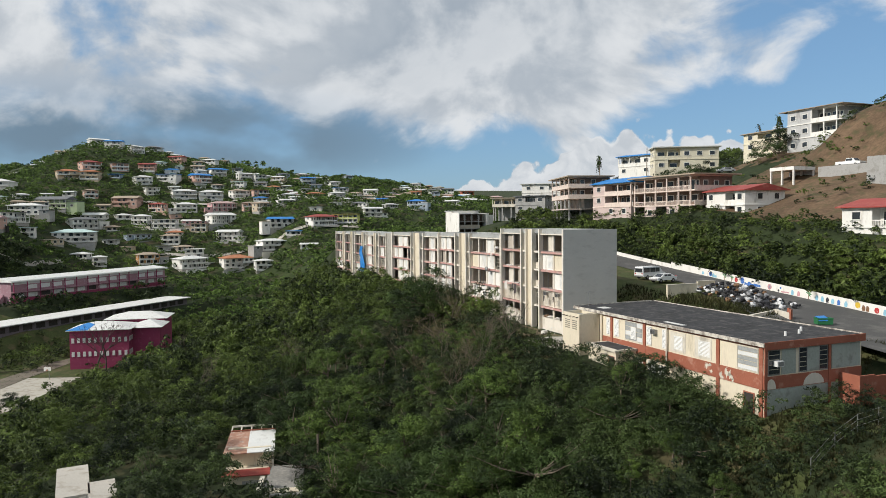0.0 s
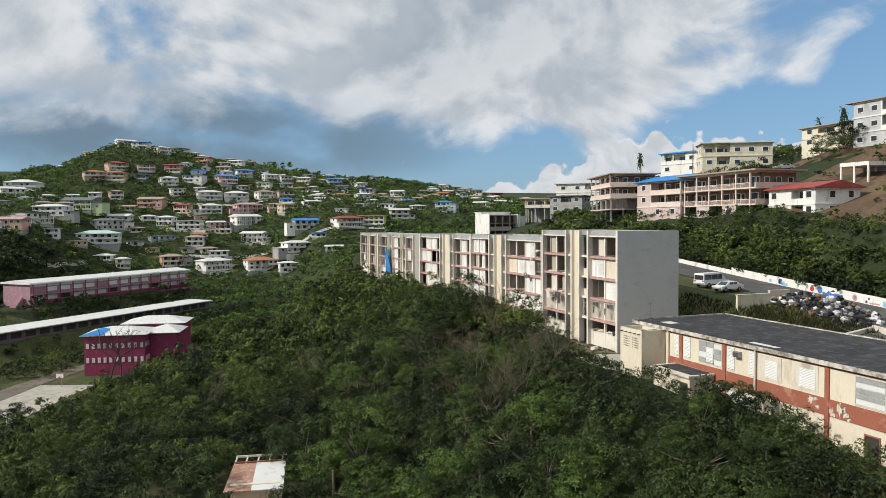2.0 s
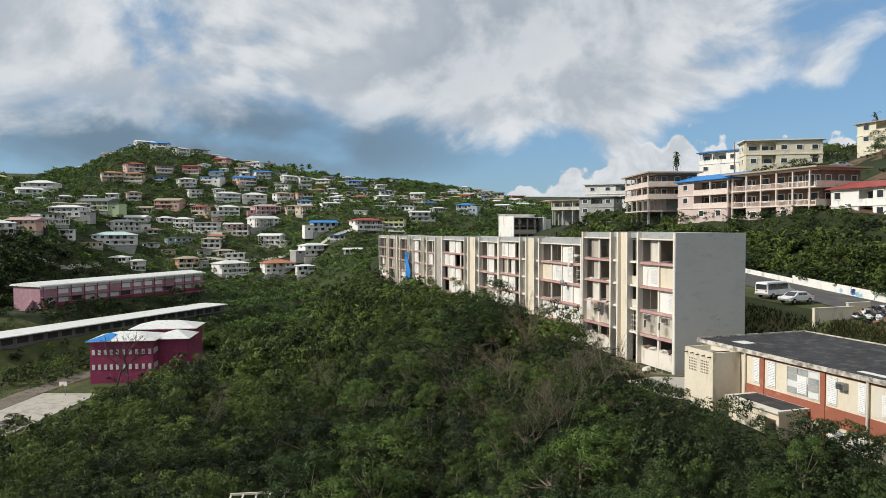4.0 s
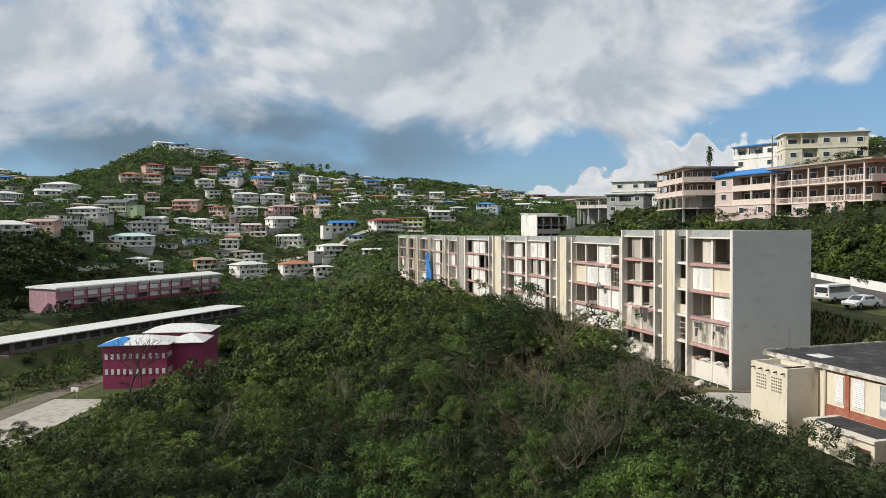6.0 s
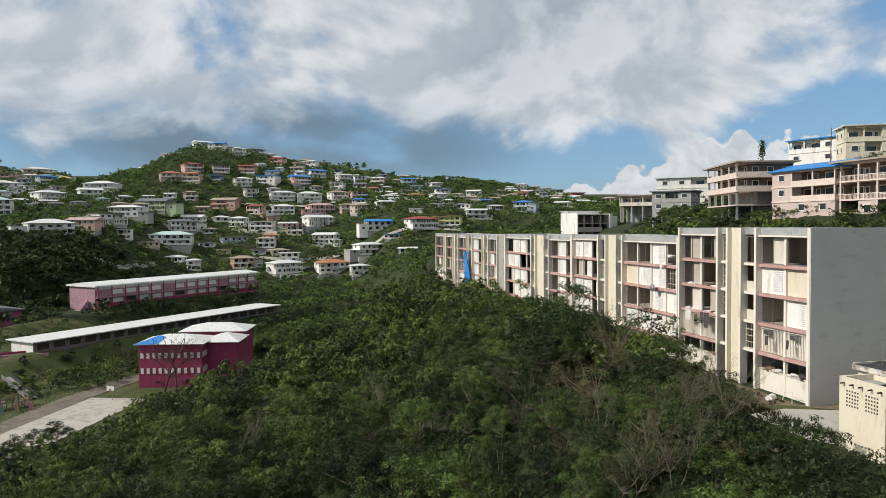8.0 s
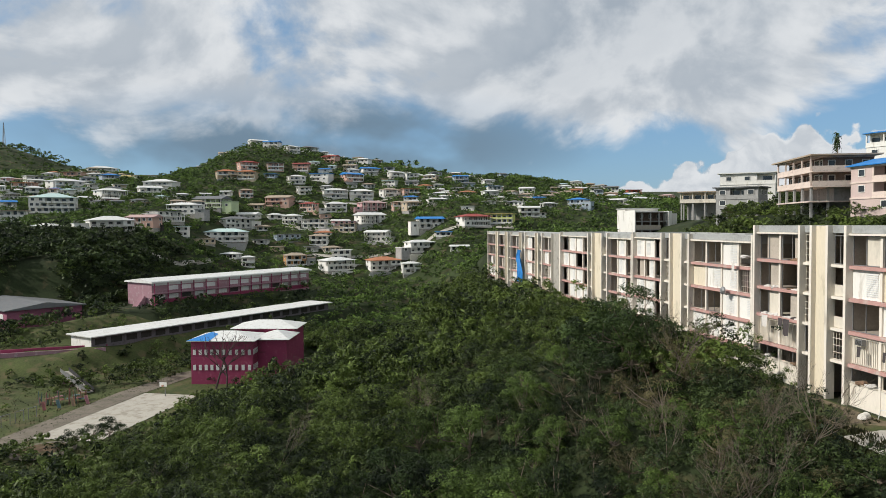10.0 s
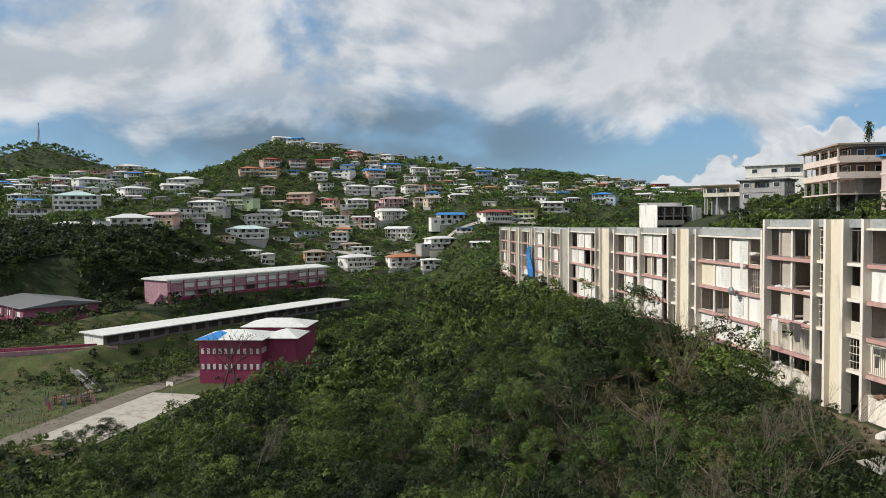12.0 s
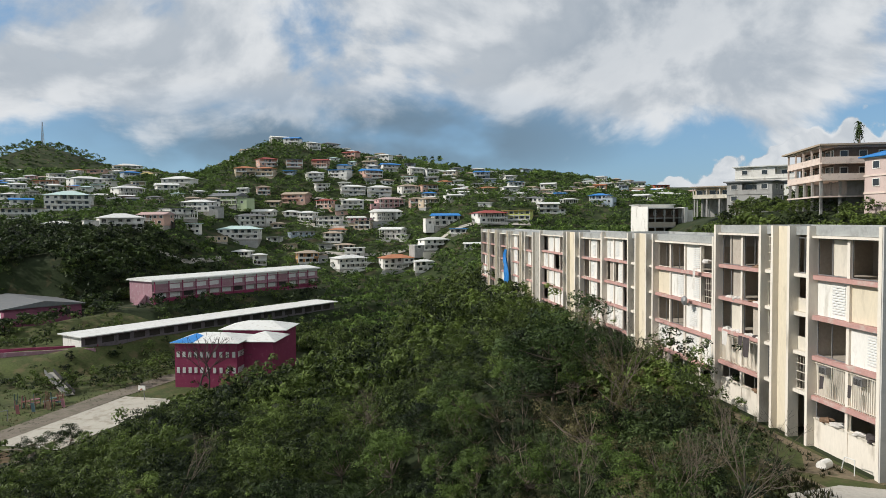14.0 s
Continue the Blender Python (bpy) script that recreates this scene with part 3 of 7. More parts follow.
for y, top, low in ((19.12, 14.84, 13.0), (47.28, 13.84, 12.5), (77.88, 13.59, 12.5), (136.7, 13.2, -4)):
    part("cross_wall", Form().box(0.34, DEPTH, y, y + 0.22, low, top), GREYWALL, block)

# ---- the annex ----
annex = thing("annex_building", "two-storey cream annex with brick-red bands, peeling paint and flat roof", "building", pose(0, 0, 0))
CHIPPED = mat("chipped_white_edge", (0.56, 0.52, 0.45), 0.85, 0.2, 0.6, 5, 0.3, (0.13, 0.10, 0.085), 0.75)
AX0, AX1, AY0, AY1 = -2.95, 9.2, -38.2, -8.2
part("wall_body", Form().box(AX0, AX1, AY0, AY1, -3.5, 5.0), CREAM, annex)
part("roof", Form().box(AX0 - 0.3, AX1 + 0.2, AY0 - 0.2, AY1 + 0.2, 5.0, 5.22), ROOFING, annex, "black weathered roofing felt")
for nm, b in (("roof_edge", (AX0 - 0.36, AX0 - 0.24, AY0 - 0.26, AY1 + 0.2, 4.92, 5.26)), ("roof_edge", (AX0 - 0.2, AX1 + 0.26, AY0 - 0.27, AY0 - 0.15, 4.62, 5.30)),
              ("roof_edge", (AX1 + 0.14, AX1 + 0.26, AY0, AY1 + 0.2, 4.9, 5.32)), ("roof_edge", (AX0 - 0.2, AX1 + 0.2, AY1 + 0.12, AY1 + 0.24, 4.9, 5.34))):
    part(nm, Form().box(*b), CHIPPED if b[1] < -2 else BRICKRED if b[3] < -38 else CHIPPED, annex, "chipped white concrete roof edge" if b[1] < -2 else "")
part("red_band", Form().box(AX0 - 0.07, AX0, AY0 - 0.07, -14.0, 1.05, 2.35), BRICKRED, annex, "brick-red painted wall band")
part("red_band", Form().box(AX0, AX1, AY0 - 0.07, AY0, 1.05, 2.2), BRICKRED, annex, "brick-red painted wall band")
part("red_band", Form().box(AX0 - 0.05, AX0, AY0 - 0.05, -14.0, 4.72, 4.86), BRICKRED, annex)
for y in (-37.95, -32.75, -21.8, -15.8):
    part("pilaster", Form().box(AX0 - 0.12, AX0, y - 0.2, y + 0.2, -2.5, 4.86), BRICKRED, annex)
part("downpipe", Form().tube((AX0 - 0.2, -25.6, -1.5), (AX0 - 0.2, -25.6, 4.9), 0.09, 0.09, 8), PALE, annex)
part("downpipe", Form().tube((AX0 - 0.15, -13.9, -0.5), (AX0 - 0.15, -13.9, 4.9), 0.09, 0.09, 8), CREAM, annex)
for x in (-2.8, 5.0):
    part("pilaster", Form().box(x - 0.15, x + 0.15, AY0 - 0.12, AY0, -2.5, 4.62), BRICKRED, annex)


def slat_window(y0, y1, z0, z1, label="white louvred window"):
    p = part("window", Form().ring((AX0 - 0.08, 0, 0), YV, ZV, y0, y1, z0, z1, 0.07, 0.1), WHITE, annex, label)
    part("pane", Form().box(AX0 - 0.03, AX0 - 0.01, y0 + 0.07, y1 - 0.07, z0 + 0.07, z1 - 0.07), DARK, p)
    s = Form()
    z = z0 + 0.12
    while z < z1 - 0.1:
        s.quad((AX0 - 0.09, y0 + 0.07, z), (AX0 - 0.09, y1 - 0.07, z), (AX0 - 0.04, y1 - 0.07, z + 0.10), (AX0 - 0.04, y0 + 0.07, z + 0.10))
        z += 0.13
    tagged(part("louvre", s, LOUVRE, p), kind="stuff")


def grid_window(y0, y1, z0, z1, n=3, m=4):
    p = part("window", Form().ring((AX0 - 0.06, 0, 0), YV, ZV, y0, y1, z0, z1, 0.08, 0.1), PALE, annex, "boarded grey grid window")
    for i in range(n):
        for j in range(m):
            a, b = y0 + 0.08 + (y1 - y0 - 0.16) * i / n, y0 + 0.08 + (y1 - y0 - 0.16) * (i + 1) / n
            c, d = z0 + 0.08 + (z1 - z0 - 0.16) * j / m, z0 + 0.08 + (z1 - z0 - 0.16) * (j + 1) / m
            part("pane", Form().box(AX0 - 0.05, AX0 - 0.02, a + 0.03, b - 0.03, c + 0.03, d - 0.03), ROOFGREY if (i + j) % 3 else LOUVRE, p)


slat_window(-15.45, -14.75, 2.6, 4.6)
slat_window(-17.2, -16.3, 2.6, 4.65)
grid_window(-21.5, -18.3, 2.5, 4.7)
slat_window(-20.3, -19.4, 2.75, 4.1)
slat_window(-23.0, -22.15, 2.55, 4.6)
conditioner(annex, -23.55, 4.15, AX0)
slat_window(-25.35, -24.75, 2.55, 4.6)
for y0, y1 in ((-28.3, -26.0), (-31.9, -29.6)):
    part("patch_panel", Form().box(AX0 - 0.05, AX0, y0, y1, 2.55, 4.6), PALE, annex, "pale grey patched wall panel")
slat_window(-27.9, -26.6, 2.75, 4.2)
slat_window(-31.7, -30.1, 2.75, 4.3)
grid_window(-37.6, -35.1, 2.45, 4.65, 1, 5)
for y0, y1 in ((-21.5, -20.9), (-20.4, -19.7)):
    p = part("door", Form().ring((AX0 - 0.06, 0, 0), YV, ZV, y0, y1, -1.6, 0.75, 0.08, 0.1), WHITE, annex, "dark doorway with white frame")
    # flat dark sheet on the wall, painting the doorway's unlit inside
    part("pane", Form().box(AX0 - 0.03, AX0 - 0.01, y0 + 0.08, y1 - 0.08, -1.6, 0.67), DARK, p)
slat_window(-23.7, -22.4, -1.2, 0.85)
slat_window(-25.3, -24.2, -1.2, 0.7)
p = part("door", Form().ring((AX0 - 0.06, 0, 0), YV, ZV, -37.2, -35.9, -1.6, 0.55, 0.1, 0.1), BRICKRED, annex, "dark opening with red frame")
part("pane", Form().box(AX0 - 0.03, AX0 - 0.01, -37.1, -36.0, -1.6, 0.45), DARK, p)
# peeling patches on the red bands
for y, z, r in ((-31.3, 1.95, 0.32), (-31.7, 2.1, 0.2), (-33.9, 1.75, 0.4), (-34.3, 1.6, 0.35), (-31.9, 1.5, 0.2), (-34.6, 1.3, 0.25), (-33.2, 1.35, 0.3)):
    f = Form()
    f.poly([(AX0 - 0.078, y + r * (0.75 + 1.1 * noise.noise(Vector((k * 1.37, y, z)))) * math.cos(k * 0.3), z + r * (0.9 + 1.5 * noise.noise(Vector((y, k * 1.7, 0.4)))) * math.sin(k * 0.3)) for k in range(21)][::-1])
    part("peeling_patch", f, PALE, annex, "patch of peeled paint")
# end wall: windows and panels
for x0, x1, kind in ((-2.5, -1.1, "g"), (-0.9, 0.8, "p"), (1.2, 2.2, "g"), (2.2, 3.7, "p"), (3.7, 4.8, "g"), (5.3, 9.0, "p")):
    if kind == "p":
        part("patch_panel", Form().box(x0, x1, AY0 - 0.05, AY0, 2.3, 4.55), BOARDS, annex)
    else:
        p = part("window", Form().ring((0, AY0 - 0.06, 0), (1, 0, 0), ZV, x0, x1, 2.3, 4.55, 0.07, -0.08), METAL, annex, "dark glass grid window")
        for j in range(5):
            part("pane", Form().box(x0 + 0.07, x1 - 0.07, AY0 - 0.04, AY0 - 0.02, 2.4 + j * 0.43, 2.4 + j * 0.43 + 0.37), GLASS, p)
part("patch_panel", Form().box(-2.6, 9.0, AY0 - 0.05, AY0, -2.5, 1.0), BOARDS, annex)
f = Form()
f.poly([(3.0 + 1.3 * math.cos(k * 0.35) * (1 + 0.15 * noise.noise(Vector((k, 0, 5)))), AY0 - 0.085, 1.1 + 1.0 * math.sin(k * 0.35) * (1 + 0.2 * noise.noise(Vector((k, 3, 5))))) for k in range(10)])
part("peeling_patch", f, PALE, annex, "patch of peeled paint")
f = Form()
f.poly([(-2.2 + 0.6 * math.cos(k * 0.35), AY0 - 0.085, 1.08 + 0.9 * math.sin(k * 0.35) * (1 + 0.2 * noise.noise(Vector((k, 3, 9))))) for k in range(10)])
part("peeling_patch", f, PALE, annex, "patch of peeled paint")
p = part("air_conditioner", Form().box(-1.9, -1.1, AY0 - 0.5, AY0 - 0.02, 3.1, 3.6), LOUVRE, annex, "white window air conditioner")
part("grille", Form().box(-1.82, -1.18, AY0 - 0.53, AY0 - 0.5, 3.17, 3.53), METAL, p)
# walled landing at the corner
part("landing_wall", Form().box(6.2, 8.2, AY0 - 2.2, AY0 - 2.0, -1, 1.9), BRICKRED, annex, "brick-red landing wall")
part("landing_wall", Form().box(6.2, 6.4, AY0 - 2.0, AY0, -1, 1.9), BRICKRED, annex, "brick-red landing wall")
part("landing_wall", Form().box(8.2, 12.0, AY0 - 2.2, AY0 - 2.0, -1, 1.75), BRICKRED, annex)
# vents and clutter on the roof
for x, y in ((4.2, -35.6), (5.6, -34.6), (2.0, -36.0)):
    part("roof_vent", Form().tube((x, y, 5.2), (x, y, 5.65), 0.13, 0.11, 8), LOUVRE, annex, "short white roof vent pipe")
part("roof_patch", Form().box(-1.5, -0.2, -12, -10.5, 5.225, 5.24), SHEET, annex)
part("roof_patch", Form().box(-2.3, -1.7, -27, -24, 5.225, 5.24), SHEET, annex)

tower = thing("annex_tower", "tall cream plastered tank tower with vent holes", "tower", pose(0, 0, 0))
TX0, TX1, TY0, TY1 = -5.85, -3.05, -13.3, -9.6
for b in ((TX0, TX0 + 0.2, TY0, TY1), (TX1 - 0.2, TX1, TY0, TY1), (TX0 + 0.2, TX1 - 0.2, TY0, TY0 + 0.2), (TX0 + 0.2, TX1 - 0.2, TY1 - 0.2, TY1)):
    part("wall_panel", Form().box(*b, -3.5, 4.9), CREAM, tower)
part("roof", Form().box(TX0 + 0.2, TX1 - 0.2, TY0 + 0.2, TY1 - 0.2, 4.3, 4.5), ROOFGREY, tower)
part("beam", Form().box(TX0 + 0.1, TX1 - 0.1, TY0 + 1.0, TY0 + 1.2, 4.62, 4.78), ROOFING, tower)
for k in range(5):
    part("spout", Form().tube((TX0 - 0.3, TY0 + 0.3 + k * 0.75, 4.5), (TX0 + 0.05, TY0 + 0.3 + k * 0.75, 4.52), 0.06, 0.06, 6), DARK, tower)
for g in (0.55, 2.1):
    for i in range(5):
        for j in range(5):
            y, z = TY0 + g + i * 0.22, 3.0 + j * 0.24
            # no real hole: a dark square paints its shaded inside
            part("vent_hole", Form().box(TX0 - 0.006, TX0 + 0.02, y, y + 0.12, z, z + 0.12), DARK, tower)
for k in range(11):
    part("vent_hole", Form().box(TX0 - 0.006, TX0 + 0.02, TY0 + 0.3 + k * 0.28, TY0 + 0.42 + k * 0.28, 0.55, 0.66), DARK, tower)

lean = thing("pump_shed", "low cream plastered shed with flat mossy roof", "shed", pose(0, 0, 0))
part("wall_body", Form().box(-5.8, AX0 - 0.13, -20.5, -15.2, -3.5, 1.6), CREAM, lean)
part("roof", Form().box(-6.05, AX0 - 0.14, -20.7, -15.0, 1.6, 1.82), PALE, lean)
part("roof_felt", Form().box(-5.5, AX0 - 0.3, -20.4, -15.5, 1.82, 1.85), ROOFING, lean, "blackened mossy roof")
p = part("door", Form().ring((-5.82, 0, 0), YV, ZV, -20.25, -19.1, -1.8, 1.05, 0.06, 0.08), BRICKRED, lean)
part("pane", Form().box(-5.815, -5.80, -20.19, -19.16, -1.8, 0.99), DARK, p)
for k in range(14):
    y = -15.8 - k * 0.22 - (0.4 if k > 6 else 0)
    part("vent_hole", Form().box(-5.806, -5.78, y - 0.1, y, 0.95, 1.05), DARK, lean)

pad = Form()
pad.poly([(-6.4, -1.2, 0.07), (-6.9, -7.6, 0.07), (-5.9, -9.2, 0.07), (-0.5, -8.0, 0.07), (2.5, -4.5, 0.07), (1.2, -2.0, 0.07), (-2.6, -0.4, 0.07)])
tagged(part("paving_slab", pad, PAD), "cracked pale concrete yard slab", "paving", kind="structure")
yard = Form().poly([(-4.6, -8.5, 0.03), (11, -8.5, 0.03), (11, 0.3, 0.03), (-0.4, 0.3, 0.03), (-0.4, 22, 0.03), (-3.6, 22, -0.1), (-4.9, 3, -0.02)])
tagged(part("yard_ground", yard, YARDDIRT), "trodden brown grass strip along the block", "ground", kind="structure")

# ---- houses ----
HM = {
    "W": WHITE, "T": mat("tan_render", (0.55, 0.45, 0.33), 0.85, 0.1, 0.3, 5, 0.15, (0.4, 0.34, 0.27), 0.3), "P": mat("salmon_render", (0.56, 0.36, 0.29), 0.85, 0.1, 0.3, 5, 0.15, (0.44, 0.32, 0.27), 0.3),
    "G": mat("light_green_render", (0.42, 0.50, 0.30), 0.85, 0.1, 0.3, 5, 0.15), "B": mat("grey_blue_render", (0.36, 0.42, 0.48), 0.85, 0.1, 0.3, 5, 0.15), "Y": mat("lime_yellow_render", (0.60, 0.62, 0.20), 0.85, 0.1, 0.3, 5, 0.15),
    "O": mat("orange_render", (0.56, 0.30, 0.13), 0.85, 0.1, 0.3, 5, 0.15), "R": mat("coral_render", (0.58, 0.16, 0.10), 0.85, 0.1, 0.3, 5, 0.15), "K": mat("rose_render", (0.62, 0.36, 0.36), 0.85, 0.1, 0.3, 5, 0.15),
}
RM = {
    "w": SHEET, "b": TARP, "g": SHEETGREY, "r": SHEETRED, "o": mat("terracotta_roof", (0.40, 0.17, 0.09), 0.8, 0.15, 0.3, 6, 0.2), "t": mat("tan_roof", (0.36, 0.29, 0.22), 0.8, 0.15, 0.3, 6, 0.2),
    "a": mat("pale_aqua_roof", (0.45, 0.58, 0.55), 0.6, 0.1, 0.3, 6, 0.1), "p": mat("faded_rose_roof", (0.46, 0.32, 0.30), 0.7, 0.12, 0.3, 6, 0.1), "y": mat("ochre_roof", (0.50, 0.40, 0.16), 0.7, 0.12, 0.3, 6, 0.1),
}
WORD = {"W": "white", "T": "tan", "P": "salmon", "G": "light green", "B": "grey-blue", "Y": "lime yellow", "O": "orange", "R": "coral red", "K": "rose pink"}
RWORD = {"w": "white sheet roof", "b": "blue tarpaulin roof", "g": "grey roof", "r": "red roof", "o": "terracotta roof", "t": "tan roof", "a": "pale aqua roof", "p": "faded rose roof", "y": "ochre roof"}
GREYBLOCK = mat("bare_block_wall", (0.34, 0.335, 0.32), 0.9, 0.14, 0.3, 5, 0.3, (0.24, 0.23, 0.21), 0.35)
_cache = {}


def pane_mesh(w, h, side=False):
    """A window: white frame standing proud, dark glass set back in it. Faces -y, or -x with side."""
    key = (round(w, 1), round(h, 1), side)
    if key not in _cache:
        f = Form()
        if side:
            f.ring((0, 0, 0), (0, 1, 0), (0, 0, 1), -w / 2, w / 2, 0, h, 0.12, -0.10, 0).quad((-0.03, w / 2 - 0.1, 0.1), (-0.03, -w / 2 + 0.1, 0.1), (-0.03, -w / 2 + 0.1, h - 0.1), (-0.03, w / 2 - 0.1, h - 0.1), 1)
        else:
            f.ring((0, 0, 0), (1, 0, 0), (0, 0, 1), -w / 2, w / 2, 0, h, 0.12, 0.10, 0).quad((-w / 2 + 0.1, -0.03, 0.1), (w / 2 - 0.1, -0.03, 0.1), (w / 2 - 0.1, -0.03, h - 0.1), (-w / 2 + 0.1, -0.03, h - 0.1), 1)
        _cache[key] = f.mesh("window", [WHITE, GLASS])
    return _cache[key]


def roof_form(w, d, h, kind, over=0.5, rise=None):
    """Roof over a plan w by d at height h: hip, gable (ridge along x) or flat with an edge."""
    f = Form()
    a, b = w / 2 + over, d / 2 + over
    r = rise if rise is not None else 0.15 * d
    if kind == "flat":
        return f.box(-a, a, -b, b, h, h + 0.28)
    e = 0.16
    low = [(-a, -b, h), (a, -b, h), (a, b, h), (-a, b, h)]
    up = [(x, y, z + e) for x, y, z in low]
    k = max(0.0, a - b) if kind == "hip" else a
    r0, r1 = (-k, 0, h + e + r), (k, 0, h + e + r)
    f.poly(low[::-1])
    for i in range(4):
        j = (i + 1) % 4
        f.quad(low[i], low[j], up[j], up[i])
    f.poly([up[0], up[1], r1, r0]).poly([up[2], up[3], r0, r1])
    f.poly([up[1], up[2], r1]).poly([up[3], up[0], r0])
    return f


def rails(x0, x1, y, z, h=0.85, step=0.42):
    """An open balcony rail: top and bottom bars and thin balusters."""
    f = Form().box(x0, x1, y, y + 0.08, z + h - 0.1, z + h).box(x0, x1, y, y + 0.06, z + 0.05, z + 0.11)
    n = max(2, int((x1 - x0) / step))
    for i in range(n + 1):
        x = x0 + (x1 - x0 - 0.07) * i / n
        f.box(x, x + 0.07, y + 0.01, y + 0.06, z + 0.11, z + h - 0.1)
    return f


def far_house(ob, w, d, h, floors, front, solid, mirror, wm, code, rng):
    """The body of a small or distant house: walls, roof, one gallery a storey and its windows."""
    part("wall_body", Form().box(-w / 2, w / 2, front, d / 2, -0.1, h), wm, ob)
    part("foundation", Form().box(-w / 2 + 0.1, w / 2 - 0.1, -d / 2 + 0.1, d / 2 - 0.1, -5.0, -0.1), rng.choice((CONCRETE, GREYBLOCK, GREYBLOCK, wm)), ob)
    part("roof", roof_form(w, d, h, rng.choice(("hip", "hip", "gable", "flat")), 0.6), RM[code[1]], ob)
    for fl in range(floors):
        z0 = fl * 2.65
        c = w * solid[fl]
        x0, x1 = (-w / 2, w / 2 - c) if mirror else (-w / 2 + c, w / 2)
        if c:
            a, b = (x1, w / 2) if mirror else (-w / 2, x0)
            part("front_room", Form().box(a, b, -d / 2, front - 0.01, z0 - 0.1, z0 + 2.64), wm, ob)
            part("window", pane_mesh(1.6, 1.4), None, ob, "", pose((a + b) / 2, -d / 2, z0 + 0.9))
        if solid[fl] < 1:
            f = Form().box(x0, x1, -d / 2 - 0.15, front - 0.01, z0 - 0.22, z0).box(x0, x1, -d / 2 - 0.12, -d / 2, z0, z0 + 0.75)
            m = max(1, int((x1 - x0) / 3.4))
            for i in range(m + 1):
                xx = x0 + 0.15 + (x1 - x0 - 0.3) * i / m
                f.box(xx - 0.16, xx + 0.16, -d / 2 - 0.09, -d / 2 + 0.2, z0 + 0.75, z0 + (2.64 if fl == floors - 1 else 2.43))
            part("gallery", f, WHITE if rng.random() < 0.7 else wm, ob)
            part("window", pane_mesh(2.2, 2.0), None, ob, "", pose((x0 + x1) / 2 - 1.5, front, z0 + 0.1))
            if w > 8:
                part("window", pane_mesh(1.8, 1.5), None, ob, "", pose((x0 + x1) / 2 + 1.6, front, z0 + 0.7))
        part("window", pane_mesh(1.6, 1.4, True), None, ob, "", pose(-w / 2, front + (d / 2 - front) * 0.5, z0 + 1.0))
    return ob


def cottage(x, y, w, floors, code, rng, group="houses on the hill"):
    """A hillside house: walls, galleries with posts, windows, a side wing, roof and terrace wall."""
    far = y > 425 or w < 9.8
    w = min(w * 0.9, 22.0)
    big = w > 10.5
    floors = min(floors, 2) if w < 19 or rng.random() < 0.4 else floors
    d, h = w * rng.uniform(0.55, 0.75), 2.65 * floors
    turn = math.degrees(math.atan2(-(x + 40), y + 45)) + rng.choice((-1, 1)) * rng.uniform(4, 38)
    z = gz(x, y) - 0.9
    ob = thing("house", f"{WORD[code[0]]} {'one' if floors == 1 else 'two' if floors == 2 else 'three'}-storey hillside house with {RWORD[code[1]]}", "house", pose(x, y, z, 0, 0, turn), group)
    wm = HM[code[0]]
    deep = rng.uniform(1.9, 2.7)
    solid = [rng.choice((0.0, 0.0, 0.25, 0.35, 0.45)) for _ in range(floors)]      # closed share of each storey's front
    if floors == 1 and rng.random() < 0.3:
        solid[0] = 1.0
    mirror = rng.random() < 0.5
    front = -d / 2 + deep
    if far:
        return far_house(ob, w, d, h, floors, front, solid, mirror, wm, code, rng)
    part("wall_body", Form().box(-w / 2, w / 2, front, d / 2, -0.1, h), wm, ob)
    part("foundation", Form().box(-w / 2 + 0.15, w / 2 - 0.15, -d / 2 + 0.15, d / 2 - 0.15, -4.5, -0.1), CONCRETE if rng.random() < 0.6 else GREYBLOCK, ob)
    kind = rng.choice(("hip", "hip", "gable", "flat")) if code[1] not in "wg" else rng.choice(("hip", "hip", "flat", "gable"))
    part("roof", roof_form(w, d, h, kind, 0.7), RM[code[1]], ob)
    n = max(2, int(w / 3.0))
    open_rail = rng.random() < 0.5
    for fl in range(floors):
        z0 = fl * 2.65
        c = -w / 2 + w * solid[fl]
        if solid[fl]:
            x0, x1 = (-c, w / 2) if mirror else (-w / 2, c)
            part("front_room", Form().box(x0, x1, -d / 2, front - 0.01, z0 - 0.1, z0 + 2.64), wm, ob)
            k = max(1, int((x1 - x0) / 2.6))
            for i in range(k):
                part("window", pane_mesh(1.8, 1.5), None, ob, "", pose(x0 + (x1 - x0) * (i + 0.5) / k, -d / 2, z0 + 0.9))
        if solid[fl] < 1:
            x0, x1 = (-w / 2, -c) if mirror else (c, w / 2)
            part("balcony", Form().box(x0, x1, -d / 2 - 0.15, front - 0.01, z0 - 0.22, z0), WHITE, ob)
            part("balustrade", rails(x0, x1, -d / 2 - 0.1, z0) if open_rail and big else Form().box(x0, x1, -d / 2 - 0.12, -d / 2, z0, z0 + 0.72), wm if rng.random() < 0.4 else WHITE, ob)
            m = max(1, int((x1 - x0) / 3.0))
            for i in range(m + 1):
                xx = x0 + 0.15 + (x1 - x0 - 0.3) * i / m
                part("post", Form().box(xx - 0.15, xx + 0.15, -d / 2 - 0.09, -d / 2 + 0.2, z0, z0 + (2.64 if fl == floors - 1 else 2.43)), WHITE, ob)
            for i in range(m):
                part("window", pane_mesh(2.1, 2.1) if rng.random() < 0.6 else pane_mesh(2.0, 1.4), None, ob, "", pose(x0 + (x1 - x0) * (i + 0.5) / m, front, z0 + (0.1 if rng.random() < 0.6 else 0.7)))
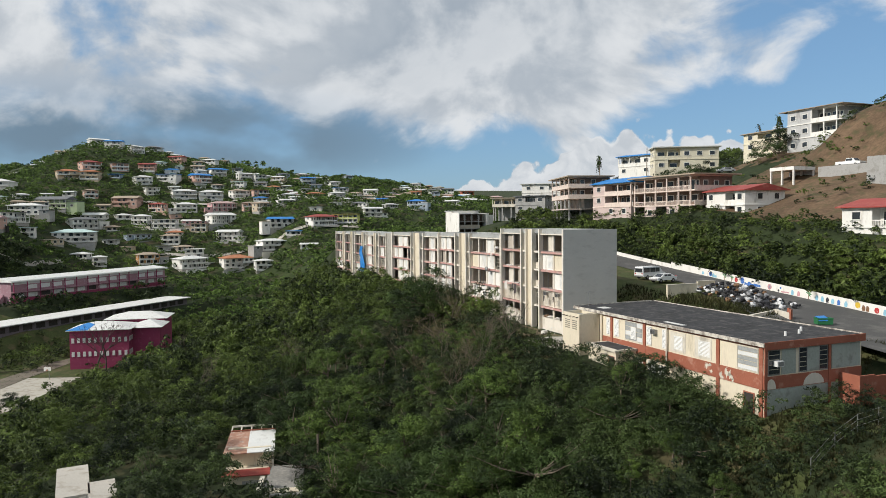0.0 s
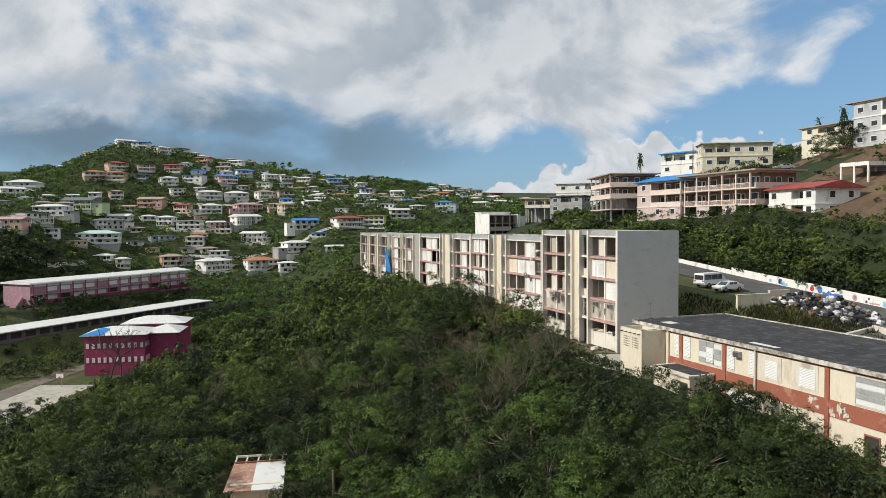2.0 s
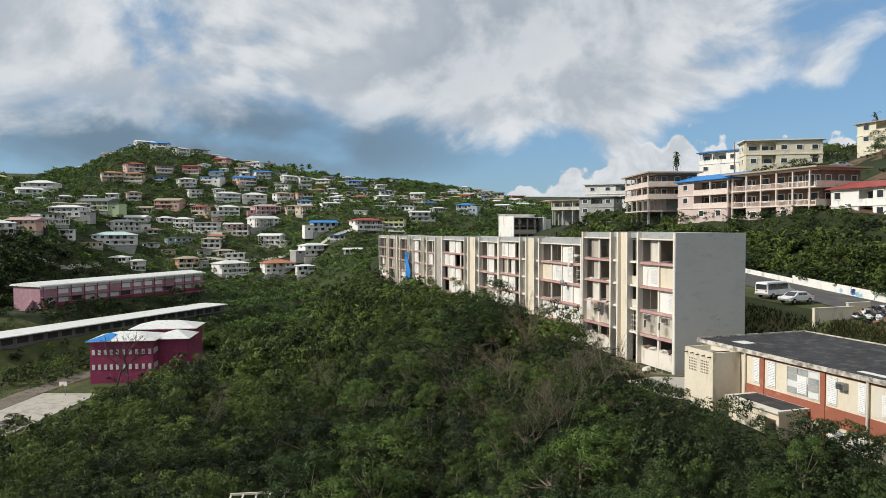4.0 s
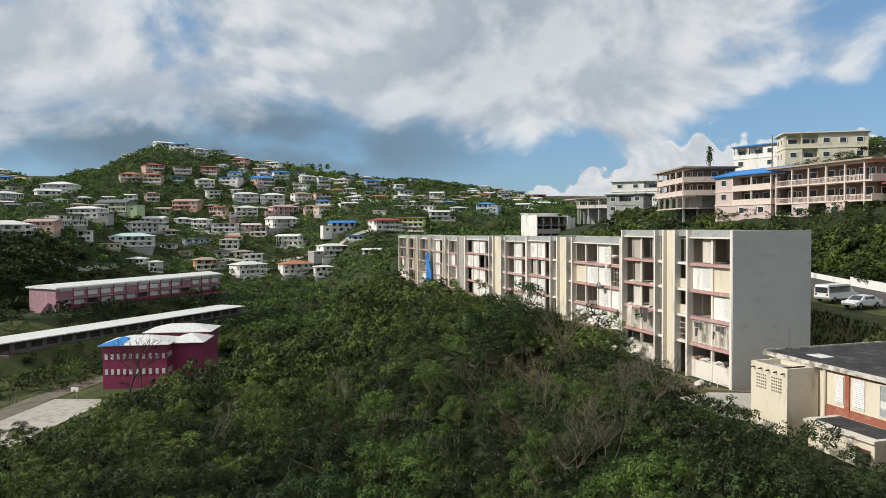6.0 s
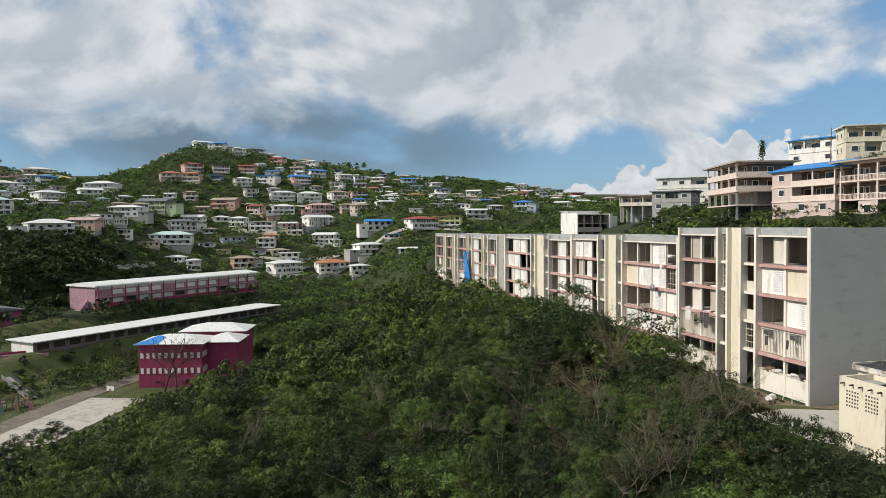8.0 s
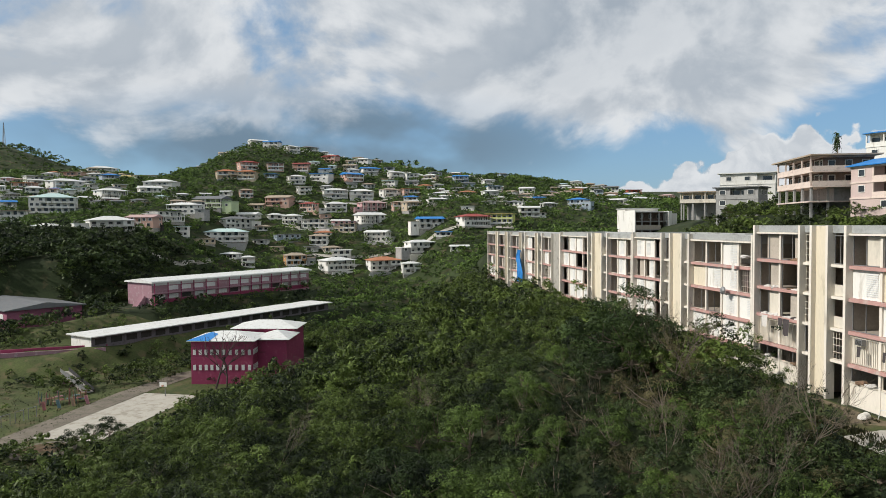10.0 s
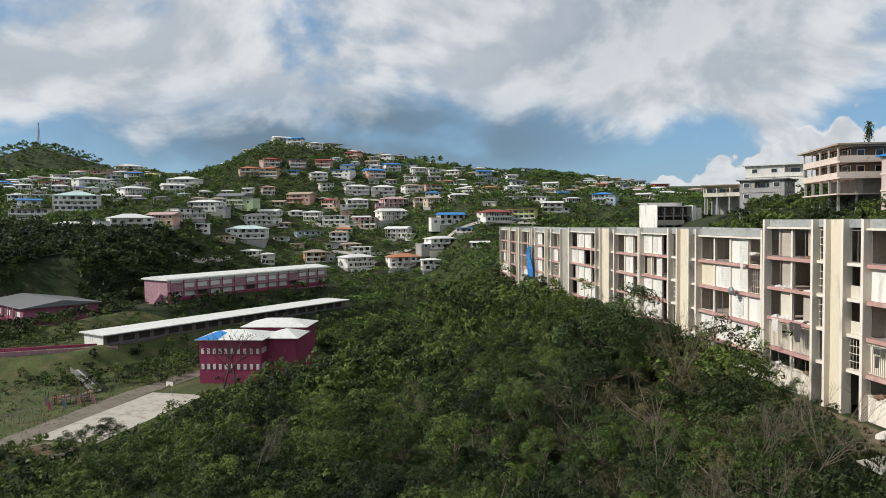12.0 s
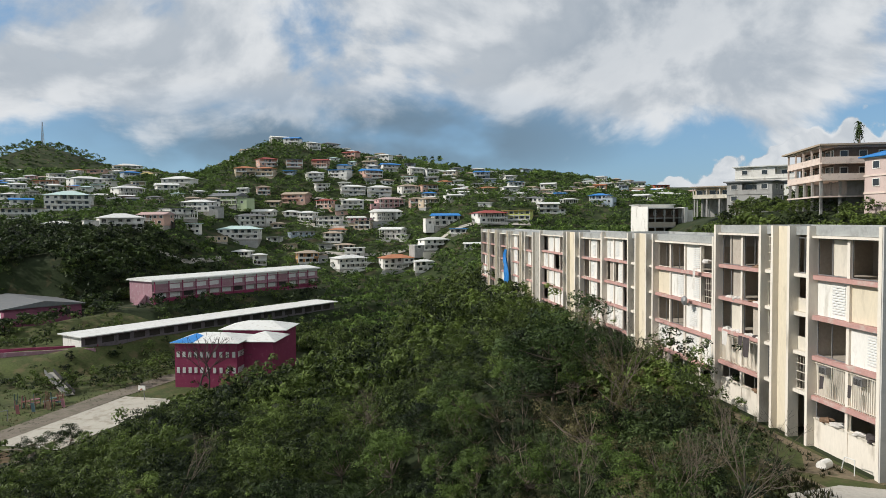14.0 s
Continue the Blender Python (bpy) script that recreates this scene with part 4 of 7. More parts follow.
        for sd in (-1, 1):
            if rng.random() < 0.8:
                part("window", pane_mesh(1.6, 1.4, True), None, ob, "", pose(sd * w / 2, front + (d / 2 - front) * rng.uniform(0.3, 0.7), z0 + 1.0, 0, 0, 0 if sd < 0 else 180))
    if rng.random() < (0.65 if big else 0.4):
        sd, ww, dd, hh = rng.choice((-1, 1)), w * rng.uniform(0.28, 0.45), d * rng.uniform(0.5, 0.9), rng.choice((2.5, 2.5, h * 0.75))
        x0, x1 = sorted((sd * (w / 2 + 0.02), sd * (w / 2 + ww)))
        sh = rng.uniform(-0.35, 0.2) * d
        wing = part("wing", Form().box(x0, x1, sh - dd / 2, sh + dd / 2, -4, hh), wm if rng.random() < 0.7 else GREYBLOCK, ob)
        part("wing_roof", Form().box(x0 - 0.3, x1 + 0.3, sh - dd / 2 - 0.4, sh + dd / 2 + 0.3, hh, hh + 0.22), RM[rng.choice("wwgt")], ob)
        part("window", pane_mesh(1.8, 1.5), None, ob, "", pose((x0 + x1) / 2, sh - dd / 2, 0.9))
    if rng.random() < 0.4:
        a, b = rng.uniform(-1.0, -0.4) * w, rng.uniform(0.3, 0.9) * w
        yy = -d / 2 - rng.uniform(2.5, 4.5)
        part("terrace_wall", Form().box(a, b, yy, yy + 0.3, -5, rng.uniform(-1.2, -0.3)), rng.choice((WHITE, GREYBLOCK, PALE)), ob)
    if rng.random() < 0.3:
        part("water_tank", Form().tube((w / 2 + 1.0, d / 4, -3), (w / 2 + 1.0, d / 4, 1.6), 0.8, 0.8, 10), rng.choice((CONCRETE, WHITE, DARK)), ob)
    return ob


def villa(name, label, at, w, d, levels, wallm, trim, roof, roofm, h=2.9, gallery=1.7, low=3.0, sides="ww", rise=None, backm=None, railing=None):
    """A large terraced house. levels, bottom up: one letter a bay along the front:
    o open gallery bay, w flush wall with a window, s plain wall, p open pilotis."""
    ob = thing(name, label, "house", at, "large houses above the road")
    H = h * len(levels)
    rng = random.Random(int(w * 10 + d))
    g = gallery
    for fl, row in enumerate(levels):
        z, n = fl * h, len(row)
        bw = w / n
        if set(row) == {"p"}:
            part("core_wall", Form().box(-w / 2 + 1, w / 2 - 1, -d / 2 + 4.5, d / 2, z - low, z + h - 0.25), GREYBLOCK, ob, "bare block wall in shade")
            for i in range(n + 1):
                for yy in (-d / 2 + 0.3, -d / 2 + 3.2):
                    xx = -w / 2 + 0.3 + (w - 0.6) * i / n
                    part("column", Form().box(xx - 0.2, xx + 0.2, yy - 0.2, yy + 0.2, z - low, z + h - 0.25), GREYBLOCK, ob)
        else:
            # backm: darker back wall, gallery shade put into its colour
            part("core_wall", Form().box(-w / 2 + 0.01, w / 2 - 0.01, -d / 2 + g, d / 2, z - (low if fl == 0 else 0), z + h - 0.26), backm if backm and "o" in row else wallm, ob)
        part("floor_slab", Form().box(-w / 2 - 0.12, w / 2 + 0.12, -d / 2 - 0.15, d / 2 + 0.05, z + h - 0.25, z + h), trim, ob)
        if fl == 0 and set(row) != {"p"}:
            part("plinth", Form().box(-w / 2, w / 2, -d / 2, -d / 2 + g - 0.01, -low, 0), wallm, ob)
        for i, c in enumerate(row):
            a, b = -w / 2 + i * bw, -w / 2 + (i + 1) * bw
            m = (a + b) / 2
            if c in "ws":
                part("front_wall", Form().box(a, b, -d / 2, -d / 2 + g - 0.01, z, z + h - 0.26), wallm, ob)
                if c == "w":
                    part("window", pane_mesh(min(1.6, bw * 0.5), 1.3), None, ob, "", pose(m, -d / 2, z + 0.9))
            elif c == "o":
                part("balustrade", Form().box(a, b, -d / 2 - 0.05, -d / 2 + 0.08, z + (0.0 if railing is None else 0.78), z + 0.9), railing or trim, ob)
                if railing is not None:
                    s = Form()
                    k = a + 0.1
                    while k < b:
                        s.box(k, k + 0.07, -d / 2 - 0.02, -d / 2 + 0.05, z, z + 0.78)
                        k += 0.26
                    tagged(part("baluster", s, railing, ob), kind="stuff")
                part("post", Form().box(a - 0.14, a + 0.14, -d / 2 - 0.06, -d / 2 + 0.22, z, z + h - 0.26), trim, ob)
                kind = rng.random()
                if kind < 0.6:
                    part("door", pane_mesh(min(2.4, bw * 0.55), 2.15), None, ob, "", pose(m - bw * 0.14, -d / 2 + g, z + 0.05))
                    part("window", pane_mesh(min(1.2, bw * 0.26), 1.3), None, ob, "", pose(m + bw * 0.32, -d / 2 + g, z + 0.8))
                else:
                    part("window", pane_mesh(min(2.6, bw * 0.6), 1.5), None, ob, "", pose(m + bw * 0.05, -d / 2 + g, z + 0.7))
        if row[-1] == "o":
            part("post", Form().box(w / 2 - 0.2, w / 2 + 0.06, -d / 2 - 0.06, -d / 2 + 0.22, z, z + h - 0.26), trim, ob)
        if set(row) != {"p"}:
            for sd, kd in ((-1, sides[0]), (1, sides[1])):
                k = max(2, int(d / 3.6))
                for i in range(k):
                    yy = -d / 2 + g + (d - g) * (i + 0.5) / k
                    if kd == "w":
                        part("window", pane_mesh(1.3, 1.3, True), None, ob, "", pose(sd * (w / 2 - 0.01), yy, z + 0.9, 0, 0, 0 if sd < 0 else 180))
                    elif kd == "o" and fl > 0:
                        part("door", pane_mesh(1.3, 2.0, True), None, ob, "", pose(sd * (w / 2 - 0.01), yy, z + 0.05, 0, 0, 0 if sd < 0 else 180))
                if kd == "o" and fl > 0:
                    x0, x1 = sorted((sd * (w / 2 + 0.12), sd * (w / 2 + 1.5)))
                    part("balcony", Form().box(x0, x1, -d / 2 - 0.15, d / 2 - 0.5, z - 0.25, z - 0.02), trim, ob)
                    x0, x1 = sorted((sd * (w / 2 + 1.38), sd * (w / 2 + 1.5)))
                    part("balustrade", Form().box(x0, x1, -d / 2 - 0.15, d / 2 - 0.5, z, z + 0.9), trim, ob)
    part("roof", roof_form(w + (2.6 if "o" in sides else 0), d, H, roof, 0.7, rise), roofm, ob)
    return ob


# dark brown that paints the shade inside open galleries
BACKSHADE = mat("gallery_shade_brown", (0.20, 0.145, 0.115), 0.9, 0.2, 0.4, 5, 0.15, (0.10, 0.08, 0.07), 0.4)
SALMON = mat("salmon_pink_paint", (0.55, 0.41, 0.335), 0.8, 0.1, 0.3, 6, 0.15, (0.46, 0.33, 0.28), 0.3)
ORANGEB = mat("orange_brick_paint", (0.43, 0.225, 0.15), 0.85, 0.16, 0.3, 6, 0.2, (0.36, 0.18, 0.12), 0.3)
PINKISH = mat("pale_pink_paint", (0.53, 0.42, 0.385), 0.8, 0.12, 0.3, 6, 0.15, (0.5, 0.42, 0.38), 0.3)
CREAMH = mat("light_cream_paint", (0.66, 0.61, 0.47), 0.8, 0.09, 0.3, 6, 0.15, (0.45, 0.40, 0.32), 0.3)

TRIMPINK = mat("pale_pink_trim_paint", (0.66, 0.55, 0.48), 0.8, 0.1, 0.4, 6, 0.15, (0.48, 0.38, 0.33), 0.3)
villa("orange_house", "orange and pink four-level house on grey concrete columns", pose(54.6, 79.5, 16.3, 0, 0, -107.4), 18.0, 11, ["pppp", "pppp", "oooo", "oooo"], ORANGEB, TRIMPINK, "flat", RM["t"], 2.75, 2.2, 2.2, "wo", None, BACKSHADE)
villa("blue_roof_house", "pale pink three-storey house with blue tarpaulin roof", pose(55.2, 58.9, 16.6, 0, 0, -90), 15.4, 10, ["sww", "woo", "woo"], PINKISH, TRIMPINK, "gable", TARP, 2.75, 2.2, 4, "ww", 1.4, BACKSHADE)
villa("balcony_house", "pink three-storey house with columned balconies and white rails", pose(56.2, 41.1, 16.1, 0, 0, -91), 19.0, 11, ["owowo", "ooooo", "ooooo"], PINKISH, TRIMPINK, "flat", RM["t"], 3.1, 2.5, 4, "wo", None, BACKSHADE, TRIMPINK)
villa("red_roof_house", "white two-level house with red sheet roof on the slope", pose(56.4, 22.95, 16.3, 0, 0, -97), 11.7, 9, ["wsow", "wsow"], WHITE, WHITE, "gable", SHEETRED, 2.6, 1.5, 4, "ww", 1.2)
villa("cream_hill_house", "cream two-storey house with arched upper gallery", pose(92.8, 82.5, 30.4, 0, 0, -29), 18.0, 8, ["wowsw", "oowww"], CREAMH, CREAMH, "flat", RM["w"], 3.3, 1.8, 4, "ww")
villa("white_hill_house", "white two-storey house with thin blue roof edge", pose(91.7, 100.2, 30.0, 0, 0, -70), 12, 9, ["wsw", "oow"], WHITE, WHITE, "gable", RM["b"], 3.0, 1.6, 4, "ww", 0.8)
villa("grey_block_house", "unpainted grey block house of two levels", pose(65.0, 123, 18.6, 0, 0, -50), 10.5, 8, ["wsw", "wow"], GREYBLOCK, GREYBLOCK, "flat", SHEETGREY, 2.7, 1.4, 6, "ww")
villa("white_ridge_house", "white house with arched windows on the ridge", pose(82, 146, 23.4, 0, 0, -40), 15, 8, ["www", "wwo"], WHITE, WHITE, "flat", RM["w"], 3.0, 1.5, 6, "ww")
villa("brown_porch_house", "brown house with long pale balcony over open columns", pose(73, 157, 18.4, 0, 0, -42), 11, 7, ["ppp", "ooo"], HM["T"], PALE, "flat", RM["t"], 3.0, 1.8, 2.5, "ww")
villa("big_white_house", "tall white three-storey house with arched balconies, walls greyed as cloud shade", pose(98.5, 37.9, 32.2, 0, 0, -90), 13.6, 13, ["wwsw", "wwoo", "wwoo"], SHADEDWHITE, WHITE, "hip", RM["t"], 3.3, 2.4, 5, "wo", 1.0, GREYBLOCK)
villa("cream_ridge_house", "cream two-storey house with low terrace wall", pose(99.5, 54.6, 33.6, 0, 0, -90), 14.1, 9, ["wsw", "wow"], CREAMH, CREAMH, "hip", RM["t"], 2.5, 1.5, 4, "ww", 0.9)
villa("roadside_house", "white house with red roof and white balcony rails", pose(47.6, -16.6, 12.2, 0, 0, -94), 15, 9, ["sss", "wow"], WHITE, WHITE, "gable", SHEETRED, 2.7, 1.6, 4, "ww", 1.3, None, WHITE)
# unfinished house with a blank white flank, behind the block
stairs = thing("stair_house", "white unfinished house with tall blank side and open dark storeys", "house", pose(64.4, 185.5, 9.6), "large houses above the road")
part("side_wall", Form().box(-0.3, 0, -0.4, 13.0, -4, 9.9), WHITE, stairs, "tall blank white side wall")
# shade of the open storeys is painted into this wall's colour
part("core_wall", Form().box(0.02, 12.4, 4.0, 13.0, -4, 9.2), BACKSHADE, stairs, "back wall darkened as shade behind the open storeys")
for z in (2.9, 5.9, 9.2):
    part("floor_slab", Form().box(0.02, 12.4, 0.0, 3.98 if z < 9 else 13.0, z, z + 0.28), GREYBLOCK if z < 9 else WHITE, stairs)
for z in (0.2, 3.2, 6.2):
    for x in (2.6, 5.8, 9.0, 12.1):
        part("column", Form().box(x - 0.2, x + 0.2, 0.1, 0.5, z, z + 2.7), GREYBLOCK, stairs)
    if z < 6:
        part("balustrade", Form().box(0.05, 9.6, 0.02, 0.18, z, z + (1.5 if z > 3 else 0.9)), INNER, stairs)
for x, w in ((1.4, 0.9), (4.2, 1.2), (7.4, 1.0), (10.6, 1.2)):
    part("window", pane_mesh(w, 1.7), None, stairs, "", pose(x, 4.0, 6.9))
part("end_wall", Form().box(12.42, 13.6, -0.3, 13.0, -4, 9.6), WHITE, stairs)
part("side_wing", Form().box(14.4, 16.2, 1.0, 8.0, -4, 8.8), WHITE, stairs)
part("rear_storey", Form().box(2.0, 15.0, 13.02, 20.0, -4, 10.6), WHITE, stairs)
part("rear_roof", Form().box(1.6, 15.4, 12.7, 20.4, 10.6, 10.85), SHEET, stairs)
carport = thing("carport", "white flat-roofed open carport on the slope", "carport", pose(69.5, 23.2, 23.6, 0, 0, -90))
part("roof", Form().box(-3.0, 3.0, -3, 3, 2.3, 3.0), WHITE, carport)
for x in (-2.8, 0.0, 2.8):
    for y in (-2.8, 2.6):
        part("post", Form().box(x - 0.16, x + 0.16, y - 0.16, y + 0.16, -1.5, 2.3), WHITE, carport)
part("back_wall", Form().box(-2.9, 2.9, 2.8, 3.0, -1.5, 2.3), GREYBLOCK, carport)
ret = thing("wall_retaining", "grey concrete retaining wall under the pickup", "wall", pose(0, 0, 0), kind="structure")
part("wall_body", Form().box(71.2, 71.6, 3.0, 18.5, 22, 26.4), GREYBLOCK, ret)
part("wall_body", Form().box(64.8, 65.2, -6.0, 3.2, 20, 27.0), GREYBLOCK, ret)
part("parking_slab", Form().box(71.6, 78, 3.0, 18.5, 25.9, 26.1), PAD, ret)

# the town on the far hill
FOOT = [
    (-144, 311, 21, 3, "Ww"), (-172, 312, 13, 1, "Ww"), (26, 312, 10, 1, "Ww"), (1, 317, 10, 2, "Ww"), (-133, 330, 16, 3, "Pp"),
    (-12, 332, 18, 2, "Wo"), (-37, 333, 18, 3, "Ww"), (8, 335, 16, 3, "Ww"), (-200, 338, 20, 2, "Wt"), (-59, 340, 12, 3, "Ot"),
    (40, 344, 19, 2, "Wr"), (57, 348, 17, 2, "Yy"), (-128, 354, 18, 2, "Wg"), (17, 356, 16, 3, "Wb"), (77, 358, 13, 2, "Ww"),
    (-97, 361, 24, 2, "Wa"), (-187, 363, 24, 3, "Wa"), (-213, 366, 12, 2, "Wb"), (-12, 371, 15, 2, "Ww"), (114, 375, 12, 2, "Bb"),
]
LOWER = [
    (95, 376, 10, 1, "Ww"), (74, 380, 10, 1, "Wg"), (-123, 380, 19, 3, "Ww"), (-95, 385, 18, 2, "Wg"), (-228, 386, 9, 2, "Ww"),
    (148, 392, 11, 1, "Ww"), (-49, 393, 16, 3, "Ww"), (136, 394, 8, 1, "Ww"), (-183, 398, 12, 1, "Ww"), (-15, 400, 18, 3, "Ww"),
    (12, 400, 12, 2, "Tt"), (-211, 402, 9, 1, "Tt"), (-224, 403, 13, 1, "Ww"), (-90, 404, 15, 1, "Ww"), (-171, 408, 18, 2, "Ww"),
    (-112, 409, 21, 3, "Gg"), (66, 410, 12, 2, "Ww"), (170, 411, 14, 1, "Ww"), (5, 412, 10, 2, "Pt"), (93, 417, 11, 1, "Wt"),
]
MIDDLE = [
    (-151, 419, 14, 2, "Ww"), (-218, 420, 11, 2, "Ww"), (-53, 420, 11, 2, "Pr"), (-36, 420, 15, 2, "Ww"), (82, 420, 11, 1, "Ww"),
    (-12, 422, 19, 2, "Kp"), (35, 425, 12, 1, "Ww"), (188, 426, 10, 1, "Ww"), (118, 428, 8, 1, "Pp"), (-72, 430, 18, 2, "Pt"),
    (55, 433, 12, 1, "Po"), (135, 435, 9, 2, "Oo"), (115, 439, 11, 1, "Tg"), (16, 442, 12, 2, "Po"), (-149, 443, 21, 2, "Ww"),
    (-233, 444, 14, 2, "Po"), (-18, 445, 18, 3, "Ww"), (-36, 446, 18, 2, "Ww"), (2, 446, 14, 2, "Wt"), (-57, 451, 10, 2, "Ww"),
]
UPPER = [
    (-211, 451, 22, 3, "Ww"), (160, 463, 8, 2, "Gg"), (220, 465, 12, 2, "Pp"), (-63, 469, 13, 2, "Ww"), (-97, 473, 14, 2, "To"),
    (-112, 474, 15, 2, "To"), (-81, 477, 9, 1, "Bb"), (-45, 478, 16, 3, "Wb"), (227, 481, 15, 1, "Wt"), (-23, 481, 16, 3, "Pb"),
    (182, 483, 11, 2, "Gg"), (60, 485, 12, 2, "Bb"), (-194, 487, 13, 2, "Bb"), (81, 487, 14, 1, "Ww"), (37, 488, 13, 2, "Tw"),
    (-242, 489, 18, 2, "Ww"), (-79, 490, 13, 2, "Pg"), (-99, 491, 15, 2, "Pr"), (204, 492, 13, 3, "Rr"), (23, 494, 11, 2, "Ww"),
]
CREST = [
    (-60, 494, 13, 2, "Pr"), (11, 495, 12, 2, "Ww"), (-43, 497, 12, 1, "Wb"), (-174, 502, 16, 2, "Wt"), (188, 503, 7, 1, "Ww"),
    (-9, 503, 14, 2, "Wb"), (68, 513, 13, 1, "Ww"), (-6, 519, 15, 1, "Wb"), (-227, 520, 18, 2, "Pt"), (83, 524, 12, 1, "Ww"),
    (-38, 530, 14, 2, "Pr"), (140, 531, 10, 1, "Ww"), (-69, 536, 12, 2, "Ww"), (-85, 545, 14, 2, "Wb"), (-199, 546, 16, 2, "Yy"),
    (-11, 550, 14, 2, "Ww"), (-56, 565, 16, 2, "Wg"), (-98, 566, 16, 2, "Ww"), (-39, 569, 15, 1, "Ww"), (-409, 768, 16, 2, "Wt"),
]
FAR = [
    (-509, 1047, 16, 2, "Pt"), (-529, 1054, 24, 3, "Ww"), (-512, 1148, 23, 3, "Ww"), (-502, 1160, 24, 2, "Wt"), (-458, 1172, 24, 3, "Ww"),
    (-482, 1176, 24, 2, "Pt"), (-543, 1184, 18, 2, "Ww"), (-541, 1202, 24, 2, "Ww"), (-435, 1306, 24, 3, "Ww"), (-243, 636, 25, 2, "Ww"), (-262, 628, 13, 1, "Wt"), (-222, 612, 14, 1, "Wt"), (-205, 600, 12, 2, "Ww"),
]
rng = random.Random(77)
for row in FOOT + LOWER + MIDDLE + UPPER + CREST + FAR:
    cottage(*row, rng)
placed = [row[:3] for row in FOOT + LOWER + MIDDLE + UPPER + CREST + FAR]
tries = 0
while len(placed) < 345 and tries < 20000:
    tries += 1
    y = rng.uniform(335, 610)
    x = rng.uniform(-0.48 * (y + 45) - 40, 0.46 * (y + 45) - 40)
    thick = noise.noise(Vector((x * 0.012, y * 0.012, 5)))                 # the town thins out into woods here and there
    if x < -120 and y < 372 or x > 45 and y < 375 or thick < -0.28 or -190 < x < -62 and y > 440 and y < 560:
        continue
    if any(abs(x - a) < 0.5 * c + 5.0 and abs(y - b) < 0.35 * c + 6.0 for a, b, c in placed):
        continue
    w = rng.uniform(7.0, 11.5)
    placed.append((x, y, w))
    cottage(x, y, w, rng.choice((1, 1, 1, 2)), rng.choice(("Ww", "Ww", "Ww", "Wt", "Wg", "Pt", "Tt", "Ww", "Wo", "Wb", "Bg", "Kw", "Tw", "Wa")), rng)

# ---- the school in the valley ----
hall = thing("magenta_school_house", "magenta two-storey school house with white hipped roofs and blue tarpaulin", "school", pose(-69.7, 146.0, -25.2, 0, 0, -11) @ Matrix.Scale(0.92, 4))
part("wall_body", Form().box(-8.9, 8.9, 0, 13, -3, 10.6), MAGENTA, hall)
part("wing_wall", Form().box(8.9, 17.5, 5, 17, -3, 10.2), MAGENTA, hall)
part("rear_wall", Form().box(-2, 17, 17.2, 29, -3, 11.6), MAGENTA, hall)
for nm, (cx, cy, w, d, h) in (("roof", (0, 6.5, 17.8, 13, 10.6)), ("wing_roof", (13.2, 11, 8.6, 12, 10.2)), ("rear_roof", (7.5, 23.1, 19, 11.8, 11.6))):
    part(nm, roof_form(w, d, h, "hip", 1.0, 1.9), SHEET, hall, "white hipped sheet roof", pose(cx, cy, 0))
tarp = Form().quad((-9.95, -1.03, 10.80), (-3.2, -1.03, 10.80), (-2.2, 4.0, 12.10), (-4.7, 5.5, 12.45))
part("tarpaulin", tarp, TARP, hall, "blue tarpaulin on the roof corner")
for z in (2.2, 6.6):
    for g0, g1, n in ((-7.9, -1.2, 5), (0.6, 8.0, 5)):
        for i in range(n):
            x = g0 + (g1 - g0) * i / (n - 1)
            part("window", Form().box(x - 0.42, x + 0.42, -0.12, -0.005, z, z + 1.55), LOUVRE, hall)
    for i in range(5):
        part("window", Form().box(8.905, 9.0, 0.7 + i * 0.95, 1.2 + i * 0.95, z, z + 1.55), LOUVRE, hall)

long_hall = thing("long_mauve_school", "long mauve two-storey school block with low white roof", "school", pose(-106.1, 227.6, -13.6, 0, 0, 47.3))
LL = 82.0
part("wall_body", Form().box(0, LL, 0, 15, -4, 7.3), PINKWALL, long_hall)
part("roof", Form().box(-0.8, LL + 0.8, -1.4, 16, 7.3, 7.75), SHEET, long_hall, "low white sheet roof")
part("roof_ridge", roof_form(LL, 15, 7.75, "gable", 0.6, 0.9), SHEET, long_hall, "", pose(LL / 2, 7.4, 0))
part("balcony", Form().box(0, LL, -1.3, -0.02, 3.2, 3.55), PINKWALL, long_hall)
part("lower_band", Form().box(0, LL, -0.06, -0.01, -0.6, 0.9), MAGENTA, long_hall)
part("upper_band", Form().box(0, LL, -0.06, -0.01, 6.3, 7.2), LOUVRE, long_hall)
for i in range(14):
    x = 1.0 + i * 5.75
    part("window", Form().box(x, x + 4.6, -0.1, -0.015, 4.3, 5.9), LOUVRE if i % 5 else PINKWALL, long_hall)
    part("window", Form().box(x, x + 4.6, -0.1, -0.015, 1.2, 2.8), SHEET if i % 4 != 2 else DARK, long_hall)
    part("post", Form().box(x - 0.75, x - 0.45, -1.3, -1.0, -3, 7.3), MAGENTA, long_hall)
for k in range(12):
    part("step", Form().box(-6 + k * 0.45, -5.55 + k * 0.45, 3, 6, -4, -3 + k * 0.5), PINKWALL, long_hall)

low_hall = thing("long_low_school", "long low school block with white sheet roof", "school", pose(-110.8, 175.0, -20.6, 0, 0, 48.3))
# wall colour darkened to hold the shadow on the long front
part("wall_body", Form().box(0, 104, 0, 11, -5, 2.8), mat("shaded_mauve_grey", (0.17, 0.15, 0.16), 0.9, 0.2, 0.3, 5, 0.2, (0.10, 0.09, 0.09), 0.4), low_hall)
part("end_wall", Form().box(-0.05, -0.005, 0.3, 10.7, -1, 2.75), WHITE, low_hall)
part("roof", Form().box(-1, 105, -1.5, 12, 2.8, 3.1), SHEET, low_hall, "white sheet roof in sections")
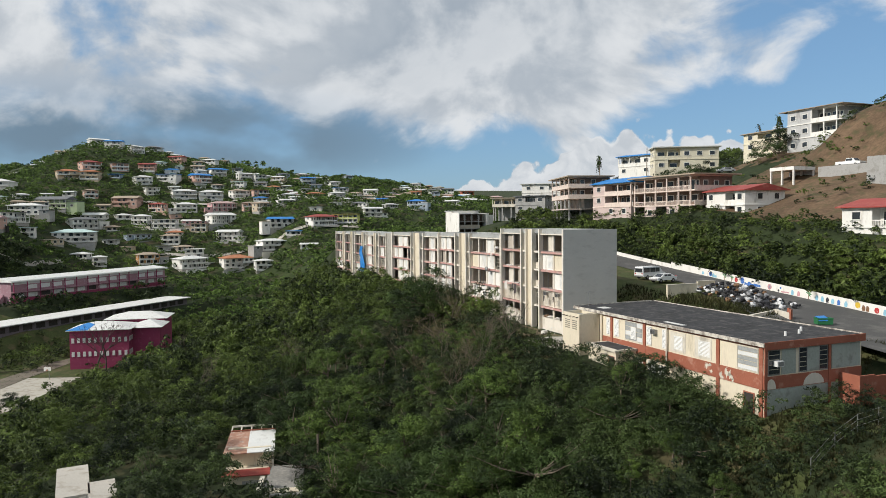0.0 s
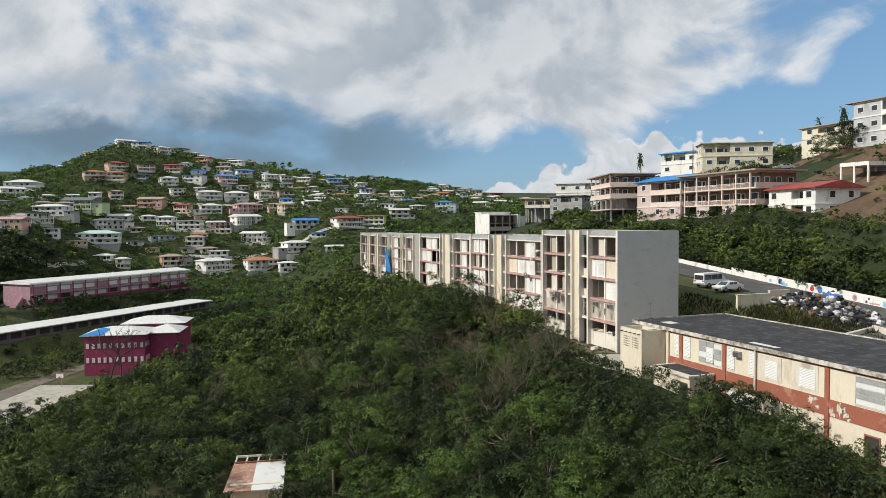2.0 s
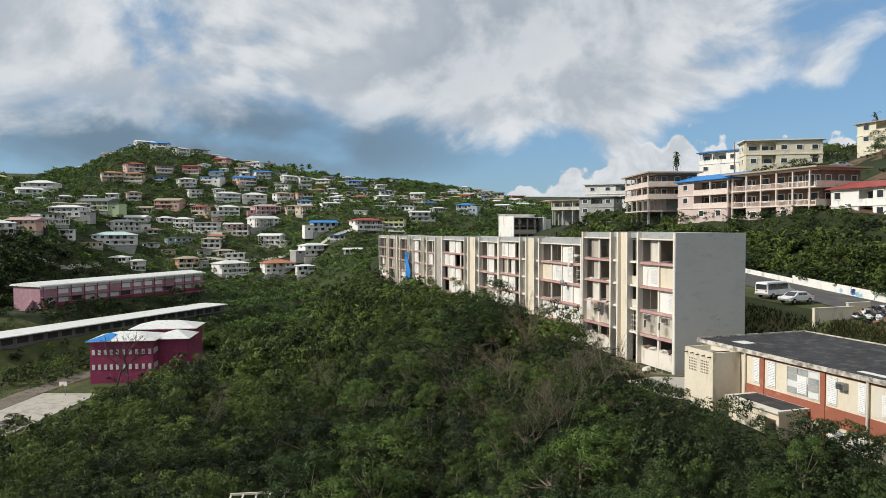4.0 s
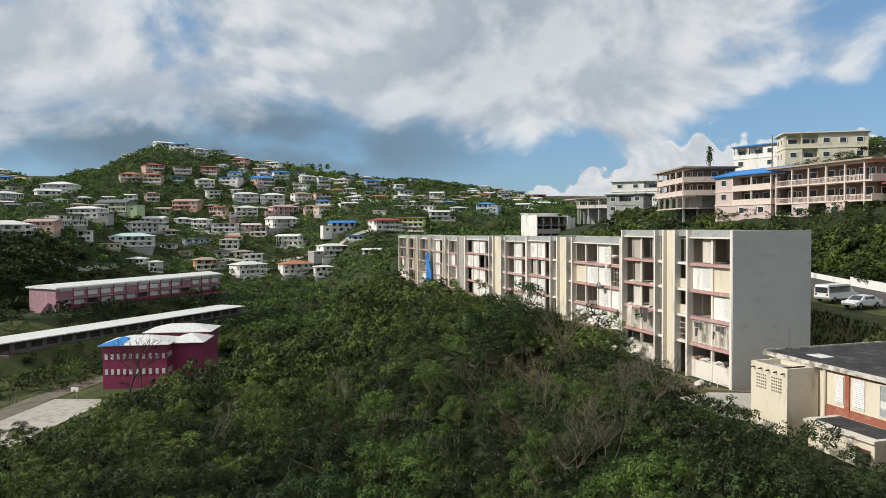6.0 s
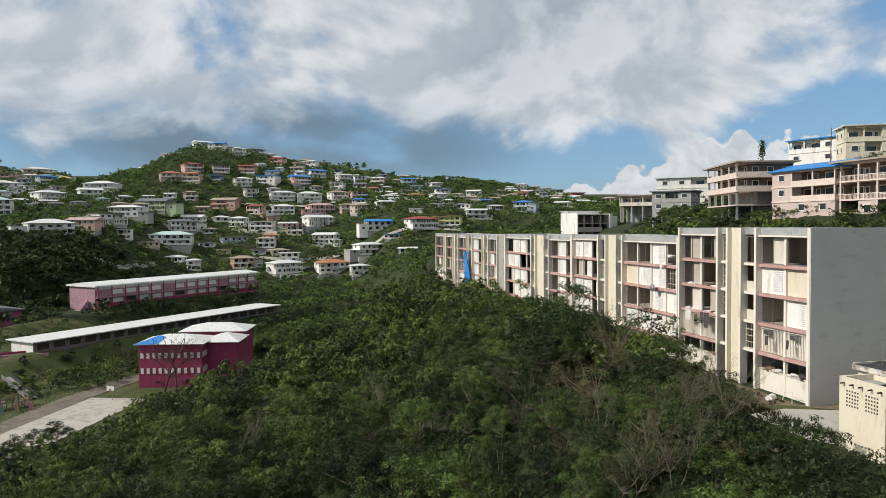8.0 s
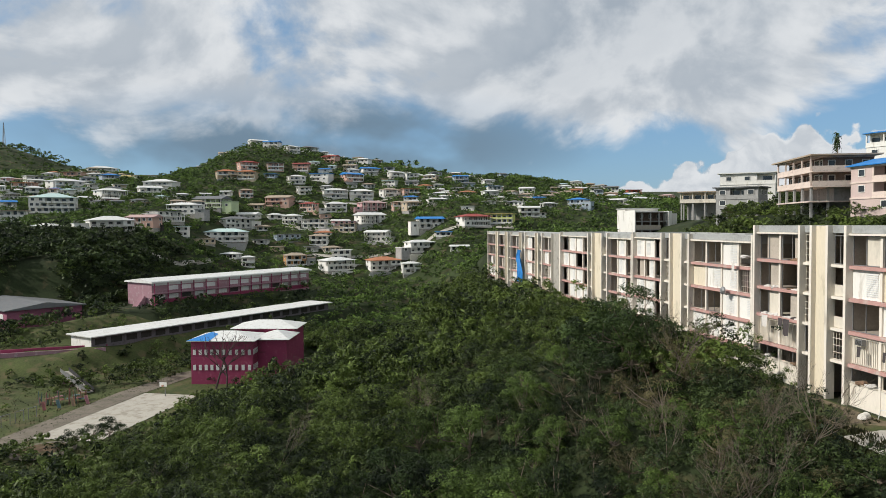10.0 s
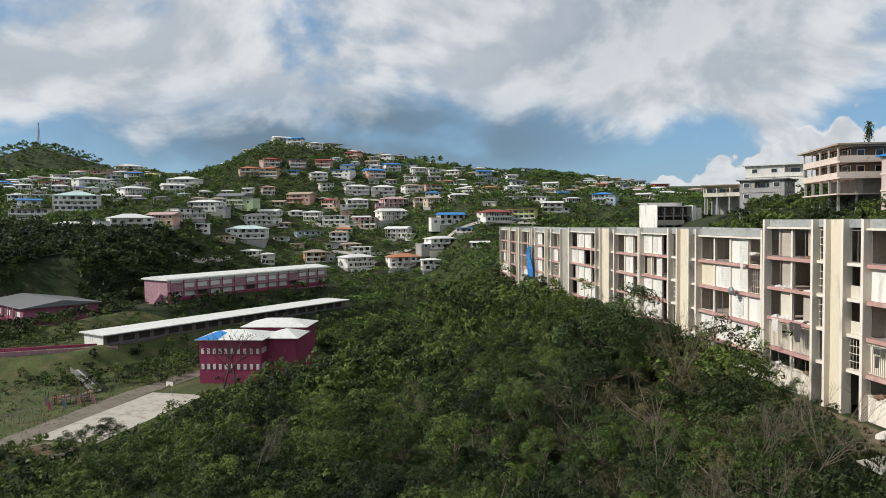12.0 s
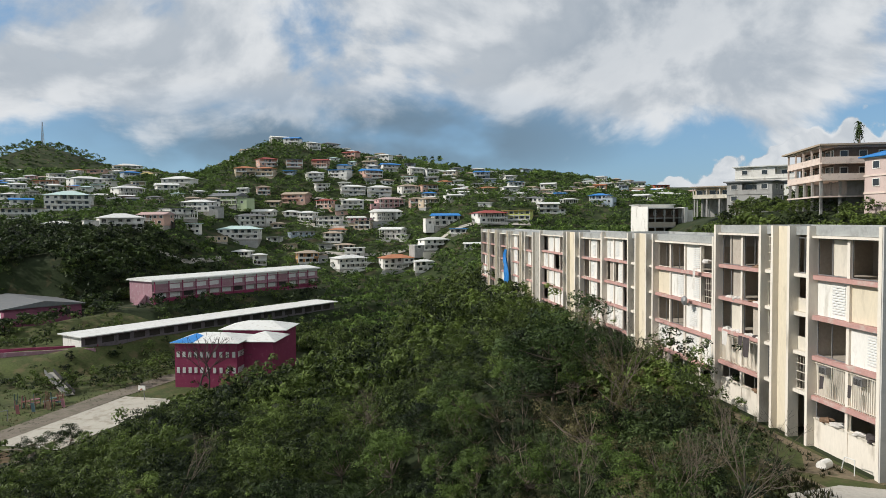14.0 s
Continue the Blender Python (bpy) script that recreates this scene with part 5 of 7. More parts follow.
for i in range(20):
    part("window", Form().box(1 + i * 5.1, 4.6 + i * 5.1, -0.06, -0.005, 0.4, 2.2), DARK, low_hall)

grey_hall = thing("grey_roof_school", "mauve school hall with low grey sheet roof", "school", pose(-149.5, 227.0, -17.8, 0, 0, -49))
part("wall_body", Form().box(-19, 19, -12, 12, -4, 5.0), mat("rose_hall_paint", (0.31, 0.11, 0.17), 0.85, 0.12, 0.3, 5, 0.2, (0.22, 0.09, 0.12), 0.35), grey_hall)
part("roof", roof_form(38, 24, 5.0, "gable", 1.2, 1.8), SHEETGREY, grey_hall, "low grey sheet roof")
part("lower_band", Form().box(-19.05, 19.05, -12.05, -12.005, -1, 1.0), MAGENTA, grey_hall)
for i in range(7):
    part("window", Form().box(-17 + i * 5, -14 + i * 5, -12.08, -12.01, 1.8, 3.6), DARK if i % 2 else LOUVRE, grey_hall)
    part("post", Form().box(-18.3 + i * 5, -18.0 + i * 5, -13.0, -12.7, -3, 5.0), PINKWALL, grey_hall)
for y in (-6, 1, 7):
    part("window", Form().box(19.005, 19.07, y - 1.2, y + 1.2, 1.6, 3.4), DARK, grey_hall)

terrace_wall = thing("wall_terrace", "low pink terrace wall with pale paved walk", "wall", kind="structure")
part("wall_body", Form().box(0, 46, 0, 0.4, -2.5, 1.2), PINKWALL, terrace_wall, "", pose(-152, 166, -22.0, 0, 0, 10))
part("walk_slab", Form().box(0, 46, 0.4, 4.5, 0.0, 0.5), PAD, terrace_wall, "", pose(-152, 166, -22.0, 0, 0, 10))
part("wall_body", Form().box(0, 46, 4.5, 4.9, 0, 1.5), MAGENTA, terrace_wall, "", pose(-152, 166, -22.0, 0, 0, 10))


def strip(name, pts, wide, lift, material, label, category):
    """A band of paving that follows the land."""
    f = Form()
    ring = []
    for i, (x, y) in enumerate(pts):
        x0, y0 = pts[max(0, i - 1)]
        x1, y1 = pts[min(len(pts) - 1, i + 1)]
        k = math.hypot(x1 - x0, y1 - y0)
        nx_, ny_ = -(y1 - y0) / k, (x1 - x0) / k
        ring.append([(x + s * nx_ * wide / 2, y + s * ny_ * wide / 2) for s in (-1, -0.5, 0, 0.5, 1)])
    for a, b in zip(ring[:-1], ring[1:]):
        for j in range(4):
            f.quad(*[(px, py, gz(px, py) + lift) for px, py in (a[j + 1], a[j], b[j], b[j + 1])])
    return tagged(part(name, f, material), label, category, kind="structure")


def between(a, b, n):
    return [(a[0] + (b[0] - a[0]) * i / n, a[1] + (b[1] - a[1]) * i / n) for i in range(n + 1)]


TRACK = mat("grey_dirt_track", (0.17, 0.145, 0.115), 0.95, 0.25, 0.2, 3, 0.5, (0.10, 0.095, 0.06), 0.45)
COURTM = mat("bleached_court_concrete", (0.42, 0.39, 0.33), 0.9, 0.14, 0.2, 4, 0.2, (0.27, 0.24, 0.19), 0.5)
strip("dirt_track", between((-112, 82), (-103.5, 103), 6) + between((-103, 104), (-91, 140), 14)[1:] + between((-91, 140), (-78, 166), 10)[1:], 6.5, 0.10, TRACK, "grey dirt track across the school grounds", "track")
strip("basketball_court", between((-93.2, 101.2), (-80.5, 136.5), 16), 14.5, 0.14, COURTM, "bleached concrete basketball court", "court")
hoop = thing("basketball_hoop", "white basketball backboard on a bent grey pole", "hoop", pose(-81.5, 134.6, gz(-81.5, 134.6), 0, 0, 160))
part("pole", Form().tube((0, 0, 0), (0, 0.2, 3.0), 0.09, 0.08, 8).tube((0, 0.2, 3.0), (0, 0.9, 3.3), 0.07, 0.06, 8), METAL, hoop)
part("backboard", Form().box(-0.95, 0.95, 0.9, 0.96, 2.7, 3.8), WHITE, hoop)
part("rim", Form().tube((0, 0.96, 2.95), (0, 1.4, 2.95), 0.2, 0.2, 10), ORANGEB, hoop)
PLAYC = [mat(n, c, 0.6, 0.12, 0.6, 5, 0.1) for n, c in (("red_play_paint", (0.20, 0.08, 0.07)), ("teal_play_paint", (0.07, 0.12, 0.12)), ("ochre_play_paint", (0.19, 0.13, 0.08)), ("mauve_play_paint", (0.24, 0.11, 0.12)))]
play = thing("playground_frame", "broken multicoloured playground frame with slides", "playground", pose(-104.0, 132.0, gz(-104.0, 132.0), 0, 0, 30))
r = random.Random(3)
for i in range(34):
    x, y = r.uniform(-5, 5), r.uniform(-2.4, 2.4)
    part("post", Form().tube((x, y, -0.3), (x + r.uniform(-0.3, 0.3), y + r.uniform(-0.3, 0.3), r.uniform(1.4, 3.6)), 0.08, 0.08, 6), PLAYC[i % 4], play)
for i in range(9):
    x, y, z = r.uniform(-5.5, 4), r.uniform(-1.8, 1), r.uniform(0.7, 1.6)
    part("deck", Form().box(x, x + 1.7, y, y + 1.4, z, z + 0.1), PLAYC[(i + 1) % 4], play)
for i in range(4):
    x = -5 + i * 3
    f = Form()
    f.quad((x, -2.2, 1.7), (x + 0.7, -2.2, 1.7), (x + 0.7, -4.6, 0.15), (x, -4.6, 0.15))
    f.quad((x, -2.2, 1.7), (x, -4.6, 0.15), (x, -4.6, 0.4), (x, -2.2, 1.95)).quad((x + 0.7, -2.2, 1.7), (x + 0.7, -2.2, 1.95), (x + 0.7, -4.6, 0.4), (x + 0.7, -4.6, 0.15))
    part("slide", f, PLAYC[i % 4], play)
for k, (x, y) in enumerate(((-109, 114), (-107.5, 117), (-106, 119.8))):
    sw = thing("swing_frame", "dark metal swing frame without seats", "swing", pose(x, y, gz(x, y), 0, 0, 60), "swing frames")
    part("post", Form().tube((-1, 0, -0.2), (-1, 0, 2.4), 0.08, 0.08, 6), METAL, sw)
    part("post", Form().tube((1, 0, -0.2), (1, 0, 2.4), 0.08, 0.08, 6), METAL, sw)
    part("top_bar", Form().tube((-1.1, 0, 2.4), (1.1, 0, 2.4), 0.08, 0.08, 6), METAL, sw)
ramp = thing("footbridge_ramp", "dark railed footbridge ramp with pink sides", "ramp", pose(-106, 148, gz(-106, 148), 0, 0, -52))
part("deck", Form().quad((-9, -1, 3.2), (-9, 1, 3.2), (8, 1, 0.2), (8, -1, 0.2)).quad((-9, -1, 2.7), (8, -1, -0.3), (8, 1, -0.3), (-9, 1, 2.7)), CONCRETE, ramp)
for s in (-1.05, 1.05):
    part("side_rail", Form().quad((-9, s, 3.2), (8, s, 0.2), (8, s, 1.2), (-9, s, 4.2)).quad((-9, s + 0.06, 3.2), (-9, s + 0.06, 4.2), (8, s + 0.06, 1.2), (8, s + 0.06, 0.2)), ROOFING if s > 0 else METAL, ramp)
for x in (-8, -3, 2):
    part("pier", Form().box(x - 0.2, x + 0.2, -0.8, 0.8, -2, 3.0 - (x + 9) * 0.176 - 0.3), PINKWALL, ramp)
pit = thing("sand_pit", "round dark earth pit with pale broken rim", "pit", pose(-94.5, 94.5, gz(-94.5, 94.5)))
f = Form()
for k in range(28):
    a, b = 2 * math.pi * k / 28, 2 * math.pi * (k + 1) / 28
    w0, w1 = 5.6 + 0.5 * noise.noise(Vector((k, 0, 0))), 4.2
    w2 = 5.6 + 0.5 * noise.noise(Vector(((k + 1) % 28, 0, 0)))
    f.quad((w0 * math.cos(a), w0 * math.sin(a), 0.35), (w2 * math.cos(b), w2 * math.sin(b), 0.35), (w1 * math.cos(b), w1 * math.sin(b), 0.5), (w1 * math.cos(a), w1 * math.sin(a), 0.5))
part("rim", f, TRACK, pit)
part("earth", Form().poly([(4.3 * math.cos(k * 0.3142), 4.3 * math.sin(k * 0.3142), 0.42) for k in range(20)]), SOIL, pit)

# pale concrete lanes between the lower houses
strip("hill_lane", between((-62, 352), (-30, 346), 8) + between((-30, 346), (6, 349), 8)[1:], 3.6, 0.5, PAD, "pale concrete lane below the hillside houses", "lane")
strip("hill_lane", between((-20, 322), (18, 342), 10) + between((18, 342), (62, 338), 8)[1:], 3.4, 0.5, PAD, "pale concrete lane below the hillside houses", "lane")
strip("hill_lane", between((-128, 292), (-112, 300), 5) + between((-112, 300), (-100, 326), 8)[1:], 3.2, 0.5, PAD, "pale concrete lane above the school", "lane")
strip("hill_lane", between((-72, 436), (-20, 432), 10) + between((-20, 432), (40, 452), 10)[1:], 3.4, 0.5, PAD, "pale concrete lane across the hill", "lane")

# ---- vehicles and roadside things ----
PAINTW = mat("white_car_paint", (0.72, 0.72, 0.71), 0.35, 0.04, 0.6, 8, 0.0)
PAINTS = mat("silver_car_paint", (0.42, 0.43, 0.44), 0.35, 0.05, 0.6, 8, 0.0, metal=0.4)
TYRE = mat("black_rubber", (0.02, 0.02, 0.02), 0.8, 0.2, 2, 8, 0.1)
LAMPRED = mat("red_lamp", (0.35, 0.02, 0.02), 0.4, 0.1, 2, 8, 0.0)


def profile(pts, w, inset=0.0):
    """A body from a side outline (x, z), w wide, its upper edge drawn in."""
    f = Form()
    top = max(z for _, z in pts)
    def side(s):
        return [(x, s * (w / 2 - inset * max(0, (z - 0.9)) / max(0.1, top - 0.9)), z) for x, z in pts]
    a, b = side(-1), side(1)
    f.poly(a[::-1]).poly(b)
    for i in range(len(pts)):
        j = (i + 1) % len(pts)
        f.quad(a[i], a[j], b[j], b[i])
    return f


def vehicle(name, label, kind, at, paint):
    ob = thing(name, label, kind, at)
    if kind == "van":
        L, body = 5.6, [(-2.8, 0.45), (2.75, 0.45), (2.8, 0.95), (2.1, 1.15), (1.45, 1.95), (1.2, 2.05), (-2.7, 2.05), (-2.8, 1.9)]
        glass = [(-2.6, -1.15), (-1.05, 0.25), (0.35, 1.3)]
        gz0, gz1, wl_ = 1.15, 1.86, 1.95
    elif kind == "pickup":
        L, body = 5.2, [(-2.6, 0.5), (2.55, 0.5), (2.6, 0.95), (1.5, 1.08), (0.95, 1.65), (-0.4, 1.68), (-0.6, 1.08), (-2.6, 1.08)]
        glass = [(-0.4, 0.25), (0.32, 0.95)]
        gz0, gz1, wl_ = 1.12, 1.55, 1.85
    else:
        L, body = 4.5, [(-2.25, 0.4), (2.2, 0.4), (2.25, 0.75), (1.3, 0.92), (0.6, 1.4), (-1.0, 1.42), (-1.7, 1.0), (-2.25, 0.95)]
        glass = [(-0.95, -0.2), (-0.1, 0.6)]
        gz0, gz1, wl_ = 0.98, 1.32, 1.75
    part("body", profile(body, wl_, 0.18), paint, ob)
    for s in (-1, 1):
        for a, b in glass:
            y = s * (wl_ / 2 - 0.06)
            part("side_window", Form().box(a, b, min(y, y + s * 0.02) , max(y, y + s * 0.02), gz0, gz1), GLASS, ob)
        for x in (-L * 0.31, L * 0.31):
            w = part("wheel", Form().tube((x, s * (wl_ / 2 - 0.22), 0.34), (x, s * (wl_ / 2 + 0.02), 0.34), 0.34, 0.34, 14), TYRE, ob)
            part("rim", Form().tube((x, s * (wl_ / 2 + 0.02), 0.34), (x, s * (wl_ / 2 + 0.035), 0.34), 0.2, 0.18, 10), METAL, w)
        part("tail_lamp", Form().box(-L / 2 - 0.03, -L / 2 + 0.02, s * wl_ * 0.36 - 0.12, s * wl_ * 0.36 + 0.12, 0.85, 1.05), LAMPRED, ob)
        part("headlight", Form().box(L / 2 - 0.04, L / 2 + 0.03, s * wl_ * 0.36 - 0.15, s * wl_ * 0.36 + 0.15, 0.68, 0.86), LOUVRE, ob)
    if kind == "van":
        part("rear_window", Form().box(-2.84, -2.8, -0.75, 0.75, 1.15, 1.8), GLASS, ob)
    zt = body[4][1]
    part("windscreen", Form().quad((body[3][0] + 0.02, -wl_ / 2 + 0.15, body[3][1] + 0.03), (body[3][0] + 0.02, wl_ / 2 - 0.15, body[3][1] + 0.03), (body[4][0] + 0.03, wl_ / 2 - 0.28, zt), (body[4][0] + 0.03, -wl_ / 2 + 0.28, zt)), GLASS, ob)
    part("bumper", Form().box(L / 2 - 0.02, L / 2 + 0.1, -wl_ / 2 + 0.1, wl_ / 2 - 0.1, 0.42, 0.62), METAL, ob)
    part("bumper", Form().box(-L / 2 - 0.1, -L / 2 + 0.02, -wl_ / 2 + 0.1, wl_ / 2 - 0.1, 0.45, 0.65), METAL, ob)
    return ob


vehicle("van", "white passenger van parked beside the road", "van", pose(24.2, 11.5, float(road_z(11.5)) + 0.1, 0, 0, 12), PAINTW)
vehicle("pickup_truck", "white pickup parked behind a retaining wall", "pickup", pose(73.6, 13.2, 26.1, 0, 0, -88), PAINTW)
vehicle("car", "white saloon car parked beside the van", "car", pose(23.4, 7.2, float(road_z(7.2)) + 0.1, 0, 0, 188), PAINTW)
vehicle("car", "silver car parked on the upper slope", "car", pose(82.5, 55, gz(82.5, 55) + 0.1, 0, 0, 160), PAINTS)

bags = thing("rubbish_heap", "heap of white and black rubbish bags beside the road", "rubbish", pose(23.5, -8.0, float(road_z(-8)) + 0.05))
BAGM = [mat("white_bag", (0.62, 0.62, 0.62), 0.5, 0.12, 2, 6, 0.5), mat("black_bag", (0.025, 0.025, 0.028), 0.45, 0.3, 2, 6, 0.5), mat("grey_bag", (0.25, 0.25, 0.26), 0.6, 0.2, 2, 6, 0.5), mat("yellow_bag", (0.60, 0.36, 0.04), 0.6, 0.12, 2, 6, 0.4), mat("brown_card", (0.20, 0.12, 0.07), 0.8, 0.2, 2, 6, 0.4), mat("red_bag", (0.34, 0.05, 0.04), 0.6, 0.15, 2, 6, 0.4)]


def lump(seed, n=8, m=5, rough=0.35):
    """A crumpled sack of unit size."""
    f = Form()
    rows = []
    for j in range(m + 1):
        t = math.pi * j / m
        rows.append([tuple((1 + rough * noise.noise(Vector((math.cos(2 * math.pi * i / n) * 1.3 + seed, math.sin(2 * math.pi * i / n) * 1.3, t)))) * c for c in
                           (math.sin(t) * math.cos(2 * math.pi * i / n), math.sin(t) * math.sin(2 * math.pi * i / n), math.cos(t))) for i in range(n)])
    for j in range(m):
        for i in range(n):
            k = (i + 1) % n
            if j == 0:
                f.poly([rows[0][0], rows[1][i], rows[1][k]])
            elif j == m - 1:
                f.poly([rows[j][i], rows[m][0], rows[j][k]])
            else:
                f.quad(rows[j][i], rows[j + 1][i], rows[j + 1][k], rows[j][k])
    return f


sacks = [[lump(s * 3.1, 8, 5, 0.75).mesh("bag", m) for s in range(3)] for m in BAGM]
r = random.Random(12)
for i in range(215):
    u, v = r.uniform(-1, 1), r.uniform(-1, 1)
    x, y = 0.5 + u * 3.6 + v * 1.2, v * 8.6 - 0.5
    hmax = 1.7 * max(0, 1 - abs(u) ** 2) * max(0, 1 - abs(v) ** 2.5)
    k = r.choice((0, 0, 0, 1, 1, 1, 1, 1, 1, 2, 2, 4)) if not (v > 0.7 and r.random() < 0.5) else 3
    s = r.choice((0.2, 0.26, 0.32, 0.38, 0.44))
    b = part("bag", sacks[k][i % 3], None, bags)
    b.matrix_basis = Matrix.Translation((x, y, r.uniform(0.15, 0.3) + hmax * r.random() + 0.065 * (y + 0.0))) @ Matrix.Rotation(r.uniform(0, 6), 4, "Z") @ Matrix.Diagonal((s, s * r.uniform(0.7, 1.2), s * r.uniform(0.5, 0.85), 1))

for (x0, x1, y, h, lab) in ((16.1, 21.6, -2.5, 1.35, "low cream block wall beside the rubbish heap"), (25.0, 28.4, 1.2, 1.0, "short cream block wall at the road edge")):
    z = gz((x0 + x1) / 2, y)
    wq = thing("block_wall", lab, "wall", pose(0, 0, 0))
    part("wall_body", Form().box(x0, x1, y - 0.15, y + 0.15, z - 2.0, float(road_z(y)) + h), CREAM, wq)
    part("coping", Form().box(x0 - 0.05, x1 + 0.05, y - 0.2, y + 0.2, float(road_z(y)) + h, float(road_z(y)) + h + 0.08), PALE, wq)
kerb = thing("entrance_kerb", "low concrete entrance kerb with red posts", "kerb", pose(0, 0, 0))
for a, b in (((13.4, -20.6), (19.8, -18.4)), ((19.8, -18.4), (18.0, -22.4))):
    f = Form()
    dx, dy = b[0] - a[0], b[1] - a[1]
    k = 0.18 / math.hypot(dx, dy)
    q = [(a[0] - dy * k, a[1] + dx * k), (a[0] + dy * k, a[1] - dx * k), (b[0] + dy * k, b[1] - dx * k), (b[0] - dy * k, b[1] + dx * k)]
    z0 = float(road_z(a[1]))
    f.poly([(x, y, z0 + 0.55) for x, y in q])
    for i in range(4):
        j = (i + 1) % 4
        f.quad((*q[i], z0 - 1.5), (*q[j], z0 - 1.5), (*q[j], z0 + 0.55), (*q[i], z0 + 0.55))
    part("kerb_wall", f, PALE, kerb)
for x, y in ((18.0, -22.4), (18.6, -21.6)):
    part("post", Form().box(x - 0.14, x + 0.14, y - 0.14, y + 0.14, 3, float(road_z(y)) + 1.3), BRICKRED, kerb)
skip = thing("rubbish_skip", "green rubbish skip with blue tarpaulin and cut branches", "skip", pose(19.2, -25.9, float(road_z(-25.9)) + 0.1, 0, 0, -25) @ Matrix.Scale(0.66, 4))
GREENP = mat("green_skip_paint", (0.03, 0.15, 0.06), 0.6, 0.15, 0.8, 6, 0.2)
part("body", Form().box(-1.3, 1.3, -0.8, 0.8, 0.1, 1.1), GREENP, skip)
part("rim", Form().ring((0, 0, 1.1), (1, 0, 0), (0, 1, 0), -1.36, 1.36, -0.86, 0.86, 0.12, 0.1), GREENP, skip)
part("tarpaulin", Form().quad((-1.2, -0.7, 1.25), (0.4, -0.7, 1.3), (0.4, 0.7, 1.5), (-1.2, 0.7, 1.35)).quad((-1.2, -0.7, 1.25), (-1.2, -0.85, 0.7), (0.4, -0.85, 0.75), (0.4, -0.7, 1.3)), TARP, skip)

# pictures on the mural wall
MC = {k: mat("mural_" + k, c, 0.8, 0.12, 1.5, 9, 0.1, (0.6, 0.58, 0.52), 0.15) for k, c in (("blue", (0.06, 0.16, 0.45)), ("green", (0.05, 0.20, 0.07)), ("red", (0.45, 0.05, 0.05)), ("yellow", (0.62, 0.42, 0.05)), ("sky", (0.25, 0.48, 0.60)), ("rose", (0.55, 0.30, 0.32)), ("brown", (0.20, 0.11, 0.06)), ("black", (0.05, 0.05, 0.06)))}


def painted(y, z, pts, colour):
    """A flat painted shape on the wall: pts are along the wall and up, from its middle."""
    base = float(road_z(y))
    part("picture", Form().poly([(float(wall_x(y - u)) - 0.012, y - u, base + z + v) for u, v in pts][::-1]), MC[colour], mural)


def disc(y, z, rr, colour, n=12, sq=1.0):
    painted(y, z, [(rr * math.cos(2 * math.pi * k / n), sq * rr * math.sin(2 * math.pi * k / n)) for k in range(n)], colour)


for y in (6.4, 4.6, -12.1):
    painted(y, 0.1, [(-0.07, 0), (0.07, 0), (0.05, 0.7), (-0.03, 0.7)], "brown")
    for a in (-2.4, -1.5, -0.7, 0.2, 0.9):
        c, s = math.cos(a + 1.6), math.sin(a + 1.6)
        painted(y, 0.78, [(0, 0), (0.28 * c - 0.1 * s, 0.28 * s + 0.1 * c), (0.62 * c, 0.62 * s * 0.7 - 0.06), (0.28 * c + 0.1 * s, 0.28 * s - 0.1 * c)], "green")
disc(10.1, 0.6, 0.42, "blue")
painted(9.0, 0.15, [(-0.6, 0), (0.6, 0), (0.5, 0.5), (0.1, 0.3), (-0.2, 0.7), (-0.6, 0.5)], "sky")
disc(3.4, 0.55, 0.40, "red")
painted(3.4, 0.95, [(-0.25, 0), (0.25, 0), (0, 0.18)], "green")
disc(1.9, 0.65, 0.48, "blue", 12, 1.1)
painted(-0.2, 0.05, [(-1.6, 0), (2.1, 0), (2.1, 0.35), (0.8, 0.5), (0.2, 0.35), (-0.5, 0.75), (-0.9, 0.4), (-1.6, 0.55)], "blue")
painted(-0.4, 0.65, [(-0.5, 0), (0.5, 0.1), (0.2, 0.35)], "black")
disc(-4.3, 0.6, 0.45, "rose", 9)
disc(-4.3, 0.6, 0.22, "sky", 8)
painted(-7.5, 0.2, [(-0.8, 0), (0.8, 0), (0.8, 0.2), (-0.8, 0.2)], "rose")
disc(-6.6, 0.8, 0.18, "blue", 8)
disc(-6.2, 0.35, 0.2, "black", 8)
for k, (y, c) in enumerate(((-9.0, "sky"), (-10.2, "rose"), (-13.6, "sky"), (-14.6, "sky"), (-15.5, "black"), (-16.4, "sky"), (-17.4, "blue"), (-18.6, "sky"), (-21.4, "brown"), (-22.0, "brown"), (-24.6, "sky"), (-26, "sky"), (-28, "blue"), (-30, "rose"))):
    painted(y, 0.15, [(-0.22, 0), (0.22, 0), (0.3, 0.45), (0.1, 0.75), (-0.15, 0.7), (-0.28, 0.3)], c)
disc(-20.5, 0.72, 0.42, "yellow", 14)
disc(-23.4, 0.55, 0.38, "red", 10)
disc(12.2, 0.5, 0.3, "sky", 9)

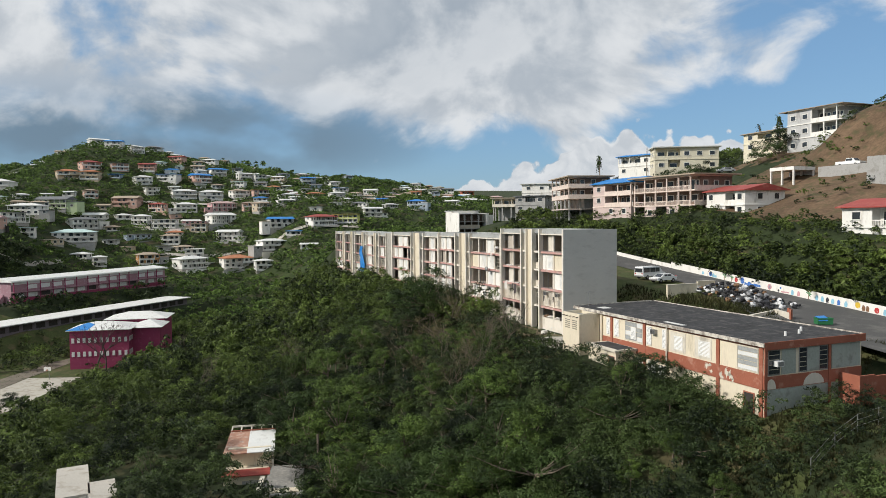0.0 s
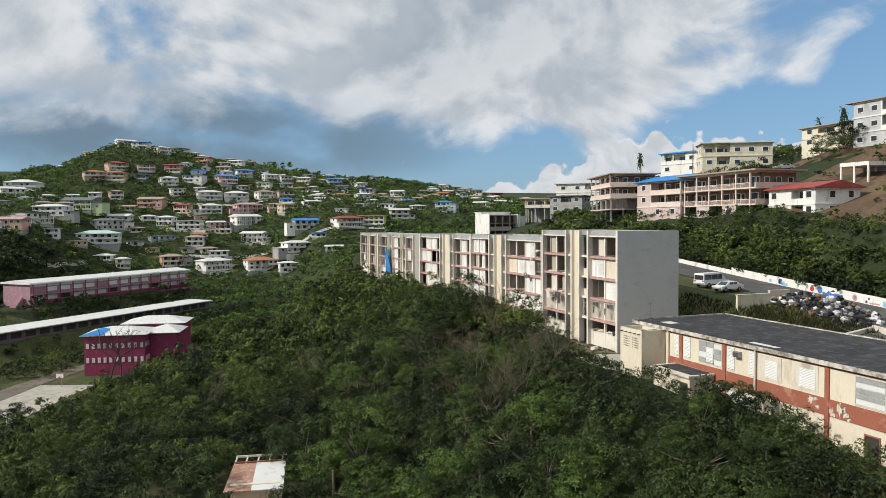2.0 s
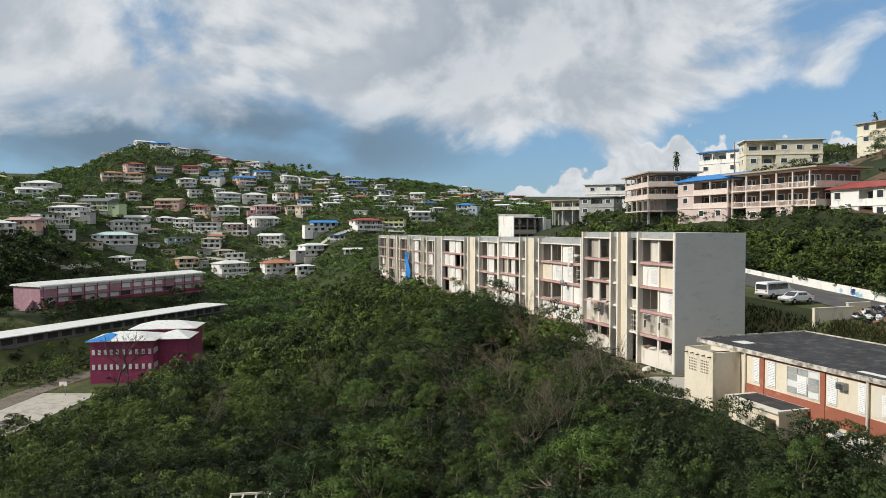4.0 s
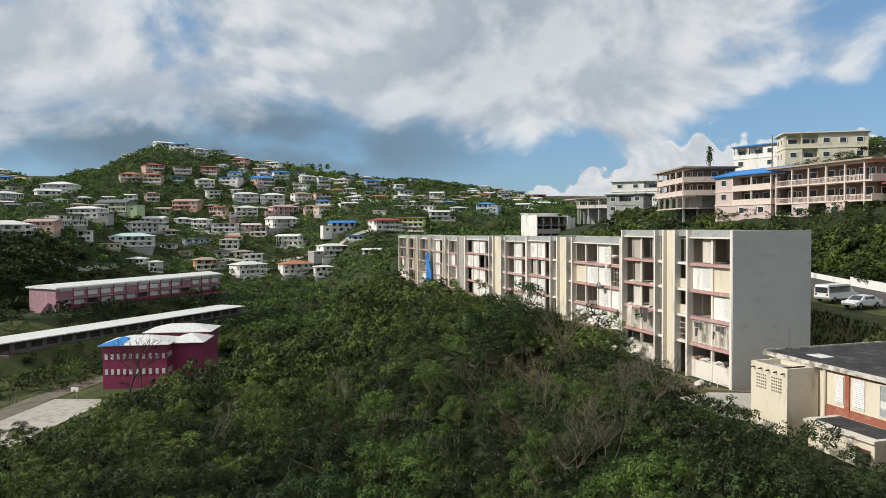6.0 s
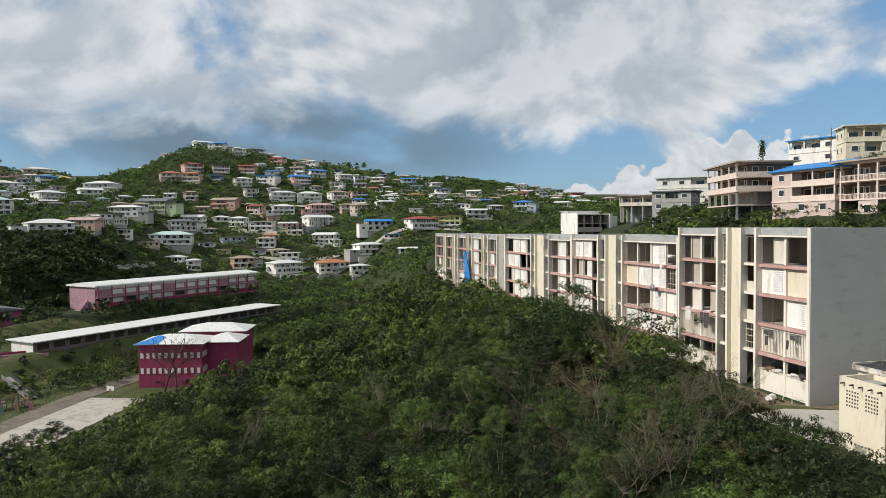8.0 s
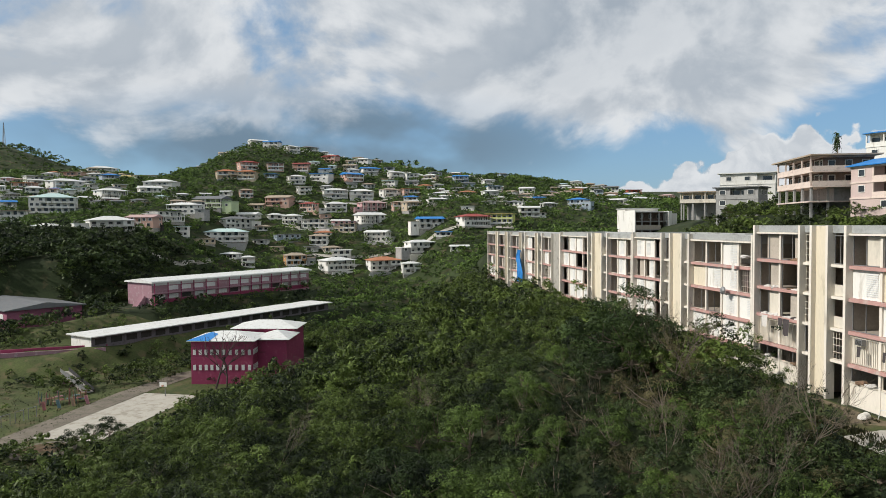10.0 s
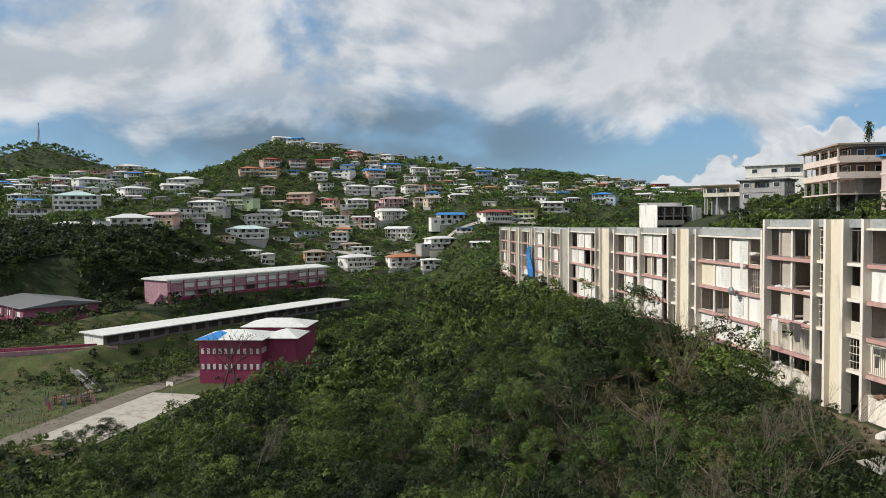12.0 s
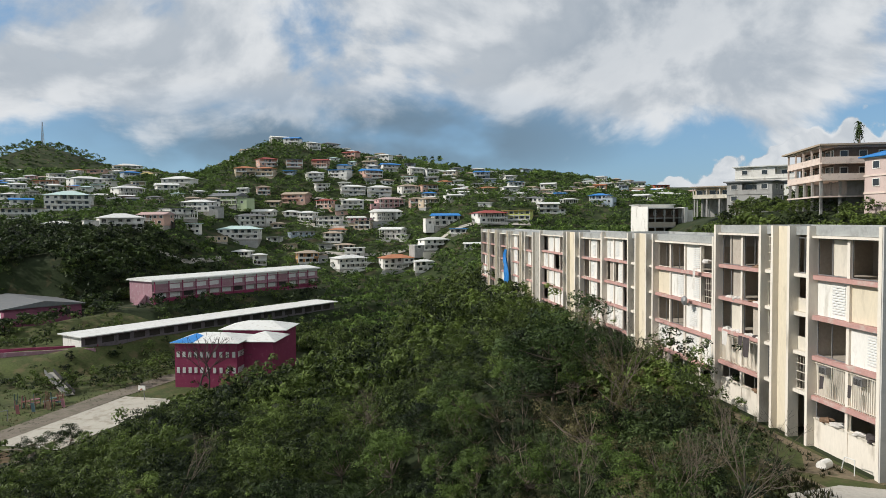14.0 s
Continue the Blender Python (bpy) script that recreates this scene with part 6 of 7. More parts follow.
# sheds below the camera's start
GREYROOF = mat("grey_plank_roof", (0.24, 0.23, 0.21), 0.9, 0.2, 0.8, 6, 0.4, (0.36, 0.34, 0.30), 0.4)
shed = thing("hillside_shack", "two-level cream shack with half rusted, half white sheet roof", "shack", pose(-42.5, 0, -12.8, 0, 0, -10))
part("upper_wall", Form().box(-2.6, 2.2, -2.2, 2.4, 0.4, 3.1), CREAM, shed)
part("lower_wall", Form().box(-2.9, 1.9, -5.4, -2.21, -3.5, 1.0), CREAM, shed)
f = Form()
part("rusted_roof", f.quad((-3.1, -3.2, 2.85), (-0.5, -3.2, 2.85), (-0.4, 2.2, 3.75), (-2.7, 2.2, 3.75)).quad((-3.1, -3.2, 2.75), (-2.7, 2.2, 3.65), (-0.4, 2.2, 3.65), (-0.5, -3.2, 2.75)).quad((-3.1, -3.2, 2.75), (-0.5, -3.2, 2.75), (-0.5, -3.2, 2.85), (-3.1, -3.2, 2.85)), RUST, shed, "rusted sheet roof half")
part("white_roof", Form().quad((-0.49, -3.2, 2.87), (2.6, -3.2, 2.87), (2.6, 2.2, 3.77), (-0.39, 2.2, 3.77)).quad((-0.49, -3.2, 2.77), (-0.39, 2.2, 3.67), (2.6, 2.2, 3.67), (2.6, -3.2, 2.77)).quad((-0.49, -3.2, 2.77), (2.6, -3.2, 2.77), (2.6, -3.2, 2.87), (-0.49, -3.2, 2.87)), SHEET, shed, "white sheet roof half")
for x in (-2.6, -1.5, -0.3, 0.9, 2.2):
    part("rafter", Form().box(x - 0.07, x + 0.07, 2.2, 4.4, 3.66, 3.82), PALE, shed)
part("ridge_board", Form().box(-2.7, 2.6, 2.22, 2.36, 3.78, 3.92), BRICKRED, shed)
part("back_board", Form().box(-2.7, 2.6, 4.3, 4.45, 3.7, 3.9), PALE, shed)
part("lower_roof", Form().box(-3.1, 2.1, -5.7, -3.6, 1.0, 1.12), SHEETRED, shed, "faded red sheet awning")
# dark sheet on the solid wall paints the unlit doorway
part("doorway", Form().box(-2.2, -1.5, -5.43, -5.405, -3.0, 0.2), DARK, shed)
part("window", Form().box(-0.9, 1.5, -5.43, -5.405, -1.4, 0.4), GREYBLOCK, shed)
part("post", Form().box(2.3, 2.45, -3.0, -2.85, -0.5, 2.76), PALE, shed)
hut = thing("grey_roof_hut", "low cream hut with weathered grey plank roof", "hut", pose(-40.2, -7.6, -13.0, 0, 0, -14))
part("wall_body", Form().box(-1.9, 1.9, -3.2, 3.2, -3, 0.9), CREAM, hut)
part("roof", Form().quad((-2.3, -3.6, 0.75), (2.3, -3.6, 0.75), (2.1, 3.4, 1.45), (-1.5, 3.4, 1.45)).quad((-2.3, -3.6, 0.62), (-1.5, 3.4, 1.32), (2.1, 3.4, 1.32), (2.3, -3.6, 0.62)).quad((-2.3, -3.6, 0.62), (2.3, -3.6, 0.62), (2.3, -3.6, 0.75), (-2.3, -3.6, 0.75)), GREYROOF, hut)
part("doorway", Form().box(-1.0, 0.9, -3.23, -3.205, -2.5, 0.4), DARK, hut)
part("parapet_board", Form().box(-2.5, -2.0, -3.4, 0.5, 0.9, 1.35), PALE, hut)
for x, y, l, w, nm in ((-61.0, -4.6, 9.0, 2.7, "long"), (-58.0, -8.4, 5.0, 2.2, "short")):
    s_ = thing("concrete_hut", f"{nm} white hut with flaking pale flat roof", "hut", pose(x, y, -12.6, 0, 0, 6), "pale roofed huts")
    part("wall_body", Form().box(-w / 2, w / 2, -l / 2, l / 2, -3, 2.4), WHITE, s_)
    part("roof", Form().box(-w / 2 - 0.15, w / 2 + 0.15, -l / 2 - 0.15, l / 2 + 0.15, 2.4, 2.6), PAD, s_, "flaking pale concrete roof")
pole = thing("utility_pole", "weathered wooden utility pole among the trees", "pole", pose(-36.2, -7.0, gz(-36.2, -7)))
part("shaft", Form().tube((0, 0, -1), (0, 0, 5.2), 0.15, 0.12, 8), BARK, pole)
# fence on the grass bank
fence = thing("wire_fence", "rusty wire fence with thin posts on the grass bank", "fence", pose(0, 0, 0))
fp = [(-7 + 3.2 * i, -46.5 + 0.55 * i, gz(-7 + 3.2 * i, -46.5 + 0.55 * i)) for i in range(9)]
for x, y, z in fp:
    part("post", Form().tube((x, y, z - 0.3), (x, y, z + 1.5), 0.04, 0.04, 6), METAL, fence)
for h in (0.5, 1.0, 1.45):
    f = Form()
    for a, b in zip(fp[:-1], fp[1:]):
        f.tube((a[0], a[1], a[2] + h), (b[0], b[1], b[2] + h), 0.016, 0.016, 4)
    part("wire", f, METAL, fence)
# roof aerial on the annex corner
aer = thing("roof_aerial", "thin metal aerial on the annex roof", "aerial", pose(-1.6, -8.9, 5.22))
part("mast", Form().tube((0, 0, 0), (0, 0, 1.9), 0.03, 0.02, 6), METAL, aer)
part("crossbar", Form().tube((-0.35, 0, 1.75), (0.35, 0.1, 1.85), 0.02, 0.02, 5), METAL, aer)
# things hanging from the block
dish = thing("satellite_dish", "dark satellite dish on the block front", "dish", pose(-0.3, 24.0, 7.9))
part("bowl", lump(4.0, 10, 6, 0.15), METAL, dish, "", Matrix.Diagonal((0.25, 0.42, 0.42, 1)))
part("arm", Form().tube((0, 0, -0.3), (0.5, 0, -0.5), 0.04, 0.04, 6), METAL, dish)
DEBRIS = [mat("torn_white_cloth", (0.60, 0.57, 0.53), 0.9, 0.15, 1, 5, 0.5), mat("dark_rag", (0.07, 0.06, 0.06), 0.9, 0.3, 1, 5, 0.5), mat("brown_junk", (0.22, 0.14, 0.09), 0.9, 0.3, 1, 5, 0.5)]
r = random.Random(8)
for lv, spots_ in ((8.82, ((13.2, 0), (14.2, 2), (16.3, 0), (17.6, 0))), (6.12, ((12.9, 0), (13.7, 1), (14.5, 0), (16.0, 0), (17.0, 0), (18.0, 0))), (1.99, ((1.2, 1), (2.2, 0), (4.2, 0), (5.2, 2), (13.4, 2), (17.5, 0))), (11.52, ((13.6, 2), (21.5, 0)))):
    for y, k in spots_:
        d_ = thing("debris_heap", "torn cloth and broken fittings heaped in an opening", "debris", pose(0.62, y, lv + 0.08))
        part("lump", lump(y, 9, 5, 0.8), DEBRIS[k], d_, "", Matrix.Diagonal((r.uniform(0.25, 0.4), r.uniform(0.3, 0.6), r.uniform(0.12, 0.26), 1)))
for y, z0, z1, w, k in ((13.6, 4.6, 6.2, 0.5, 1), (16.8, 5.0, 6.2, 0.5, 0), (14.4, 5.3, 6.2, 0.35, 1), (22.2, 9.0, 11.0, 0.3, 0), (4.6, 4.2, 5.2, 0.25, 1), (2.0, 4.4, 5.2, 0.2, 1)):
    c_ = thing("hanging_cloth", "torn cloth hanging from a balcony", "cloth", pose(-0.28, y, 0))
    f = Form()
    for i in range(5):
        a, b = -w + 2 * w * i / 5, -w + 2 * w * (i + 1) / 5
        la, lb = z0 + 0.5 * abs(noise.noise(Vector((y, a, 0)))), z0 + 0.5 * abs(noise.noise(Vector((y, b, 0))))
        f.quad((0.04 * (i % 2), a, z1), (0.04 * ((i + 1) % 2), b, z1), (0.04 * ((i + 1) % 2) - 0.05, b * 0.8, lb), (0.04 * (i % 2) - 0.05, a * 0.8, la))
    part("cloth", f, DEBRIS[k], c_)
tb = thing("hanging_tarpaulin", "bright blue tarpaulin hanging down the block front", "tarpaulin", pose(-0.65, 102.6, 0))
f = Form()
for i in range(6):
    for j in range(6):
        def q_(u, v):
            wide = 1.2 + 0.9 * (v / 6)
            return (-0.25 * math.sin(u * 2.1 + v) - 0.1, (u / 6 - 0.5) * 2 * wide + 0.3 * math.sin(v * 1.3), 9.4 - v * 1.15 + 0.5 * noise.noise(Vector((u, v, 1))))
        f.quad(q_(i, j), q_(i + 1, j), q_(i + 1, j + 1), q_(i, j + 1))
part("sheet", f, TARP, tb)
drum = thing("water_drum", "dented white drum lying by the block", "drum", pose(-1.4, 2.6, 0.15, 0, 90, 30))
part("shell", Form().tube((0, 0, -0.45), (0, 0, 0.45), 0.32, 0.32, 12), WHITE, drum)
chair = thing("metal_frame", "bent white metal frame on the ground", "frame", pose(-0.7, 0.9, -0.25))
part("bar", Form().tube((0, 0, 0), (0.1, 0.1, 1.2), 0.03, 0.03, 5).tube((0.1, 0.1, 1.2), (0.1, 1.0, 1.1), 0.03, 0.03, 5).tube((0.1, 1.0, 1.1), (0, 1.2, 0), 0.03, 0.03, 5), LOUVRE, chair)
# mast on the far hill
mast = thing("radio_mast", "thin lattice radio mast on the far hilltop", "mast", pose(-627, 1367, gz(-627, 1367)))
for k in range(3):
    a = 2 * math.pi * k / 3
    part("leg", Form().tube((3.2 * math.cos(a), 3.2 * math.sin(a), -2), (0.5 * math.cos(a), 0.5 * math.sin(a), 44), 0.42, 0.3, 5), METAL, mast)
f = Form()
for j in range(9):
    rr = 3.2 - 2.7 * j / 9
    for k in range(3):
        a, b = 2 * math.pi * k / 3, 2 * math.pi * (k + 1) / 3
        f.tube((rr * math.cos(a), rr * math.sin(a), j * 4.9), (rr * 0.88 * math.cos(b), rr * 0.88 * math.sin(b), j * 4.9 + 4.2), 0.22, 0.22, 4)
tagged(part("bracing", f, METAL, mast), kind="stuff")

# ---- trees ----
def leaf_cloud(rng, lobes, per, size, squash=0.8):
    """Pointed leaves on the outside of a heap of lobes: vertices (n, 3, 3)."""
    out = []
    for cx, cy, cz, r in lobes:
        n = max(8, int(per * r * r))
        d = rng.normal(size=(n, 3))
        d /= np.linalg.norm(d, axis=1)[:, None]
        d[:, 2] = np.where(d[:, 2] < -0.35, -d[:, 2], d[:, 2])
        rad = r * (0.62 + 0.5 * rng.random(n) ** 1.5)
        c = np.array([cx, cy, cz]) + d * rad[:, None] * (1, 1, squash)
        nrm = d + 0.45 * rng.normal(size=(n, 3)) + (0, 0, 0.25)
        nrm /= np.linalg.norm(nrm, axis=1)[:, None]
        t = np.cross(nrm, rng.normal(size=(n, 3)))
        t /= np.linalg.norm(t, axis=1)[:, None]
        b = np.cross(nrm, t)
        s = size * (0.5 + 1.0 * rng.random(n))[:, None]
        out.append(np.stack([c - t * s * 0.9 - b * s * 0.42, c - t * s * 0.75 + b * s * 0.5, c + t * s * 1.25 - nrm * s * 0.2], 1))
    return np.concatenate(out)


def leaf_mesh(name, q, material):
    me = bpy.data.meshes.new(name)
    n = len(q)
    me.vertices.add(3 * n)
    me.vertices.foreach_set("co", q.reshape(-1).astype(np.float32))
    me.loops.add(3 * n)
    me.loops.foreach_set("vertex_index", np.arange(3 * n, dtype=np.int32))
    me.polygons.add(n)
    me.polygons.foreach_set("loop_start", np.arange(0, 3 * n, 3, dtype=np.int32))
    me.update(calc_edges=True)
    me.materials.append(material)
    return me


def crown_lobes(rng, w, h, z0, n, small=0.085):
    """Clumps of leaves over the outside of an uneven crown, with gaps between them."""
    tops = [(rng.normal() * w * 0.17, rng.normal() * w * 0.17, 0.42 + 0.2 * rng.random(), 0.30 + 0.12 * rng.random()) for _ in range(4)]
    out = []
    for k in range(n):
        tx, ty, tz, tr = tops[k % 4]
        d = rng.normal(size=3)
        d[2] = abs(d[2]) * 0.9 - 0.25
        d /= np.linalg.norm(d)
        q = 0.72 + 0.36 * rng.random()
        out.append((tx + d[0] * w * tr * q, ty + d[1] * w * tr * q, z0 + h * (tz + d[2] * tr * 1.25 * q), w * small * (0.7 + 0.8 * rng.random())))
    return out


def limbs(rng, h, lobes, r0=0.13):
    f = Form()
    fork = (rng.normal() * 0.25, rng.normal() * 0.25, h * 0.38)
    f.tube((0, 0, -0.8), fork, r0, r0 * 0.72, 7)
    for cx, cy, cz, r in lobes[:12]:
        mid = ((fork[0] + cx) / 2 + rng.normal() * 0.12, (fork[1] + cy) / 2 + rng.normal() * 0.12, (fork[2] + cz) / 2 - 0.15)
        f.tube(fork, mid, r0 * 0.5, r0 * 0.33, 5)
        f.tube(mid, (cx, cy, cz), r0 * 0.33, r0 * 0.1, 5)
    return f


def make_tree(seed, h, w, material, n=36, per=230, size=0.135, small=0.085):
    rng = np.random.default_rng(seed)
    lobes = crown_lobes(rng, w, h * 0.8, h * 0.12, n, small)
    return limbs(rng, h, lobes).mesh("trunk", BARK), leaf_mesh("crown", leaf_cloud(rng, lobes, per, size), material)


KINDS = [make_tree(s, h, w, m, n, p, z, q) for s, h, w, m, n, p, z, q in (
    (1, 5.0, 5.0, LEAF, 38, 360, 0.079, 0.105), (2, 5.8, 4.6, LEAF, 36, 370, 0.076, 0.11), (3, 4.2, 5.2, LEAF_DARK, 40, 360, 0.079, 0.10), (4, 6.4, 4.4, LEAF, 34, 370, 0.076, 0.11),
    (5, 4.8, 4.6, LEAF_DRY, 34, 330, 0.060, 0.085), (6, 5.2, 5.6, LEAF_DARK, 42, 340, 0.081, 0.10), (7, 3.6, 4.0, LEAF, 32, 430, 0.072, 0.11), (8, 5.6, 5.0, LEAF_DRY, 30, 280, 0.056, 0.085))]


def branching(rng, p, d, length, r, depth, f):
    q = p + d * length
    f.tube(p, q, r, r * 0.68, 5 if r > 0.03 else 3)
    if depth == 0:
        return
    for k in range(2 if rng.random() < 0.55 else 3):
        nd = (d + Vector((rng.gauss(0, 0.36), rng.gauss(0, 0.36), rng.gauss(0.12, 0.28)))).normalized()
        branching(rng, q, nd, length * rng.uniform(0.6, 0.9), r * 0.64, depth - 1, f)


def bare_mesh(seed, h, r, depth, material, name="bare_tree"):
    f = Form()
    rng = random.Random(seed)
    branching(rng, Vector((0, 0, -0.5)), Vector((rng.gauss(0, 0.15), rng.gauss(0, 0.15), 1)).normalized(), h * 0.36, r, depth, f)
    return f.mesh(name, material)


def blocked(x, y):
    """Where no tree stands: buildings, paving, road, sports ground."""
    if -3.4 < x < 11 and -7 < y < 140 or -8.5 < x < 10.5 and -40.5 < y < -6:
        return True
    if -10.0 < x < 0 and -9 < y < 8 or -10 < x and y < -36 and x < 9:
        return True
    if 8 < x < float(wall_x(y)) + 1.0 and -90 < y < 95:
        return True
    if x < -62 and (y - 80) + 1.2 * (-60 - x) > 26 and y < 160:
        return True
    if -80 < x < -44 and 138 < y < 178 or x < -64 and 160 < y < 178:
        return True
    if abs(x + 42) < 4.5 and -13 < y < 7 or abs(x + 60) < 4.5 and -13 < y < 3:
        return True
    return False


def on_school(x, y):
    """Inside, or close to, one of the school buildings of the upper benches."""
    for (ox, oy, turn, x0, x1, y0, y1) in ((-108.8, 224.7, 47.3, -8, 98, -5, 18), (-110.8, 175.0, 48.3, -4, 106, -4, 13), (-149.5, 227.0, -49, -22, 22, -16, 15), (-152, 166, 10, -2, 48, -2, 6)):
        c, s = math.cos(radians(turn)), math.sin(radians(turn))
        u, v = (x - ox) * c + (y - oy) * s, -(x - ox) * s + (y - oy) * c
        if x0 < u < x1 and y0 < v < y1:
            return True
    return False


rng = random.Random(5)
spots = []
for gy_ in np.arange(-66, 215, 3.1):
    for gx_ in np.arange(-92, 6, 3.1):
        x, y = gx_ + rng.uniform(-1.4, 1.4), gy_ + rng.uniform(-1.4, 1.4)
        if not blocked(x, y) and not on_school(x, y) and not (y > 150 and x < -62):
            spots.append((x, y))


def near_key(s):
    return math.hypot(s[0] + 23, max(0.0, -44 - s[1], s[1] - 20) * 0.9)


def plant(kind, x, y, s, label, squat=1.0, group="slope trees"):
    t = new("broadleaf_tree", KINDS[kind][0])
    t.matrix_basis = Matrix.Translation((x, y, gz(x, y) - 0.2)) @ Matrix.Rotation(rng.uniform(0, 6.28), 4, "Z") @ Matrix.Diagonal((s * rng.uniform(0.9, 1.1), s, s * squat, 1))
    tagged(t, label, "tree", group)
    part("crown", KINDS[kind][1], None, t)
    return t


spots.sort(key=near_key)
for x, y in spots[:300]:
    dry = -19 < x < -6 and -8 < y < 30 and noise.noise(Vector((x * 0.11, y * 0.11, 2))) > -0.18
    k = rng.choice((4, 4, 7, 0)) if dry else rng.choice((2, 2, 5, 5, 0, 5, 6) if x < -34 or y < -16 and x < -14 else (0, 0, 1, 1, 2, 3, 5, 6, 6))
    s = rng.choice((0.5, 0.7, 0.9, 1.1, 1.4)) * (0.46 if x > -17 and y < 3 else 0.8 if x < -48 else 1.0)
    s = rng.uniform(0.7, 1.0) if -15.5 < x < -8 and 9 < y < 42 else s
    if dry:
        s = rng.uniform(0.6, 0.9)
    if -48 < x < -37 and -34 < y < -12:
        s = min(s, 0.5)
    plant(k, x, y, s, "storm-thinned olive-brown broadleaf tree on the slope" if k in (4, 7) else "dense green broadleaf tree growing on the slope", rng.uniform(0.85, 1.1))
for k, x, y, s in ((5, -10.4, 26.0, 1.85), (2, -12.8, 24.2, 1.5), (5, -8.6, 23.4, 1.25), (5, -11.2, 30.5, 1.4), (4, -8.2, 18.5, 1.2), (4, -9.5, 14.0, 1.0), (3, -9.5, -26.5, 0.75), (2, -11.5, -29, 0.9), (2, -7.5, -31.5, 0.8), (0, -6.8, -25.5, 0.62), (6, -6.2, -34.0, 0.55), (2, -10.5, -36.5, 0.9), (4, -13.5, 12, 1.2), (2, 77, 63, 1.3), (5, 78.5, 60, 1.1), (2, 91, 47.5, 1.2), (5, 92, 45, 1.4), (2, 87, 43, 1.1), (5, 84, 46, 0.9), (2, 86, 84, 1.2), (2, -87.2, 97.6, 1.15), (5, -84.2, 99.4, 0.9), (6, -90.2, 96.0, 0.75)):
    plant(k, x, y, s, "dark tree at the edge of the basketball court" if x < -80 else "taller leafy tree close to the derelict block" if x < 0 else "dark dense tree between the houses on the slope")

BARE = [bare_mesh(s, 5.5, 0.075, 6, DEADBARK) for s in (1, 2, 3)] + [bare_mesh(s, 4.6, 0.055, 6, DEADBARK) for s in (4, 5)]
r = random.Random(31)
for i in range(44):
    if i < 15:
        x, y = r.uniform(-18, -6.5), r.uniform(-8, 34)
    else:
        x, y = r.uniform(-70, -8), r.uniform(-35, 130)
    if blocked(x, y):
        continue
    t = new("bare_tree", BARE[i % 5])
    s = r.uniform(0.85, 1.3) if i < 15 else r.uniform(0.8, 1.1)
    t.matrix_basis = Matrix.Translation((x, y, gz(x, y))) @ Matrix.Rotation(r.uniform(0, 6.28), 4, "Z") @ Matrix.Rotation(r.gauss(0, 0.22), 4, "X") @ Matrix.Diagonal((s, s, s * 1.1, 1))
    tagged(t, "leafless storm-broken tree with pale bare branches", "tree", "bare trees")
DARKWOOD = mat("dark_wet_wood", (0.06, 0.045, 0.04), 0.9, 0.3, 2.0, 12, 0.5)
for x, y, s, lean in ((-70.6, 140.6, 3.0, 0.16), (-67.9, 139.2, 2.6, -0.2)):
    t = new("bare_tree", bare_mesh(int(-x), 5.0, 0.11, 5, DARKWOOD))
    t.matrix_basis = Matrix.Translation((x, y, gz(x, y))) @ Matrix.Rotation(lean, 4, "Y") @ Matrix.Scale(s, 4)
    tagged(t, "dark leafless tree standing before the magenta school", "tree", "bare trees")


def palm(x, y, z, h, n, label, leafm):
    ob = thing("palm_tree", label, "palm", pose(x, y, z), "palms")
    f = Form()
    pts = [Vector((0.25 * math.sin(k * 0.5), 0.1 * k / 6, h * k / 6 - 0.5 * (k == 0))) for k in range(7)]
    for k in range(6):
        f.tube(pts[k], pts[k + 1], 0.2 - 0.012 * k, 0.19 - 0.012 * k, 7)
    part("trunk", f, BARK, ob)
    rr = np.random.default_rng(int(h * 10 + n))
    q = []
    for k in range(n):
        a, up = 6.283 * k / n + rr.random(), rr.uniform(-1.4, 1.3)
        prev = np.array(pts[-1]) - (0, 0, 2.4 * rr.random() ** 1.5)
        dirv = np.array([math.cos(a), math.sin(a), up])
        for j in range(7):
            nxt = prev + dirv * 0.28
            dirv = dirv * (0.80, 0.80, 1) + (0, 0, -0.26)
            side = np.cross(dirv, (0, 0, 1))
            side = side / (np.linalg.norm(side) + 1e-6)
            for sgn in (-1, 1):
                q.append([prev, nxt, (prev + nxt) / 2 + side * sgn * 0.45 * (1 - j / 9) + (0, 0, -0.16)])
            prev = nxt
    part("crown", leaf_mesh("crown", np.array(q), leafm), None, ob)


palm(80.6, 108.0, gz(80.6, 108.0), 36.4 - gz(80.6, 108.0), 30, "wind-stripped palm with ragged dark crown", LEAF_DARK)
snag = thing("utility_pole", "thin bare pole standing above the hillside houses", "pole", pose(86.8, 92.0, gz(86.8, 92.0)))
part("shaft", Form().tube((0, 0, -1), (0.15, 0, 38.0 - gz(86.8, 92.0)), 0.16, 0.1, 7), BARK, snag)
palm(93, 48, gz(93, 48), 9.5, 20, "palm with thin crown behind the houses", LEAF_DARK)
palm(101, 62, gz(101, 62), 8.0, 10, "palm with thin crown behind the houses", LEAF_DARK)


